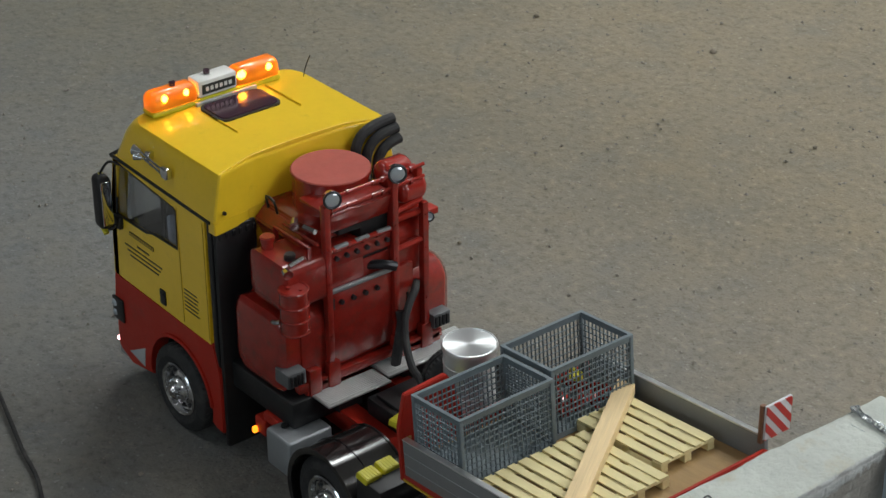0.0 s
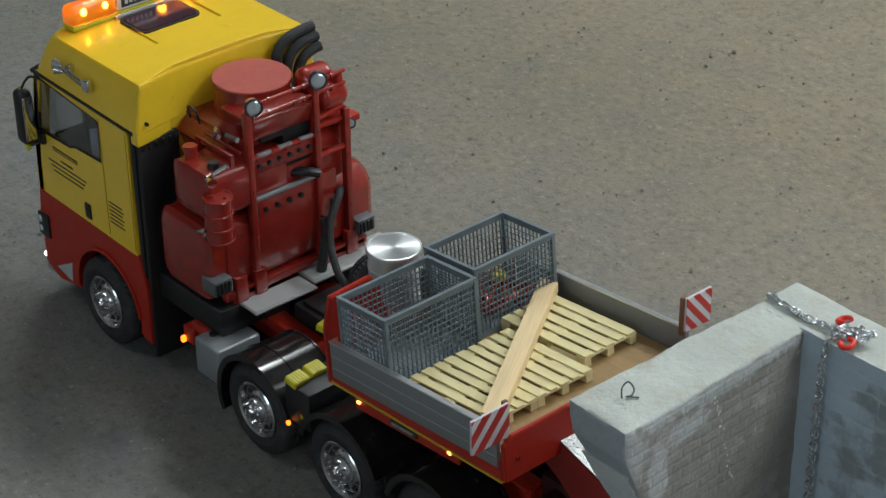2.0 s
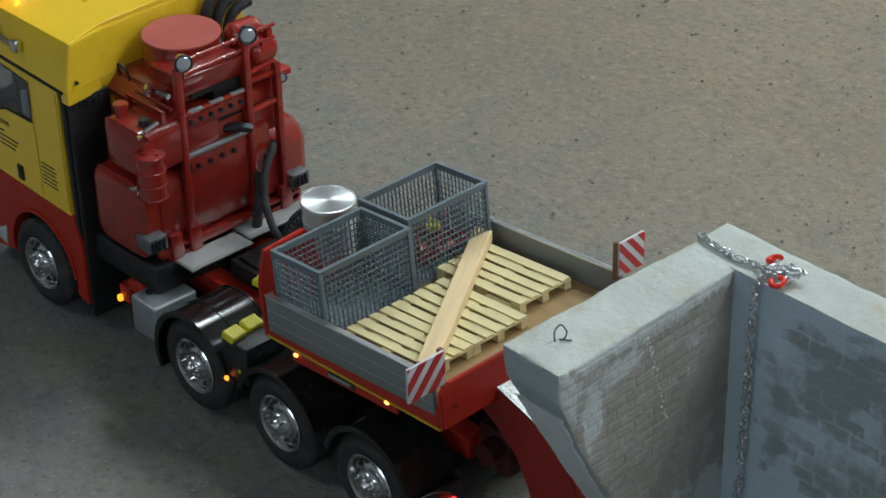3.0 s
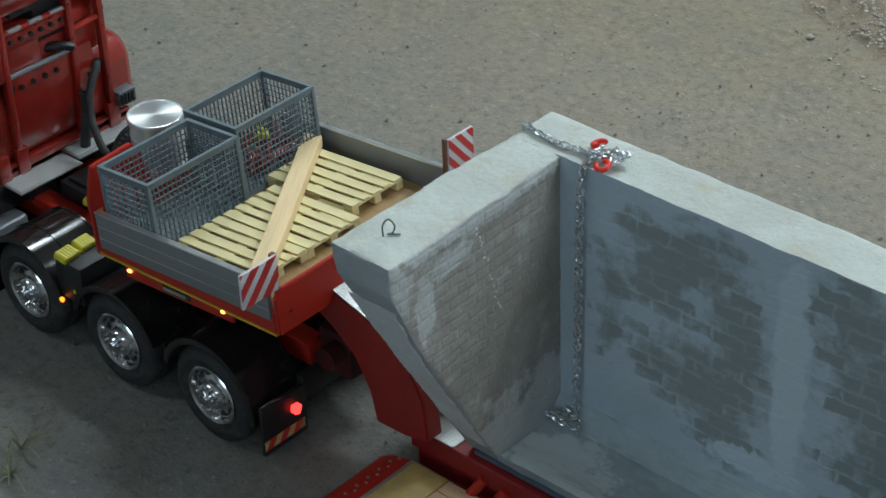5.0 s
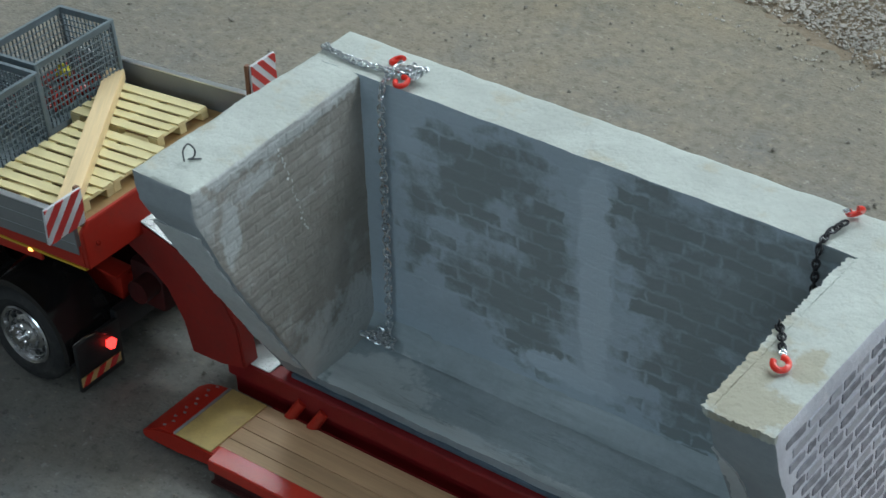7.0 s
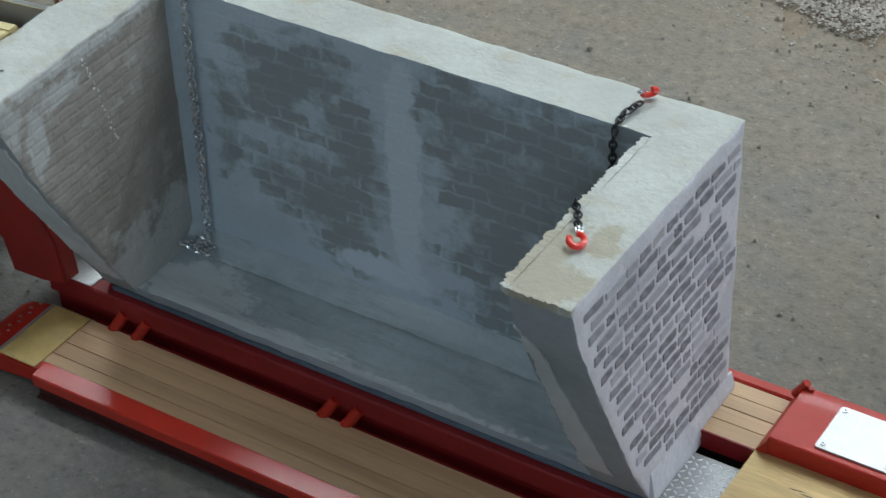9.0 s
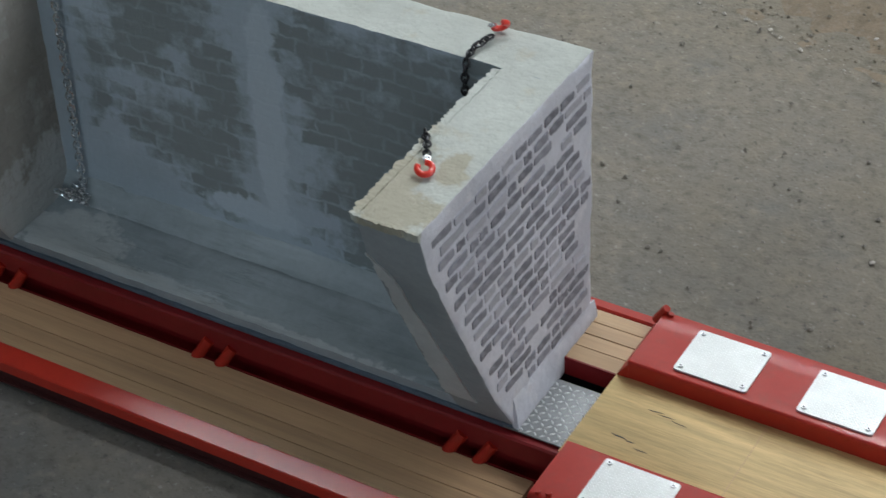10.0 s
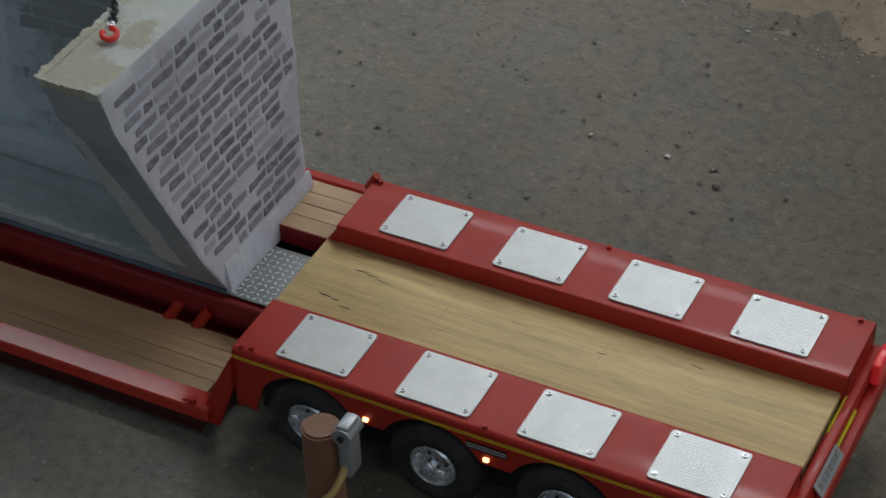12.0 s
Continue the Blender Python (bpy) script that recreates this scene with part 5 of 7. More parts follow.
parts("tank_lamp", each(rod((-0.604, -0.083, 0.224), (-0.596, -0.085, 0.224), 0.0032, 12, 0.0042), rod((-0.602, -0.066, 0.231), (-0.602, -0.080, 0.228), 0.0022, 8)), M_CHROME, up)
part("upper_body", box(-0.682, -0.606, -0.040, 0.060, 0.176, 0.206, 0.003), M_REDMATT, truck, "stepped red ballast body")
part("upper_body", prism([(-0.046, 0.206), (0.050, 0.206), (0.052, 0.234), (0.046, 0.240), (-0.046, 0.240), (-0.056, 0.230)], "x", -0.688, -0.622, 0.0015), M_REDMATT, truck, "stepped red ballast body")
part("upper_body", box(-0.625, -0.6025, -0.040, -0.004, 0.190, 0.2265, 0.0015), M_REDMATT, truck, "stepped red ballast body")
dr = part("hatch_drum", skin([[(-0.653 + r * math.cos(2 * math.pi * k / 40), 0.001 + r * math.sin(2 * math.pi * k / 40), z) for k in range(40)] for r, z in ((0.0335, 0.236), (0.0335, 0.2695), (0.0345, 0.2698), (0.0345, 0.2722), (0.0337, 0.2722))]), M_REDMATT, truck, "round red drum with flat lid")
part("drum_lid", skin([[(-0.653 + r * math.cos(2 * math.pi * k / 40), 0.001 + r * math.sin(2 * math.pi * k / 40), z) for k in range(40)] for r, z in ((0.0338, 0.2720), (0.0338, 0.2728), (0.0332, 0.2734), (0.004, 0.2736))]), M_REDLID, dr, "faded red lid")
part("drum_foot", box(-0.690, -0.614, -0.044, 0.042, 0.232, 0.2425, 0.002), M_REDMATT, dr)
parts("grab_handle", each(tube([(-0.665, -0.047, 0.240), (-0.665, -0.050, 0.252), (-0.676, -0.050, 0.253), (-0.678, -0.047, 0.241)], 0.0012, 6), tube([(-0.622, 0.044, 0.243), (-0.622, 0.048, 0.254), (-0.634, 0.048, 0.254), (-0.636, 0.044, 0.243)], 0.0012, 6)), M_BLACK, dr)
parts("side_lamp", each(rod((-0.640, -0.047, 0.244), (-0.632, -0.053, 0.243), 0.0030, 12, 0.0042), rod((-0.625, -0.048, 0.244), (-0.612, -0.046, 0.244), 0.0026, 10)), M_STEEL, dr)
PX = -0.6005
for py, z1 in ((-0.0435, 0.272), (0.0265, 0.276), (0.0585, 0.243)):
    part("frame_post", merge(box(PX - 0.0035, PX + 0.0035, py - 0.0030, py + 0.0030, 0.108, z1, 0.0008), *[rod((PX + 0.003, py, z), (PX + 0.0045, py, z), 0.0012, 6) for z in (0.122, 0.15, 0.20, 0.232)]), M_REDMATT, truck, "upright of the red frame")
for z0_, z1_ in ((0.2770, 0.2775), (0.2650, 0.2665)):
    tr = part("top_rail", rod((PX, -0.044, z0_), (PX - 0.001, 0.060, z1_), 0.0017, 10), M_REDGLOSS, truck, "glossy red tie rod")
    for y_ in (-0.022, 0.004, 0.014, 0.044):
        part("rail_ring", rod((PX, y_, z0_ + 0.0004), (PX, y_ + 0.0026, z0_ + 0.0005), 0.0023, 10), M_REDMATT, tr)
part("frame_shelf", moved(box(-0.0022, 0.0012, -0.0425, 0.0255, -0.010, 0.009, 0.0008), pose(PX - 0.002, 0, 0.2525, 0, 14, 0)), M_REDMATT, truck, "red cross panel")
part("frame_shelf", box(-0.640, PX - 0.002, -0.042, 0.025, 0.2605, 0.2635, 0.0008), M_REDMATT, truck, "red cross channel")
lr = part("lower_rail", rod((PX, -0.042, 0.2285), (PX, 0.025, 0.2290), 0.0024, 10), M_REDGLOSS, truck, "glossy red tie rod")
for q in range(4):
    part("rail_ring", rod((PX, -0.038 + 0.0150 * q, 0.2286), (PX, -0.0345 + 0.0150 * q, 0.2287), 0.0030, 10), M_REDMATT, lr)
part("frame_shelf", box(PX - 0.006, PX - 0.0005, -0.042, 0.025, 0.2120, 0.2265, 0.0008), M_REDMATT, truck, "red cross channel")
# black blocks set in the tower's openings to stand for the shade inside
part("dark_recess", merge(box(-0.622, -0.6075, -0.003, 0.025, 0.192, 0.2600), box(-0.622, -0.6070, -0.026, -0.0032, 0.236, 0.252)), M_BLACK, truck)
part("front_panel", box(-0.612, PX - 0.001, -0.041, 0.048, 0.118, 0.188, 0.002), M_REDMATT, truck, "red front panel with bolts")
part("panel_edge_strip", box(PX - 0.002, PX + 0.0015, -0.040, 0.024, 0.1875, 0.1915, 0.0008), M_ALUMATT, truck, "worn grey edge strip")
parts("panel_bolt", each(*[rod((PX - 0.001, -0.030 + 0.0125 * k, 0.177), (PX + 0.0022, -0.030 + 0.0125 * k, 0.177), 0.0022, 8) for k in range(4)], *[rod((PX - 0.001, -0.034 + 0.0105 * k, 0.2200), (PX + 0.0026, -0.034 + 0.0105 * k, 0.2200), 0.0021, 8) for k in range(6)]), M_DARKSTEEL, truck, "row of dark bolt heads")
parts("channel_strip", each(*[box(PX - 0.001, PX + 0.0025, -0.036 + 0.022 * k, -0.022 + 0.022 * k, 0.2290, 0.2318, 0.0006) for k in range(3)]), M_ALUMATT, truck)
parts("slot", each(box(PX - 0.001, PX - 0.0002, -0.0385, -0.0365, 0.172, 0.182), box(PX - 0.001, PX - 0.0002, 0.040, 0.0415, 0.150, 0.160)), M_BLACK, truck)
for xx, yy, zz, rr, ln in ((-0.622, 0.034, 0.268, 0.0125, 0.018), (-0.610, 0.042, 0.2555, 0.0125, 0.015), (-0.622, 0.036, 0.229, 0.0110, 0.030), (-0.622, 0.034, 0.207, 0.0125, 0.034)):
    part("air_tank", merge(rod((xx, yy, zz), (xx, yy + ln, zz), rr, 20, caps=False), ball((xx, yy, zz), rr, (1, 0.6, 1)), ball((xx, yy + ln, zz), rr, (1, 0.7, 1))), M_REDGLOSS, truck, "round-ended red air tank")
parts("far_bracket", each(box(-0.606, PX, 0.026, 0.062, 0.232, 0.236, 0.0006), box(-0.612, PX, 0.058, 0.075, 0.226, 0.232, 0.001), box(-0.612, PX, 0.052, 0.058, 0.264, 0.275, 0.001), rod((PX, 0.028, 0.242), (PX, 0.056, 0.246), 0.0022, 8), rod((PX, 0.028, 0.206), (PX, 0.060, 0.208), 0.0025, 8)), M_RED, truck)
part("exhaust_tube", merge(tube([(-0.61, 0.004, 0.196), (-0.598, 0.012, 0.199), (-0.592, 0.022, 0.196)], 0.0042, 10)), M_DARKSTEEL, truck)


def work_lamp(c, r, aim):
    c, aim = Vector(c), Vector(aim).normalized()
    l = part("work_lamp", merge(rod(c - aim * 0.008, c, r * 0.80, 20, r, bevel=0.0005), rod(c - aim * 0.004 - Vector((0, 0, r)), c - aim * 0.004 - Vector((0, 0, r + 0.007)), 0.0014, 8)), M_CHROME, truck, "round chromed work lamp")
    part("bezel", moved(tube([(r * 0.90 * math.cos(k * math.pi / 10), r * 0.90 * math.sin(k * math.pi / 10), 0.0004) for k in range(20)], r * 0.14, 6, closed=True, smooth=1), Matrix.Translation(c) @ aim.to_track_quat("Z", "Y").to_matrix().to_4x4()), M_DARKSTEEL, l)
    part("lens", moved(ball((0, 0, 0), r * 0.84, (1, 1, 0.16)), Matrix.Translation(c) @ aim.to_track_quat("Z", "Y").to_matrix().to_4x4()), M_LENS, l)


work_lamp((PX + 0.004, -0.0385, 0.2775), 0.0078, (0.85, -0.35, 0.1))
work_lamp((PX + 0.004, 0.0285, 0.2800), 0.0082, (0.85, -0.35, 0.15))
work_lamp((PX + 0.002, 0.0625, 0.2272), 0.0048, (0.75, -0.5, 0.1))
drum = part("small_barrel", merge(rod((-0.592, -0.0835, 0.172), (-0.592, -0.0835, 0.2125), 0.0120, 24, bevel=0.0006), *[moved(tube([(0.0122 * math.cos(a), 0.0122 * math.sin(a), 0) for a in [i * math.pi / 10 for i in range(20)]], 0.0010, 5, closed=True, smooth=1), Matrix.Translation((-0.592, -0.0835, z))) for z in (0.174, 0.186, 0.199, 0.2125)]), M_REDMATT, truck, "small red oil barrel")
parts("barrel_bung", each(rod((-0.595, -0.087, 0.2125), (-0.595, -0.087, 0.2145), 0.0022, 8), rod((-0.587, -0.080, 0.2125), (-0.587, -0.080, 0.2140), 0.0016, 8)), M_REDMATT, drum)
part("level_gauge", rod((PX, -0.069, 0.196), (PX, -0.052, 0.197), 0.0022, 10), M_YELLOWBAND, truck)
part("pipe_stub", tube([(-0.612, -0.0925, 0.176), (-0.604, -0.096, 0.180), (-0.598, -0.094, 0.182)], 0.002, 8), M_STEEL, truck)
for yy in (-0.0835, 0.0715):
    fl = part("flood_lamp", box(-0.612, -0.592, yy - 0.0095, yy + 0.0095, 0.118, 0.132, 0.0015), M_LAMPGREY, truck, "grey ribbed flood lamp")
    parts("lamp_fin", each(*[box(-0.5925, -0.5905, yy - 0.008 + 0.004 * k, yy - 0.006 + 0.004 * k, 0.120, 0.130) for k in range(4)]), M_DARKSTEEL, fl)
    part("lamp_stay", tube([(-0.606, yy, 0.131), (-0.610, yy - 0.002, 0.142), (-0.606, yy, 0.148)], 0.0013, 6), M_STEEL, fl)
parts("tower_base", each(box(-0.675, -0.598, -0.070, -0.038, 0.098, 0.110, 0.001), box(-0.675, -0.598, 0.03, 0.074, 0.098, 0.110, 0.001), box(-0.606, -0.598, -0.078, 0.076, 0.104, 0.112, 0.001), *[box(-0.604, -0.596, y, y + 0.012, 0.098, 0.124, 0.001) for y in (-0.068, -0.048, 0.022, 0.052)]), M_REDMATT, truck, "red tower foot frame")
part("hydraulic_hose", tube([(-0.602, 0.051, 0.166), (-0.594, 0.043, 0.164), (-0.588, 0.032, 0.157), (-0.583, 0.0235, 0.146), (-0.574, 0.017, 0.132), (-0.557, 0.010, 0.118), (-0.54, 0.0064, 0.112), (-0.528, 0.004, 0.098)], 0.0034, 10), M_RUBBER, truck, "bent black hydraulic hose")
part("spare_hose", tube([(-0.593, 0.0265, 0.150), (-0.590, 0.0255, 0.140), (-0.590, 0.0225, 0.125), (-0.591, 0.0185, 0.100)], 0.0046, 10), M_RUBBER, truck)


# ---- the low-loader trailer ----
trailer = thing("low_loader_trailer", pose(0.1, -0.008, 0), "red model low-loader trailer with wooden decks and aluminium plates", "model trailer")
PLAT = pose(-0.32, 0, 0.148, 0, -5.3, 0)      # the front platform rises a little towards the rear
U0, U1, PYN, PYF = -0.108, 0.0905, -0.1005, 0.0985

part("platform_floor", moved(box(U0, U1, PYN + 0.004, PYF - 0.004, -0.004, 0.0), PLAT), M_PLATFLOOR, trailer, "blotchy plywood platform floor, toned down for shade under the pallets")
for y0, y1 in ((PYN, PYN + 0.006), (PYF - 0.006, PYF)):
    part("platform_beam", moved(prism([(U0, -0.0030), (U0, -0.0150), (U1, -0.0205), (U1, -0.0030)], "y", y0, y1, 0.0006), PLAT), M_RED, trailer, "red platform side beam")
for y0, s in ((PYN - 0.0012, 1), (PYF + 0.0012, -1)):
    sb = part("side_board", moved(box(U0 + 0.004, U1 - 0.003, min(y0, y0 + 0.0042 * s), max(y0, y0 + 0.0042 * s), -0.0095, 0.0220, 0.0006), PLAT), M_BOARD, trailer, "grey metal drop side")
    part("board_ridge", moved(merge(*[rod((U0 + 0.005, y0 - 0.0001 * s, z), (U1 - 0.004, y0 + 0.0001 * s, z), 0.0004, 6) for z in (-0.0005, 0.0105)]), PLAT), M_ALUMATT, sb)
    part("board_rim", moved(box(U0 + 0.004, U1 - 0.003, min(y0, y0 + 0.0045 * s) - 0.0003, max(y0, y0 + 0.0045 * s) + 0.0003, 0.0216, 0.0226), PLAT), M_ALU, sb)
part("pinstripe", moved(prism([(U0, -0.0150), (U0, -0.0168), (U1, -0.0223), (U1, -0.0205)], "y", PYN - 0.0006, PYN + 0.004), PLAT), M_STRIPE, trailer, "ochre pinstripe")
part("under_skirt", moved(box(U0 + 0.028, U0 + 0.150, PYN + 0.0005, PYN + 0.003, -0.0285, -0.0165, 0.0005), PLAT), M_RED, trailer)
part("maker_plate", moved(merge(box(U0 + 0.072, U0 + 0.103, PYN - 0.0008, PYN + 0.001, -0.0255, -0.0205)), PLAT), M_INK, trailer, "dark name plate")
part("maker_print", moved(merge(*[box(U0 + 0.074 + 0.0032 * k, U0 + 0.0762 + 0.0032 * k, PYN - 0.0012, PYN - 0.0006, -0.0243, -0.0217) for k in range(8)]), PLAT), M_PRINTGREY, trailer)
for u in (U0 + 0.032, U0 + 0.139):
    part("marker_lamp", moved(box(u, u + 0.0038, PYN - 0.0016, PYN + 0.0005, -0.0222, -0.0196, 0.0006), PLAT), M_WARMAMBER, trailer, "lit amber side marker")
part("headboard", moved(prism([(PYN, -0.018), (PYN, 0.030), (PYN + 0.008, 0.0560), (-0.0520, 0.0585), (-0.0440, 0.0480), (-0.0380, 0.0120), (PYF, 0.0120), (PYF, -0.018)], "x", U0 - 0.005, U0, 0.0008), PLAT), M_RED, trailer, "red headboard with sloped corners")
part("headboard_reflector", moved(box(U0 - 0.001, U0 + 0.0006, PYN + 0.002, PYN + 0.010, 0.008, 0.020), PLAT), M_YELLOWBAND, trailer)
part("rear_panel", moved(prism([(PYN, -0.0205), (PYN, 0.010), (PYN + 0.008, 0.016), (PYF - 0.008, 0.016), (PYF, 0.010), (PYF, -0.0205)], "x", U1, U1 + 0.0045, 0.0008), PLAT), M_RED, trailer, "red rear panel of the platform")
parts("lashing_bolt", each(moved(rod((U1 - 0.010, 0.064, 0.0), (U1 - 0.010, 0.064, 0.005), 0.0022, 8), PLAT), moved(rod((U1 + 0.0045, PYN + 0.012, -0.004), (U1 + 0.006, PYN + 0.012, -0.004), 0.0018, 8), PLAT)), M_REDMATT, trailer)
part("platform_underside", moved(merge(box(U0 + 0.01, U1 - 0.002, -0.06, 0.056, -0.022, -0.0045, 0.002)), PLAT), M_BLACK, trailer)
part("kingpin_block", box(-0.44, -0.34, -0.04, 0.03, 0.096, 0.135, 0.004), M_BLACK, trailer)

NECK = [(-0.262, 0.130), (-0.232, 0.1485), (-0.181, 0.1335), (-0.150, 0.108), (-0.138, 0.085), (-0.134, 0.050), (-0.158, 0.044), (-0.187, 0.043), (-0.193, 0.070), (-0.206, 0.094), (-0.228, 0.112)]
part("goose_neck", prism(NECK, "y", -0.046, -0.030, 0.0015), M_NECK, trailer, "curved red goose-neck arm")
part("goose_neck", prism(NECK, "y", 0.014, 0.030, 0.0015), M_NECK, trailer, "curved red goose-neck arm")
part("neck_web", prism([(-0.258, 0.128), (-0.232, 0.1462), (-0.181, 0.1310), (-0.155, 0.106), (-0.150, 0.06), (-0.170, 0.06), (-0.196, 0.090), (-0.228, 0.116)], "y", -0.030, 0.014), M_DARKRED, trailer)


def tread_strip(name, p0, ux, uy, nx, ny, w, h, parent, label, thick=0.001, lug=0.0011, pitch=0.0036, base=None, top=None, rise=0.40):
    """A chequer plate: sheet with raised lozenges turned alternately."""
    p0, ux, uy = Vector(p0), Vector(ux).normalized(), Vector(uy).normalized()
    n = ux.cross(uy)
    frame_m = Matrix((ux, uy, n)).transposed().to_4x4()
    frame_m.translation = p0
    sheet = part(name, moved(prism(rounded(0, w, 0, h, 0.0022, 3), "z", -thick, 0), frame_m), base or M_ALUTREAD, parent, label)
    verts, faces = [], []
    for i in range(int(w / pitch)):
        for j in range(int(h / pitch)):
            c = Vector(((i + 0.6) * pitch, (j + 0.6) * pitch, 0))
            if c.x > w - pitch * 0.4 or c.y > h - pitch * 0.4:
                continue
            a = radians(45 if (i + j) % 2 else -45)
            d, e = Vector((math.cos(a), math.sin(a), 0)), Vector((-math.sin(a), math.cos(a), 0))
            k = len(verts)
            for q in (d * lug * 1.5, e * lug * 0.55, -d * lug * 1.5, -e * lug * 0.55):
                verts.append(frame_m @ (c + q))
            verts.append(frame_m @ (c + Vector((0, 0, lug * rise))))
            faces += [(k, k + 1, k + 4), (k + 1, k + 2, k + 4), (k + 2, k + 3, k + 4), (k + 3, k, k + 4)]
    me = bpy.data.meshes.new("tread_pattern")
    me.from_pydata([tuple(v) for v in verts], [], faces)
    me.materials.append(top or M_ALUTREAD)
    part("tread_pattern", me, None, sheet)
    return sheet


tread_strip("neck_plate", (-0.2325, -0.046, 0.1498), (0.051, 0, -0.0150), (0, 1, 0), 0, 0, 0.053, 0.076, trailer, "bright chequer plate on the neck", lug=0.0015, pitch=0.0044, base=M_TREADBASE, top=M_TREADBRIGHT)
tread_strip("front_chequer_plate", (-0.152, -0.039, 0.0512), (1, 0, 0), (0, 1, 0), 0, 0, 0.036, 0.064, trailer, "bright chequer plate at the bed's front")
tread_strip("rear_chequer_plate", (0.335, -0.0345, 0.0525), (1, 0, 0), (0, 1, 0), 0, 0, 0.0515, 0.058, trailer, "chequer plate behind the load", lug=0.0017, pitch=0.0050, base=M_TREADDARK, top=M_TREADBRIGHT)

# centre frame
for y0, y1, yw in ((-0.0405, -0.026, -0.031), (0.024, 0.0385, 0.029)):
    part("main_beam", box(-0.158, 0.392 if y0 < 0 else 0.336, y0, y1, 0.0325, 0.0502, 0.0014, 1), M_WINE, trailer, "red main beam of the bed, darkened in colour for shade")
    part("beam_web", box(-0.158, 0.392, yw - 0.001, yw + 0.003, 0.010, 0.0325), M_WINE, trailer)
# two black sheets added so the gap beside the plate looks shaded
part("rear_bed_web", box(0.336, 0.392, 0.0335, 0.0370, 0.012, 0.0515), M_BLACK, trailer)
part("rear_bed_pan", box(0.330, 0.392, 0.0242, 0.0326, 0.030, 0.034), M_BLACK, trailer)
part("bed_pan", box(-0.15, 0.39, -0.026, 0.024, 0.012, 0.016), M_BLACK, trailer)
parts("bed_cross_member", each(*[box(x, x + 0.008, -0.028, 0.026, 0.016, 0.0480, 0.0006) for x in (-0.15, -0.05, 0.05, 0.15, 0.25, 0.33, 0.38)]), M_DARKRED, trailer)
for x in (-0.091, -0.070, 0.0968, 0.1168, 0.3025, 0.3255):
    for ya, yb, za, zb, dx in ((-0.0450, -0.0395, 0.0190, 0.0385, 0.0060), (0.052, 0.030, 0.0480, 0.0420, 0.0)):
        part("outrigger_tube", rod((x - dx, ya, za), (x + dx, yb, zb), 0.0044, 14), M_RED, trailer, "red outrigger tube")

# outriggers: planks, rims, ramps
PLX0, PLX1 = -0.1155, 0.364
FAR_Z = 0.0400  # the far bed stands level with the rear deck
for ys, dz in (([-0.0996, -0.0885, -0.0745, -0.0592, -0.0447], 0.0), ([0.0340, 0.0490, 0.0625, 0.0757, 0.0893], FAR_Z)):
    for k in range(4):
        part("plank", box(PLX0, PLX1 + (0.0255 if dz else 0.0), ys[k] + 0.0003, ys[k + 1] - 0.0003, 0.0185 + dz, 0.0240 - 0.0002 * (k % 2) + dz, 0.0003, 1), M_PLANK, trailer, smooth=10)
for y0, y1, dz in ((-0.1155, -0.0998, 0.0), (0.0896, 0.0990, FAR_Z)):
    part("bed_rim", prism([(y0, 0.014), (y0, 0.0224), (y0 + 0.0010, 0.0234), (y1 - 0.0006, 0.0250), (y1, 0.0246), (y1, 0.014)], "x", -0.112, 0.374) if dz == 0 else box(-0.112, 0.3915, y0, y1, 0.0140 + dz, 0.0250 + dz, 0.0014, 1), M_REDRIM if y0 < 0 else M_RED, trailer, "glossy red outer rim of the wooden bed")
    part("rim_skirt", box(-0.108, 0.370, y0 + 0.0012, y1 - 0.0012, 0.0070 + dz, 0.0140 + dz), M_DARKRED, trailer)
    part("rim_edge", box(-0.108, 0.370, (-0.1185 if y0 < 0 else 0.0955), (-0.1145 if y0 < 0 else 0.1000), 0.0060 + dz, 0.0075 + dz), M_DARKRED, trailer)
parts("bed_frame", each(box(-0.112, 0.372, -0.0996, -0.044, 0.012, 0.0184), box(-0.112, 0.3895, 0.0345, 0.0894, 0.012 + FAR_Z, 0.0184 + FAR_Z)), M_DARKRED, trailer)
part("inner_rim", box(-0.112, 0.368, -0.0444, -0.0434, 0.014, 0.0238), M_WINE, trailer)
part("inner_rim", box(-0.112, 0.3895, 0.0328, 0.0341, 0.0500, 0.0645), M_WINE, trailer)
part("fender_apron", prism([(0.3925 + 0.001, 0.0775), (0.3925 + 0.001, 0.0635), (0.3925 - 0.0085, 0.0635), (0.3925 - 0.0075, 0.0655)], "y", 0.0330, 0.0915, 0.0004), M_RED, trailer, "sloping red apron in front of the deck")
for y0, y1, dz in ((-0.1088, -0.0445, 0.0), (0.033, 0.0985, FAR_Z)):
    rp = part("ramp_nose", prism([(px_, pz_ + dz) for px_, pz_ in [(-0.112, 0.010), (-0.112, 0.0232), (-0.150, 0.0232), (-0.160, 0.0222), (-0.173, 0.0185), (-0.186, 0.0100), (-0.182, 0.0055), (-0.15, 0.006)]], "y", y0, y1, 0.0012), M_RED, trailer, "red ramp nose of the bed")
    part("ramp_board", box(-0.150, -0.1160, y0 + 0.001, y1 - 0.001, 0.0228 + dz, 0.0244 + dz, 0.0004), M_PLY2, rp, "yellow plywood ramp board")
    part("ramp_strip", box(-0.1525, -0.1500, y0 + 0.001, y1 - 0.001, 0.0226 + dz, 0.0247 + dz, 0.0004), M_ALUMATT, rp)
    parts("ramp_stud", each(*[box(-0.168 + 0.004 * (k % 2), -0.1658 + 0.004 * (k % 2), y0 + 0.006 + 0.006 * k, y0 + 0.0075 + 0.006 * k, 0.0185 + dz + 0.0012 * (k % 2), 0.0212 + dz + 0.0009 * (k % 2)) for k in range(10)]), M_ALUMATT, rp)

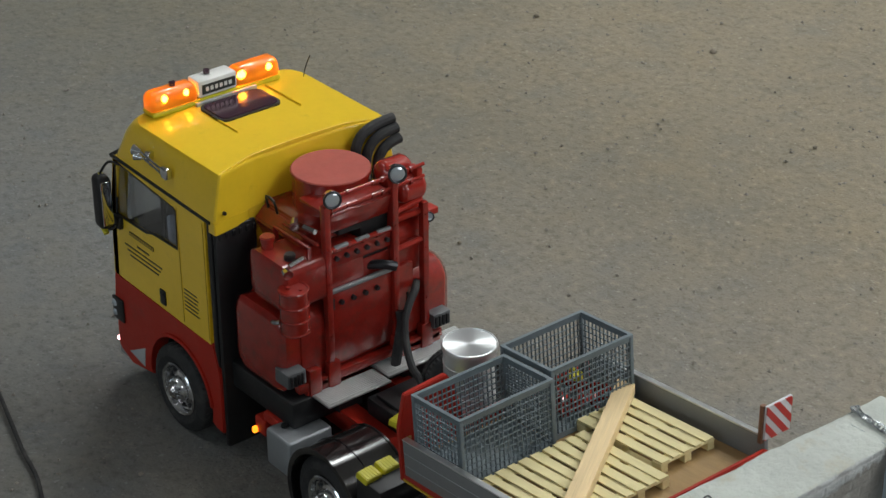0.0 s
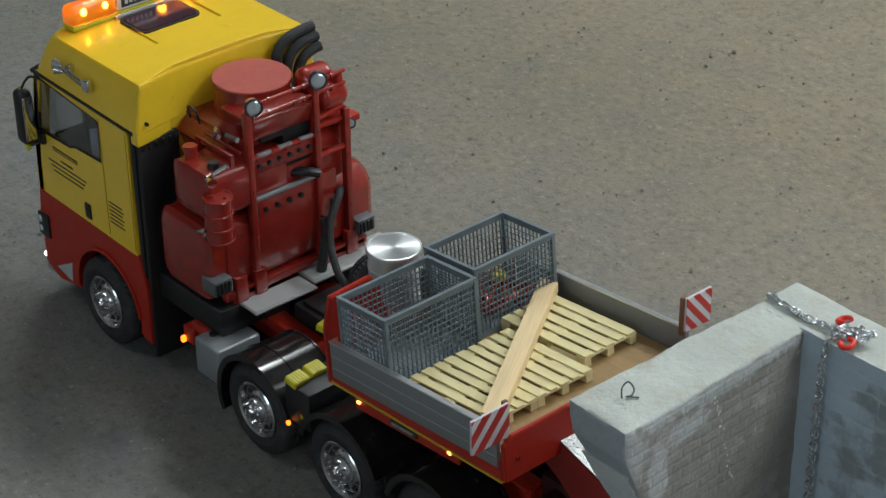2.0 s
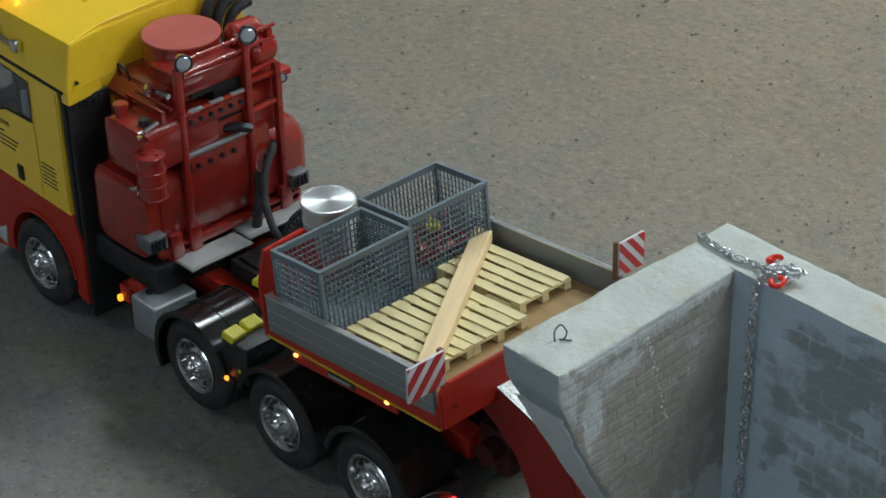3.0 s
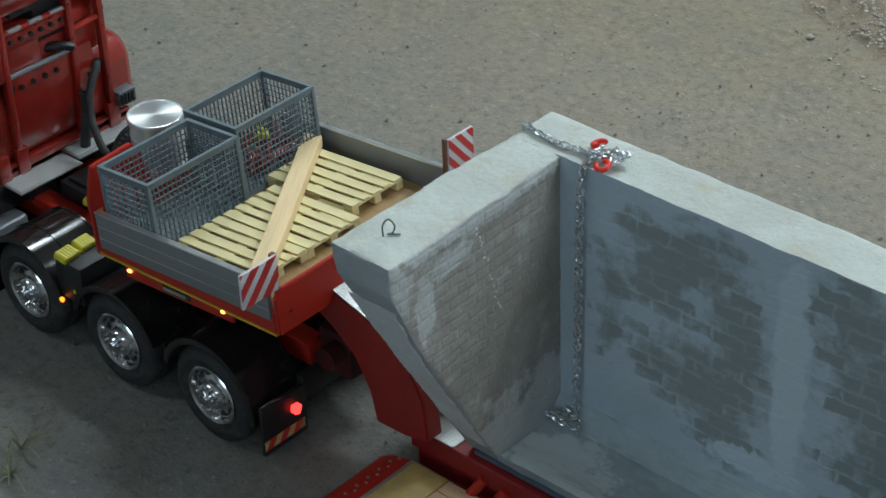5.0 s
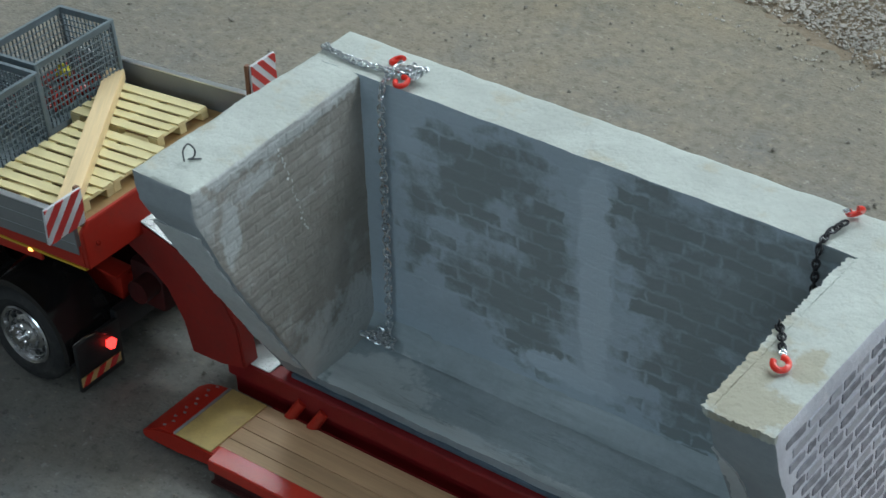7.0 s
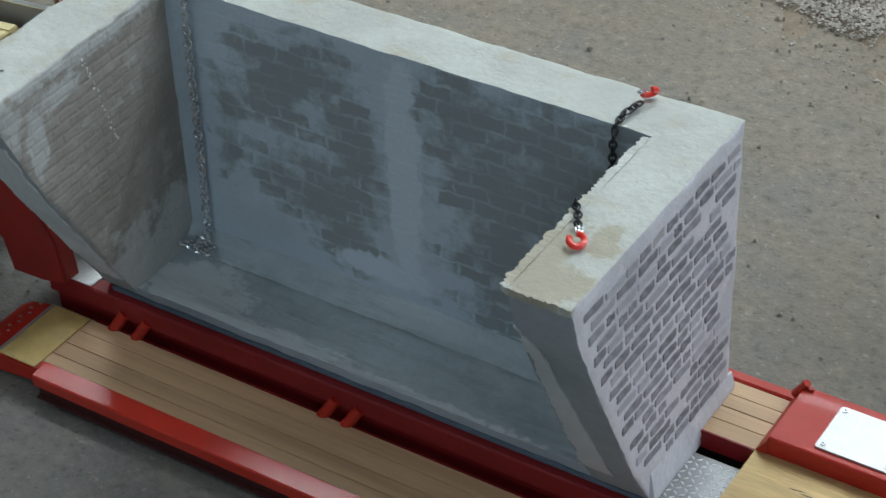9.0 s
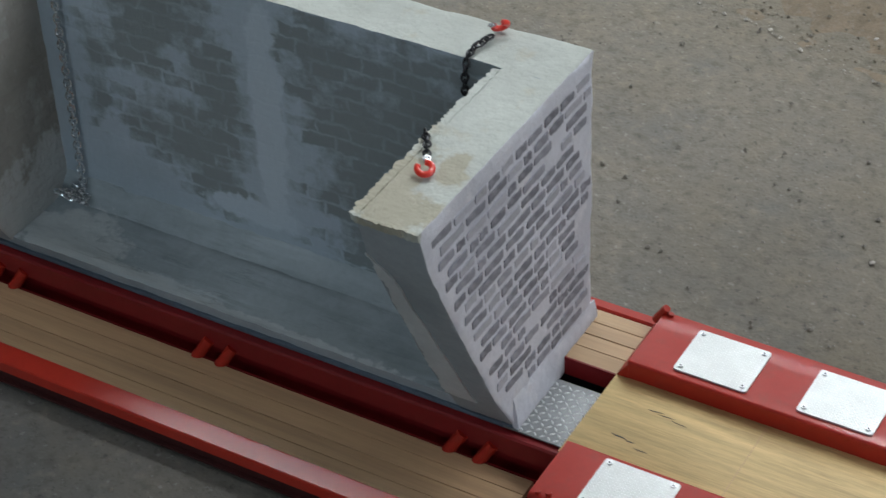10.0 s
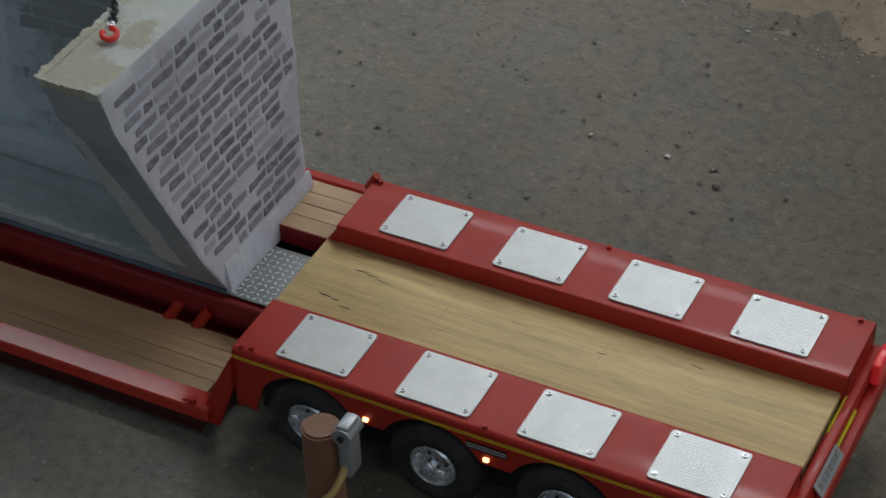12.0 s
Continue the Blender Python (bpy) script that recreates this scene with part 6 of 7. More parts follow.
# rear bogie section
RX0, RX1, RZ = 0.3925, 0.7575, 0.0790
RAX = (0.447, 0.536, 0.625, 0.714)
for y0, y1 in ((-0.1055, -0.0500), (0.0335, 0.0925)):
    rf = 0.0034 if y0 < 0 else 0.0020
    part("rear_fender", merge(prism([(y0, RZ - 0.006)] + [(y0 + rf - rf * math.cos(radians(a)), RZ - rf + rf * math.sin(radians(a))) for a in range(0, 91, 15)] + [(y1 - rf + rf * math.sin(radians(a)), RZ - rf + rf * math.cos(radians(a))) for a in range(0, 91, 15)] + [(y1, RZ - 0.006)], "x", RX0, RX1), box(RX0, RX1, (y1 if y0 < 0 else y0) - 0.0035 * (y0 < 0), (y1 if y0 < 0 else y0) + 0.0035 * (y0 > 0), 0.055, RZ - 0.006), box(RX0, RX0 + 0.003, y0 + 0.001, y1, 0.028, RZ - 0.004), box(RX1 - 0.003, RX1, y0 + 0.001, y1, 0.045, RZ - 0.004)), M_RED, trailer, "red deck over the rear wheels", smooth=32)
side = [(RX0, RZ - 0.0055), (RX0, 0.034), (RX0 + 0.014, 0.029)]
for ax in RAX:
    side += arc(ax, 0.033, 0.0385, 152, 28, 12)
side += [(RX1, 0.034), (RX1, RZ - 0.0055)]
for y0 in (-0.1057, 0.0899):
    part("side_skirt", prism(side, "y", y0, y0 + 0.0028), M_RED, trailer, "red skirt with wheel cut-outs")
part("rear_pinstripe", box(RX0, RX1, -0.1063, -0.1055, 0.0716, 0.0738), M_STRIPE, trailer, "ochre pinstripe")
for ax in RAX:
    wheel(trailer, pose(ax, -0.1062, 0.033, 0, 33 * ax * 100, 0), 0.033, 0.026, TRIM, chrome=False)
    wheel(trailer, pose(ax, 0.0890, 0.033, 0, 41 * ax * 100, 180), 0.033, 0.026, TRIM, chrome=False)
parts("wheel_well", each(box(RX0 + 0.004, RX1 - 0.004, -0.082, -0.078, 0.01, 0.07), box(RX0 + 0.004, RX1 - 0.004, 0.06, 0.064, 0.01, 0.07), box(RX0, RX1, -0.05, 0.03, 0.03, 0.055)), M_BLACK, trailer)
DZ = 0.0650  # top of the centre deck
part("plywood_deck", box(0.3845, 0.7545, -0.0500, 0.0345, 0.0555, DZ, 0.0006), M_PLY, trailer, "worn plywood centre deck")
rm = random.Random(8)
for x, y, l in ((0.418, 0.012, 0.012), (0.426, 0.0105, 0.012), (0.436, 0.008, 0.012), (0.407, -0.020, 0.012), (0.418, -0.0215, 0.007), (0.426, -0.026, 0.010), (0.60, 0.004, 0.008), (0.66, 0.018, 0.010)):
    w_ = rm.uniform(0.0004, 0.0009)
    part("deck_mark", moved(prism([(-l / 2, 0), (-l * 0.2, -w_), (l * 0.15, -w_ * 0.5), (l / 2, 0), (l * 0.2, w_ * 0.7), (-l * 0.1, w_ * 0.4)], "z", DZ + 0.00005, DZ + 0.0002), pose(x + l / 2, y, 0, 0, 0, rm.uniform(-9, 5))), M_INK, trailer, "dark scuff in the plywood")
for x in (0.4928, 0.6039):
    part("deck_joint", box(x, x + 0.0005, -0.0495, 0.0330, DZ - 0.0003, DZ + 0.00012), M_PLANK, trailer)


def deck_plate(x, y):
    p = tread_strip("deck_plate", (x, y, RZ + 0.0016), (1, 0, 0), (0, 1, 0), 0, 0, 0.0515, 0.0440, trailer, "square bright chequer plate", thick=0.0014, lug=0.00080, pitch=0.0023, base=M_TREADBASE, rise=0.32)
    for bx_, by_ in ((0.004, 0.004), (0.0475, 0.004), (0.004, 0.040), (0.0475, 0.040)):
        part("plate_bolt", rod((x + bx_, y + by_, RZ + 0.0015), (x + bx_, y + by_, RZ + 0.0027), 0.0017, 8), M_SCREW, p)
        part("screw_socket", rod((x + bx_, y + by_, RZ + 0.0025), (x + bx_, y + by_, RZ + 0.0029), 0.0008, 6), M_BLACK, p)


for px in (0.4220, 0.5080, 0.5920, 0.6770):
    deck_plate(px, 0.0397)
    deck_plate(px, -0.0998)
parts("rivet", each(*[rod((x, y, RZ - 0.001), (x, y, RZ + 0.0022), 0.0018, 8) for x in (0.398, 0.572, 0.748) for y in (-0.1022, 0.0888)], rod((0.405, -0.101, RZ - 0.001), (0.405, -0.101, RZ + 0.003), 0.002, 8), rod((0.386, 0.0905, 0.070), (0.394, 0.0905, 0.083), 0.003, 8)), M_RED, trailer)
parts("side_gusset", each(prism([(0.362, 0.008), (0.378, 0.007), (0.3935, 0.050), (0.3935, 0.074), (0.3860, 0.060), (0.3700, 0.026)], "y", -0.1100, -0.1050, 0.0006), prism([(0.352, 0.006), (0.394, 0.006), (0.394, 0.066), (0.384, 0.060), (0.372, 0.026)], "y", 0.0925, 0.0965, 0.0006)), M_RED, trailer, "red gusset before the bogie")
parts("gusset_bolt", each(rod((0.362, -0.1135, 0.026), (0.362, -0.1135, 0.030), 0.003, 8), rod((0.356, -0.1135, 0.026), (0.356, -0.1135, 0.028), 0.002, 8)), M_RED, trailer)
parts("skirt_lamp", each(*[box(x, x + 0.0040, -0.1078, -0.1055, 0.0548, 0.0578, 0.0008) for x in (0.4880, 0.5725)]), M_WARMWHITE, trailer, "lit amber side marker")
part("skirt_plate", box(0.5610, 0.5885, -0.1069, -0.1053, 0.0622, 0.0675), M_DARKSTEEL, trailer, "dark name plate")
part("skirt_print", merge(box(0.5615, 0.5880, -0.1073, -0.1067, 0.0640, 0.0650), box(0.5615, 0.5880, -0.1073, -0.1067, 0.0662, 0.0672)), M_PRINTGREY, trailer)
parts("rear_bumper", each(box(0.7575, 0.7640, -0.1045, 0.0905, 0.028, 0.062, 0.0015), box(0.7640, 0.7720, -0.105, 0.0865, 0.036, 0.050, 0.002)), M_RED, trailer, "red rear cross beam")
part("rear_flap", prism([(0.7560, 0.0600), (0.7640, 0.0500), (0.7655, 0.0515), (0.7575, 0.0625)], "y", 0.0, 0.036), M_YELLOWPLASTIC, trailer, "yellow marked rear lip")
part("rear_flap", prism([(0.7560, 0.0600), (0.7640, 0.0500), (0.7655, 0.0515), (0.7575, 0.0625)], "y", -0.075, -0.0005), M_RED, trailer, "red rear lip")
plate_ = part("rear_plate", moved(box(-0.0006, 0.0006, -0.045, -0.004, -0.005, 0.005), pose(0.7668, 0, 0.0545, 0, -38, 0)), M_PRINTGREY, trailer, "pale rear plate")
parts("print_bar", [moved(box(0.0004, 0.0010, -0.041 + 0.006 * q, -0.037 + 0.006 * q, -0.0022, 0.0022), pose(0.7668, 0, 0.0545, 0, -38, 0)) for q in range(6)], M_BOARD, plate_)
for y0, y1, mm in ((0.064, 0.0885, M_TAILFAR), (-0.107, -0.075, M_TAIL)):
    part("rear_lamp", box(0.7640, 0.7705, y0, y1, 0.050, 0.068, 0.0025), mm, trailer, "red rear lamp cluster")
part("rear_indicator", box(0.7635, 0.7725, -0.1085, -0.098, 0.062, 0.074, 0.002), M_AMBER, trailer, "lit orange indicator")


# ---- warning boards on the platform ----
def warning_board(x, y0, y1, z0, z1, mirror, lean):
    b = thing("warning_board", pose(x, (y0 + y1) / 2, z0, 0, 0, lean), "red and white striped wooden warning board fixed to the platform", "warning sign", "warning boards")
    h, w = z1 - z0, (y1 - y0) / 2
    part("panel", box(-0.0012, 0.0012, -w, w, 0, h, 0.0003), M_SIGNWHITE, b, local=True)
    part("post", box(-0.0050, -0.0014, (w - 0.0005) * mirror - 0.002, (w - 0.0005) * mirror + 0.002, -0.004, h, 0.0004), M_WOODBROWN, b, "brown wooden batten", local=True)
    step = 2 * w / 2.2
    for k in range(-2, 4):
        poly = []
        for yy, zz in ((k * step, 0), (k * step + step * 0.52, 0), (k * step + step * 0.52 + h * 0.85, h), (k * step + h * 0.85, h)):
            poly.append((yy - 0.9 * w, zz))
        # clip to the panel
        out = poly
        for lim, sgn in ((-w, 1), (w, -1)):
            res = []
            for i, p in enumerate(out):
                q = out[i - 1]
                pin, qin = (p[0] - lim) * sgn >= 0, (q[0] - lim) * sgn >= 0
                if pin != qin:
                    t = (lim - q[0]) / (p[0] - q[0])
                    res.append((lim, q[1] + (p[1] - q[1]) * t))
                if pin:
                    res.append(p)
            out = res
        clean = [p for i, p in enumerate(out) if abs(p[0] - out[i - 1][0]) + abs(p[1] - out[i - 1][1]) > 1e-5]
        if len(clean) > 2:
            part("stripe", prism([(p[0] * mirror, p[1]) for p in clean], "x", 0.0008, 0.0016), M_SIGNRED, b, local=True)
    return b


warning_board(-0.2275, -0.1310, -0.0955, 0.1745, 0.2035, 1, 0)
warning_board(-0.2335, 0.0930, 0.1205, 0.1770, 0.2068, -1, 0)


# ---- concrete load ----
def lattice(f, nu, nv, nw, amp, freq, sides, soft=0.0, joined=-1):
    """A rough cast block: the skin of a warped grid box; sides gives each face's material number, soft wears its edges round, joined names the side (0 or nv) that meets another block and stays sharp."""
    bm = bmesh.new()
    vs = {}

    def vert(i, j, k):
        if (i, j, k) not in vs:
            p = Vector(f(i / nu, j / nv, k / nw))
            if soft:
                ends = [0 if a in (0, m) else None for a, m in ((i, nu), (j, nv), (k, nw))]
                if j == joined:
                    ends[1] = None
                if ends.count(0) > 1:
                    worn = soft * (1 + 0.7 * noise.noise(p * 40))
                    for axis, e in enumerate(ends):
                        if e == 0:
                            p[axis] += worn if (i, j, k)[axis] == 0 else -worn
            n = noise.noise_vector(p * freq) * amp + noise.noise_vector(p * freq * 3.1) * amp * 0.5
            vs[(i, j, k)] = bm.verts.new(p + n)
        return vs[(i, j, k)]

    def face(a, b, c, d, s):
        fc = bm.faces.new((vert(*a), vert(*b), vert(*c), vert(*d)))
        fc.material_index = sides[s]

    for i in range(nu):
        for j in range(nv):
            face((i, j, 0), (i, j + 1, 0), (i + 1, j + 1, 0), (i + 1, j, 0), 4)
            face((i, j, nw), (i + 1, j, nw), (i + 1, j + 1, nw), (i, j + 1, nw), 5)
    for i in range(nu):
        for k in range(nw):
            face((i, 0, k), (i + 1, 0, k), (i + 1, 0, k + 1), (i, 0, k + 1), 2)
            face((i, nv, k), (i, nv, k + 1), (i + 1, nv, k + 1), (i + 1, nv, k), 3)
    for j in range(nv):
        for k in range(nw):
            face((0, j, k), (0, j, k + 1), (0, j + 1, k + 1), (0, j + 1, k), 0)
            face((nu, j, k), (nu, j + 1, k), (nu, j + 1, k + 1), (nu, j, k + 1), 1)
    bmesh.ops.recalc_face_normals(bm, faces=bm.faces[:])
    return bm


CON = (M_CON, M_CONIN, M_CONEND, M_CONWHITE, M_CONEDGE, M_CONFLOOR, M_CONSKIM)
CX0, CX1, CI0, CI1, CYB, CYI, CZ0, CZ1 = -0.1200, 0.3430, -0.0772, 0.3000, 0.0797, 0.0345, 0.0515, 0.2815


def con_part(name, bm, label):
    ob = part(name, bm, CON[0], load, label, smooth=50)
    for mm in CON[1:]:
        ob.data.materials.append(mm)
    return ob


def lerp_line(line, z):
    for (y0, z0), (y1, z1) in zip(line, line[1:]):
        if z0 >= z >= z1:
            return y0 + (y1 - y0) * (z0 - z) / (z0 - z1)
    return line[-1][0]


LEFT_EDGE = [(-0.1400, 0.2815), (-0.1402, 0.2592), (-0.1353, 0.2485), (-0.1197, 0.2116), (-0.1019, 0.1752), (-0.0828, 0.1416), (-0.0650, 0.1095), (-0.0430, 0.0725), (-0.0300, 0.0515)]
LEFT_FOOT = [(0.0, 0.2815), (0.0020, 0.1200), (-0.0012, 0.0764), (-0.0130, 0.0515)]
LEFT_OUT = [(-0.0038, 0.2815), (-0.0012, 0.2670), (0.0035, 0.2480), (0.0095, 0.2200), (0.0155, 0.1950), (0.0175, 0.1460), (0.0195, 0.0994), (0.0275, 0.0720), (0.0305, 0.0515)]
RIGHT_EDGE = [(-0.1360, 0.2815), (-0.1270, 0.2480), (-0.1050, 0.1970), (-0.0545, 0.0900), (-0.0315, 0.0515)]

load = thing("concrete_bunker_shell", pose(0.113, 0.02, CZ0), "open grey concrete bunker shell with brick imprint on the trailer", "concrete element")
con_part("back_wall", lattice(lambda u, v, w: (CX0 + (CX1 - CX0) * u, CYI + (CYB - CYI) * v, CZ0 + (CZ1 - CZ0) * w), 110, 12, 56, 0.0006, 60, {0: 4, 1: 3, 2: 1, 3: 0, 4: 0, 5: 0}, soft=0.0011, joined=0), "damp blue-grey back wall with dark patches")


def end_map(x0, x1, edge, front=0.0, back=0.0, taper=None, foot=None):
    def f(u, v, w):
        z = CZ0 + (CZ1 - CZ0) * w
        y0 = lerp_line(edge, z)
        y = y0 + (CYI + 0.002 - y0) * v
        k = min(1.0, max(0.0, (CYI - y) / 0.16))
        xo = x0 + (lerp_line(taper, z) * k if taper else 0.0)
        xi = x1 + back + (front - back) * k + (lerp_line(foot, z) * k if foot else 0.0)
        return (xo + (xi - xo) * u, y, z)
    return f


con_part("end_wall", lattice(end_map(CX0, CI0, LEFT_EDGE, 0.0060, 0.0020, LEFT_OUT, LEFT_FOOT), 12, 48, 64, 0.0007, 80, {0: 0, 1: 2, 2: 4, 3: 0, 4: 0, 5: 0}, soft=0.0010, joined=48), "buff end wall with brick imprint")
right_wall = con_part("end_wall", lattice(end_map(CI1, CX1, RIGHT_EDGE), 12, 40, 56, 0.0004, 95, {0: 1, 1: 3, 2: 4, 3: 0, 4: 0, 5: 0}, soft=0.0008, joined=40), "white slurried end wall with grey bricks")
con_part("floor_slab", lattice(lambda u, v, w: (CI0 - 0.018 + (CI1 - CI0 + 0.018) * u, -0.0315 + (CYI + 0.0315) * v, CZ0 + w * (0.0085 + 0.010 * max(0.0, v - 0.35) ** 1.5)), 90, 16, 3, 0.0009, 60, {0: 5, 1: 5, 2: 4, 3: 5, 4: 5, 5: 5}), "smooth blue-grey floor")
con_part("corner_fillet", lattice(lambda u, v, w: (CI0 - 0.004 + (CI1 - CI0 + 0.004) * u, CYI - 0.014 * (1 - w) ** 1.6 + 0.001 * v, 0.060 + 0.004 + 0.016 * w), 80, 2, 6, 0.0009, 50, {0: 5, 1: 5, 2: 5, 3: 5, 4: 5, 5: 5}), "mortar fillet at the foot of the wall")
con_part("plinth", lattice(lambda u, v, w: (CX1 - 0.001 + 0.0042 * u * (1 - 0.7 * w ** 3), -0.033 + (CYB + 0.0025 + 0.033) * v, CZ0 + 0.026 * w), 2, 40, 5, 0.0006, 90, {0: 3, 1: 3, 2: 3, 3: 3, 4: 3, 5: 3}), "smooth white plinth")


def ragged(v, f):
    return 0.5 + 0.5 * noise.noise((v * f, 3.7, 1.2)) + 0.35 * noise.noise((v * f * 3.3, 1.7, 8.2)) + 0.2 * noise.noise((v * f * 9.1, 5.7, 2.2))


con_part("mortar_lip", lattice(lambda u, v, w: (CI1 + 0.002 - (0.0030 + 0.0042 * ragged(v, 27)) * (1 - u) * (0.55 + 0.45 * w), -0.135 + 0.166 * v, CZ1 - 0.005 + 0.0053 * w), 4, 150, 3, 0.0007, 420, {0: 0, 1: 0, 2: 0, 3: 0, 4: 0, 5: 0}), "ragged mortar lip on the wall's top")
con_part("mortar_lip", lattice(lambda u, v, w: (CI1 + (CX1 - CI1) * u, -0.1335 - (0.001 + 0.0042 * ragged(u + 3, 7)) * (1 - v) * (0.5 + 0.5 * w), CZ1 - 0.006 + 0.0064 * w), 50, 4, 3, 0.0007, 420, {0: 0, 1: 0, 2: 0, 3: 0, 4: 0, 5: 0}), "ragged mortar lip on the wall's top")
SKIM_TO = [(0.0010, 0.2500), (0.0140, 0.2310), (0.0205, 0.1640), (0.0265, 0.0830), (0.0265, 0.0600)]
con_part("edge_skim", lattice(lambda u, v, w: (CI1 + (1 - u) * min(0.0012 + 0.0050 * ragged(w, 11), lerp_line(SKIM_TO, 0.081 + 0.168 * w) - 0.0005) + u * (lerp_line(SKIM_TO, 0.081 + 0.168 * w) - 0.0015 * ragged(w + 5, 6)), lerp_line(RIGHT_EDGE, 0.081 + 0.168 * w) - 0.0014 + 0.002 * v, 0.081 + 0.168 * w), 5, 2, 90, 0.0006, 300, {0: 6, 1: 6, 2: 6, 3: 6, 4: 6, 5: 6}), "pale mortar skim on the edge")
con_part("edge_skim", lattice(lambda u, v, w: (CX0 + lerp_line(LEFT_OUT, 0.078 + 0.164 * w) - 0.0006 + (CI0 + 0.0045 - 0.004 * ragged(w + 2, 11) + 0.5 * lerp_line(LEFT_FOOT, 0.078 + 0.164 * w) - CX0 - lerp_line(LEFT_OUT, 0.078 + 0.164 * w)) * u, lerp_line(LEFT_EDGE, 0.078 + 0.164 * w) - 0.0013 + 0.002 * v, 0.078 + 0.164 * w), 6, 2, 90, 0.0007, 300, {0: 6, 1: 6, 2: 6, 3: 6, 4: 6, 5: 6}), "pale mortar skim on the edge")


def splashes():
    """A run of small white mortar drips down the inside of the buff wall."""
    rnd = random.Random(8)
    bm = bmesh.new()
    for k in range(30):
        t_ = k / 29
        y, z = -0.0575 + 0.0245 * t_ ** 0.8 + rnd.gauss(0, 0.0009), 0.271 - 0.080 * t_ + rnd.gauss(0, 0.0012)
        r = rnd.uniform(0.0005, 0.0013)
        bmesh.ops.create_icosphere(bm, subdivisions=1, radius=1, matrix=pose(CI0 + 0.0021 + 0.0040 * (CYI - y) / 0.16, y, z) @ Matrix.Diagonal((0.0007, r, r * rnd.uniform(1.0, 2.2), 1)))
    return bm


part("mortar_splash", splashes(), M_SPLASH, load, "white mortar drips on the buff wall")
# dark strip drawn in for the shadow line between floor and beam
part("steel_liner", box(CX0 + 0.02, CX1, -0.0338, -0.0300, 0.0503, 0.0535, 0.0005), M_SHADOWLINE, load, "thin blue-grey strip standing for the shadow line under the floor")


# ---- chains, hooks and eye on the load ----
def hook(m, parent):
    m = m @ Matrix.Scale(0.54, 4)
    h = part("hook", moved(tube([(0.0085 * math.cos(radians(a)) * (1.0 if a > -60 else 0.92), 0.0085 * math.sin(radians(a)), 0) for a in range(95, -200, -24)], 0.0036, 10, smooth=3), m), M_REDBRIGHT, parent, "bright red lifting hook")
    part("hook_shackle", moved(merge(tube([(0.0036 * math.cos(radians(a)), 0.0125 + 0.0036 * math.sin(radians(a)), 0.001) for a in range(0, 360, 40)], 0.0012, 6, closed=True, smooth=2), box(-0.0026, 0.0026, 0.0075, 0.0125, -0.0018, 0.0026, 0.0008)), m), M_STEEL, h)


ch = thing("lifting_chain", pose(-0.066, 0.045, CZ1), "zinc lifting chain with red hooks lying over the concrete corner", "chain", "lifting chains")
part("chain", chain_links([(-0.1155, 0.048, CZ1 + 0.0022), (-0.098, 0.044, CZ1 + 0.003), (-0.080, 0.043, CZ1 + 0.003), (-0.062, 0.046, CZ1 + 0.003), (-0.054, 0.040, CZ1 + 0.003), (-0.0535, 0.0325, CZ1 + 0.0015), (-0.0535, 0.0295, 0.270), (-0.0545, 0.0290, 0.16), (-0.0555, 0.0280, 0.078)], 0.0066, 0.00088), M_CHAIN, ch, "hanging zinc chain")
part("chain", chain_links([(-0.1155, 0.048, CZ1 + 0.0022), (-0.1180, 0.049, CZ1 - 0.004), (-0.1185, 0.050, CZ1 - 0.03)], 0.0066, 0.00088), M_CHAIN, ch)
rc = random.Random(4)
for c, r, n, zz in (((-0.046, 0.049), 0.014, 26, CZ1 + 0.003), ((-0.058, 0.020), 0.013, 30, 0.068)):
    pts = [(c[0] + rc.uniform(-r, r), c[1] + rc.uniform(-r, r) * 0.55, zz + rc.uniform(0, 0.006)) for _ in range(n // 2)]
    part("heaped_chain", chain_links(pts, 0.0066, 0.00088), M_CHAIN, ch, "heaped zinc chain")
hook(pose(-0.060, 0.058, CZ1 + 0.0045, 15, 10, -123), ch)
hook(pose(-0.041, 0.037, CZ1 + 0.0045, 10, -8, 22), ch)

ch2 = thing("lifting_chain", pose(0.30, 0.04, CZ1), "black lifting chain with red hooks slung across the concrete corner", "chain", "lifting chains")
part("chain", chain_links([(0.281, 0.056, CZ1 + 0.004), (0.2775, 0.0431, CZ1 + 0.003), (0.278, 0.0325, CZ1 + 0.001), (0.2785, 0.0285, 0.272), (0.2790, 0.0270, 0.245), (0.282, 0.010, 0.222), (0.288, -0.020, 0.225), (0.2930, -0.042, 0.262), (0.2968, -0.050, CZ1 + 0.002), (0.304, -0.060, CZ1 + 0.003), (0.311, -0.072, CZ1 + 0.003)], 0.0056, 0.00085), M_DARKSTEEL, ch2, "black steel chain")
hook(pose(0.2825, 0.0680, CZ1 + 0.0065, 25, 50, 169), ch2)
hook(pose(0.3165, -0.0840, CZ1 + 0.0045, 16, 8, 22), ch2)
eye = solid("lifting_eye", tube([(-0.1005, -0.1135, CZ1 - 0.002), (-0.1015, -0.1132, CZ1 + 0.007), (-0.0982, -0.1110, CZ1 + 0.0128), (-0.0948, -0.1090, CZ1 + 0.0085), (-0.0958, -0.1098, CZ1 + 0.0030), (-0.0988, -0.1115, CZ1 + 0.0014), (-0.0960, -0.1090, CZ1 + 0.0012), (-0.0925, -0.1062, CZ1 + 0.0012)], 0.00062, 8), M_LAMPGREY, "dark bent-wire lifting eye set in the concrete", "lifting eye")


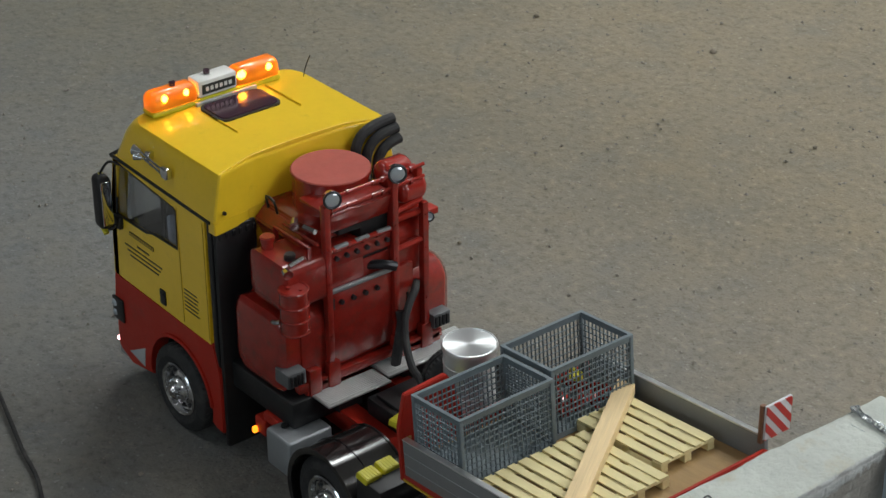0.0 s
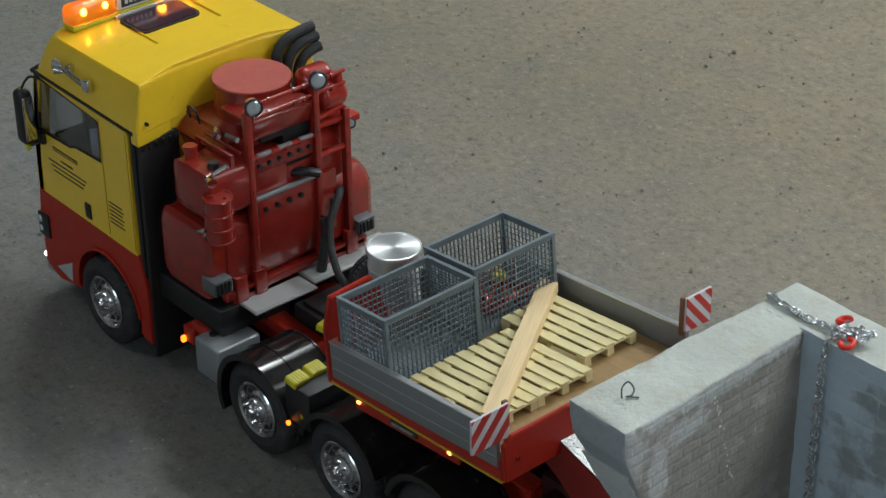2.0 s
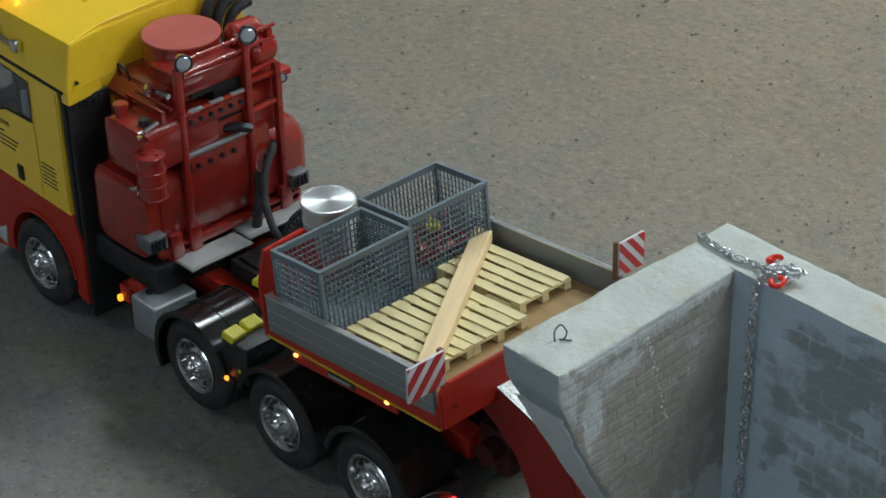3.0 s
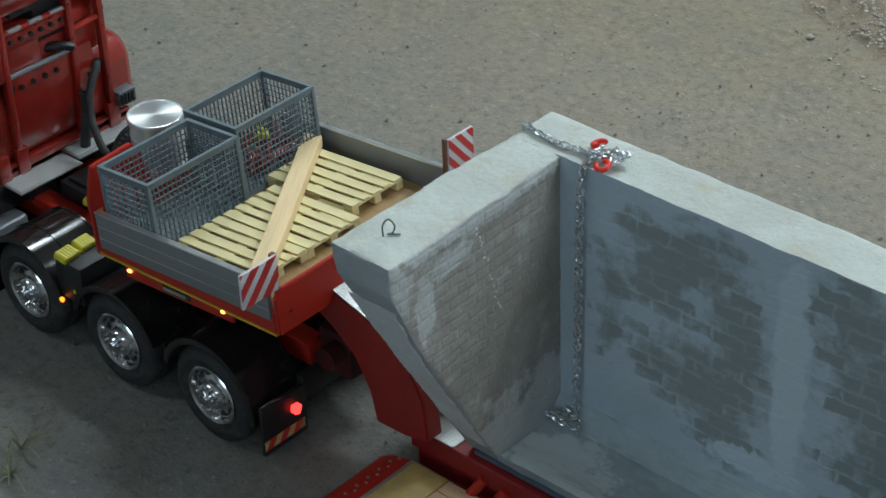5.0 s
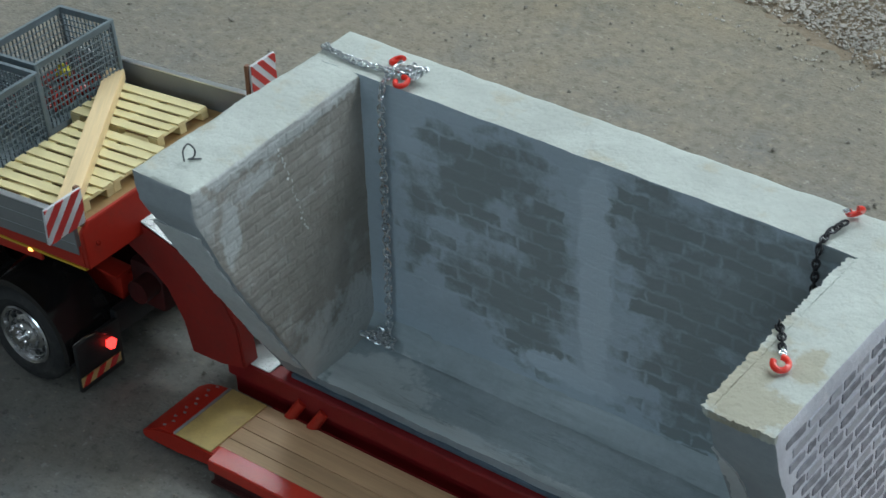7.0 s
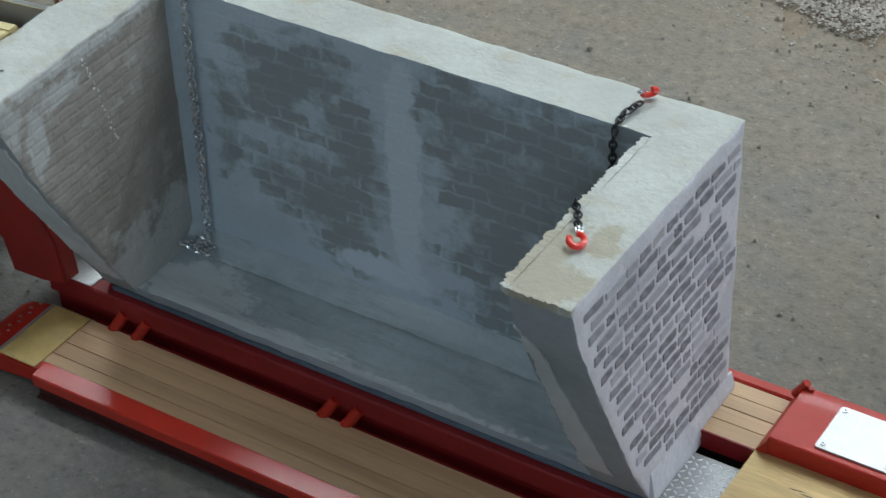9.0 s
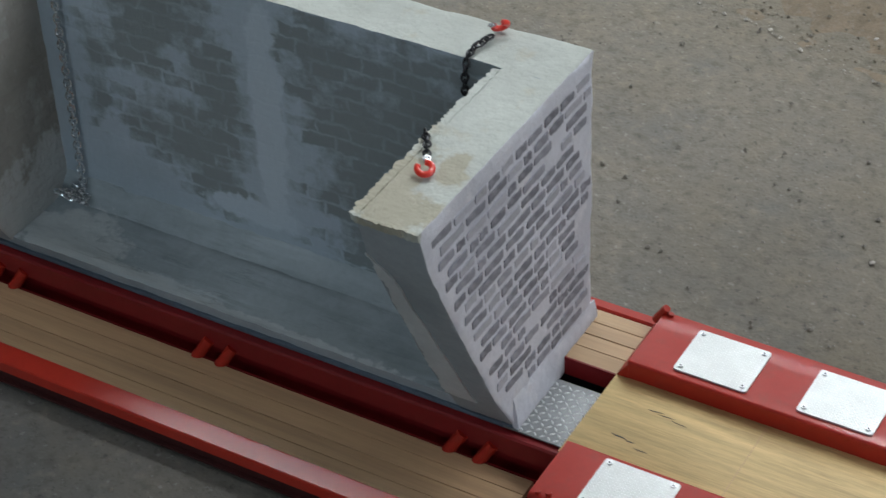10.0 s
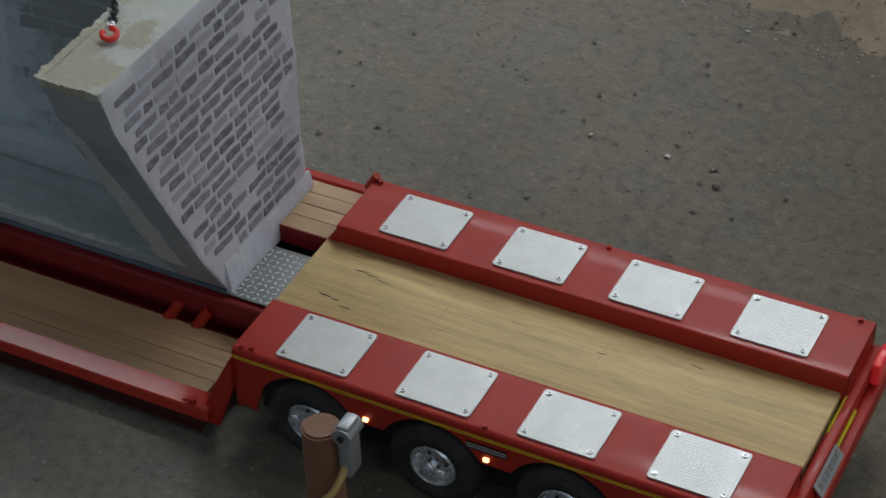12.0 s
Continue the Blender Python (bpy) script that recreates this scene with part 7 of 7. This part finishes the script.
# ---- load on the front platform ----
def crate_wall(w, h, nx, nz, t=0.0012, bar=0.00075):
    """Upright lattice panel in the xz plane, centred on x: one sheet with rows of openings."""
    holes = []
    for i in range(nx):
        for k in range(nz):
            xa, xb = -w / 2 + w * i / nx + bar / 2, -w / 2 + w * (i + 1) / nx - bar / 2
            za, zb = 0.0045 + (h - 0.0085) * k / nz + bar / 2, 0.0045 + (h - 0.0085) * (k + 1) / nz - bar / 2
            holes.append([(xa, za), (xb, za), (xb, zb), (xa, zb)])
    return holed([(-w / 2, 0), (w / 2, 0), (w / 2, h), (-w / 2, h)], holes, "y", -t / 2, t / 2)


def crate(m, w, l, h):
    """Box crate: w along x, l along y, standing on z = 0."""
    c = thing("mesh_crate", m, "blue-grey plastic lattice crate standing on the platform", "crate", "mesh crates")
    for y, in ((-l / 2,), (l / 2,)):
        part("side_panel", moved(crate_wall(w, h, 13, 10), pose(0, y, 0)), M_CRATE, c, local=True)
    for x in (-w / 2, w / 2):
        part("side_panel", moved(crate_wall(l, h, 20, 10), pose(x, 0, 0, 0, 0, 90)), M_CRATE, c, local=True)
    for x in (-w / 2, w / 2):
        for y in (-l / 2, l / 2):
            part("corner_post", box(x - 0.0016, x + 0.0016, y - 0.0016, y + 0.0016, 0, h + 0.0002, 0.0004), M_CRATE, c, local=True)
    part("rim", holed(rounded(-w / 2 - 0.0018, w / 2 + 0.0018, -l / 2 - 0.0018, l / 2 + 0.0018, 0.001, 2), [rounded(-w / 2 + 0.0014, w / 2 - 0.0014, -l / 2 + 0.0014, l / 2 - 0.0014, 0.0008, 2)], "z", h - 0.0006, h + 0.0014), M_CRATE, c, local=True)
    part("base", box(-w / 2, w / 2, -l / 2, l / 2, 0.0004, 0.0022), M_CRATE, c, local=True)
    return c


crate(PLAT @ pose(-0.0685, -0.0485, 0.0003), 0.0555, 0.0895, 0.0595)
crate(PLAT @ pose(-0.0775, 0.0455, 0.0003), 0.0580, 0.0830, 0.0615)
kit = solid("crate_contents", moved(merge(*[tube([(0.006 * math.cos(a) + rc.uniform(-0.02, 0.02), 0.006 * math.sin(a) + rc.uniform(-0.028, 0.028), 0.004 + rc.uniform(0, 0.010)) for a in (0, 1.2, 2.6, 4.0)], 0.0016, 6) for _ in range(9)]), PLAT @ pose(-0.0775, 0.0455, 0.0025)), M_REDMATT, "tangle of dark red lashing chains in the crate", "lashing chains", kind="stuff")
solid("yellow_ratchet", moved(merge(box(-0.006, 0.006, -0.003, 0.003, 0, 0.005, 0.001), rod((0.004, 0.005, 0.003), (-0.006, 0.008, 0.005), 0.002, 8)), PLAT @ pose(-0.086, 0.060, 0.0185, 0, 0, 30)), M_YELLOWPLASTIC, "small yellow ratchet lying on the red chains", "ratchet")

PALLET_MESH = {}


def pallet(m, label):
    """Euro pallet, boards along x."""
    p = thing("pallet", m, label, "pallet", "pallets")
    L, Wd = 0.0945, 0.0568
    if not PALLET_MESH:
        PALLET_MESH["wide"] = mesh_of("top_board", box(-L / 2, L / 2, -0.0046, 0.0046, 0, 0.0016, 0.0003, 1), M_PALLET)
        PALLET_MESH["slim"] = mesh_of("top_board", box(-L / 2, L / 2, -0.0037, 0.0037, 0, 0.0016, 0.0003, 1), M_PALLET)
        PALLET_MESH["cross"] = mesh_of("cross_board", box(-0.0050, 0.0050, -Wd / 2, Wd / 2, 0, 0.0016, 0.0002, 1), M_PALLET)
        PALLET_MESH["block"] = mesh_of("block", box(-0.0050, 0.0050, -0.0036, 0.0036, 0, 0.0054, 0.0003, 1), M_PALLET)
        PALLET_MESH["runner"] = mesh_of("runner", box(-L / 2, L / 2, -0.0036, 0.0036, 0, 0.0015, 0.0002, 1), M_PALLET)
    for y, kind in ((-0.0231, "wide"), (-0.0115, "slim"), (0.0, "wide"), (0.0115, "slim"), (0.0231, "wide")):
        part("top_board", PALLET_MESH[kind], None, p, local=True).location = (0, y, 0.0086)
    for x in (-L / 2 + 0.005, 0, L / 2 - 0.005):
        part("cross_board", PALLET_MESH["cross"], None, p, local=True).location = (x, 0, 0.0070)
        for y in (-Wd / 2 + 0.0036, 0, Wd / 2 - 0.0036):
            part("block", PALLET_MESH["block"], None, p, local=True).location = (x, y, 0.0016)
    for y in (-Wd / 2 + 0.0036, 0, Wd / 2 - 0.0036):
        part("runner", PALLET_MESH["runner"], None, p, local=True).location = (0, y, 0.0001)
    return p


pallet(PLAT @ pose(0.0148, -0.0652, 0.0002, 0, 0, 0.5), "pale wooden model pallet lying on the platform")
pallet(PLAT @ pose(0.0150, -0.0078, 0.0002, 0, 0, -0.3), "pale wooden model pallet lying on the platform")
pallet(PLAT @ pose(-0.0010, 0.0555, 0.0002, 0, 0, 0.3), "pale wooden model pallet set slightly forward on the platform")
beam = solid("timber_beam", prism([(0.0, 0.0), (0.2110, 0.0), (0.2177, 0.0156), (0.0067, 0.0156)], "z", 0.0, 0.0090, 0.0005), M_BEAM, "planed spruce beam laid diagonally across the pallets", "beam")
beam.matrix_basis = PLAT @ pose(-0.0625, 0.0849, 0.0103, 0, 0, -55.3)
can = thing("aluminium_drum", pose(-0.4990, 0.0258, 0.080), "bright turned-aluminium drum standing on the tractor chassis", "drum")
part("drum_body", rod((0, 0, 0), (0, 0, 0.0790), 0.0220, 48), M_TURNED, can, local=True)
part("drum_lid", skin([[(r * math.cos(2 * math.pi * k / 48), r * math.sin(2 * math.pi * k / 48), z) for k in range(48)] for r, z in ((0.0222, 0.0785), (0.0236, 0.0792), (0.0239, 0.0822), (0.0233, 0.0834), (0.0225, 0.0836), (0.0222, 0.0829), (0.002, 0.0829))]), M_TURNED, can, "bright turned lid", local=True)
parts("drum_hoop", each(*[moved(tube([(0.0221 * math.cos(a), 0.0221 * math.sin(a), 0) for a in [i * math.pi / 12 for i in range(24)]], 0.0007, 5, closed=True, smooth=1), pose(0, 0, z)) for z in (0.012, 0.04, 0.066)]), M_TURNED, can, local=True)
sp = thing("spare_wheel", pose(-0.5245, 0.034, 0.0805), "black spare tyre standing upright on the chassis", "tyre")
part("tyre", moved(tyre_mesh(0.0285, 0.020, 0.014), pose(0, 0, 0.0285, 0, 0, 72)), M_RUBBER, sp, local=True)
part("tyre_disc", moved(rod((0, 0.004, 0), (0, 0.014, 0), 0.0145, 24), pose(0, 0, 0.0285, 0, 0, 72)), M_DARKSTEEL, sp, local=True)

# ---- post with bracket beside the track ----
post = thing("barrier_post", pose(0.520, -0.205, 0), "brown round wooden post with grey bracket and yellow cord", "post")
part("stake", rod((0, 0, 0), (0, 0, 0.150), 0.0115, 24, bevel=0.0015), M_WOODBROWN, post, "brown turned stake", local=True)
part("bracket", merge(box(0.012, 0.020, -0.004, 0.010, 0.118, 0.158, 0.002), rod((0.016, -0.005, 0.150), (0.016, 0.011, 0.150), 0.006, 14)), M_ALUMATT, post, "grey metal bracket", local=True)
part("bracket_bolt", rod((0.016, -0.0065, 0.150), (0.016, 0.0125, 0.150), 0.0022, 8), M_DARKSTEEL, post, local=True)
part("cord", tube([(0.017, 0.0, 0.130), (0.012, -0.012, 0.112), (-0.002, -0.018, 0.095), (-0.018, -0.016, 0.060), (-0.020, -0.012, 0.0)], 0.0022, 8), M_YELLOWBAND, post, "yellow cord", local=True)

# ---- bricks set into the white end wall (pieces last) ----
LENS = (0.009, 0.013, 0.017, 0.022, 0.027)
BR = []
rb = random.Random(21)
for l in LENS:
    for _ in range(3):
        low_ = [(-l / 2 + l * q, -0.0029 + rb.uniform(-0.0006, 0.0006)) for q in (0.02, 0.36, 0.66, 0.98)]
        top_ = [(-l / 2 + l * q, 0.0029 + rb.uniform(-0.0007, 0.0006)) for q in (0.99, 0.62, 0.33, 0.01)]
        rim_ = low_ + [(l / 2 + rb.uniform(-0.0004, 0.0003), rb.uniform(-0.001, 0.001))] + top_ + [(-l / 2 - rb.uniform(-0.0004, 0.0003), rb.uniform(-0.001, 0.001))]
        BR.append([mesh_of("brick", prism(rim_, "x", -0.0012, 0.0012), mm) for mm in (M_BRICKDARK, M_BRICKPALE)])
z = 0.0835
row = 0
while z < 0.266:
    y = lerp_line(RIGHT_EDGE, z) + 0.007 + (0.006 if row % 2 else 0.0) + rb.uniform(0, 0.003)
    while y < 0.073:
        k = rb.choice((0, 1, 1, 2, 2, 3, 3, 4))
        l = LENS[k]
        if y + l > 0.0765:
            break
        if rb.random() < 0.92:
            b = part("brick", BR[3 * k + rb.randrange(3)][rb.random() < 0.24], None, right_wall, local=True)
            b.matrix_parent_inverse = world_of(right_wall).inverted()
            b.matrix_basis = pose(CX1 - 0.0005 + rb.uniform(-0.0003, 0.0002), y + l / 2, z + rb.uniform(-0.0007, 0.0007), rb.uniform(-2, 2), 0, 0)
        y += l + rb.uniform(0.0025, 0.0042)
    z += 0.0101
    row += 1
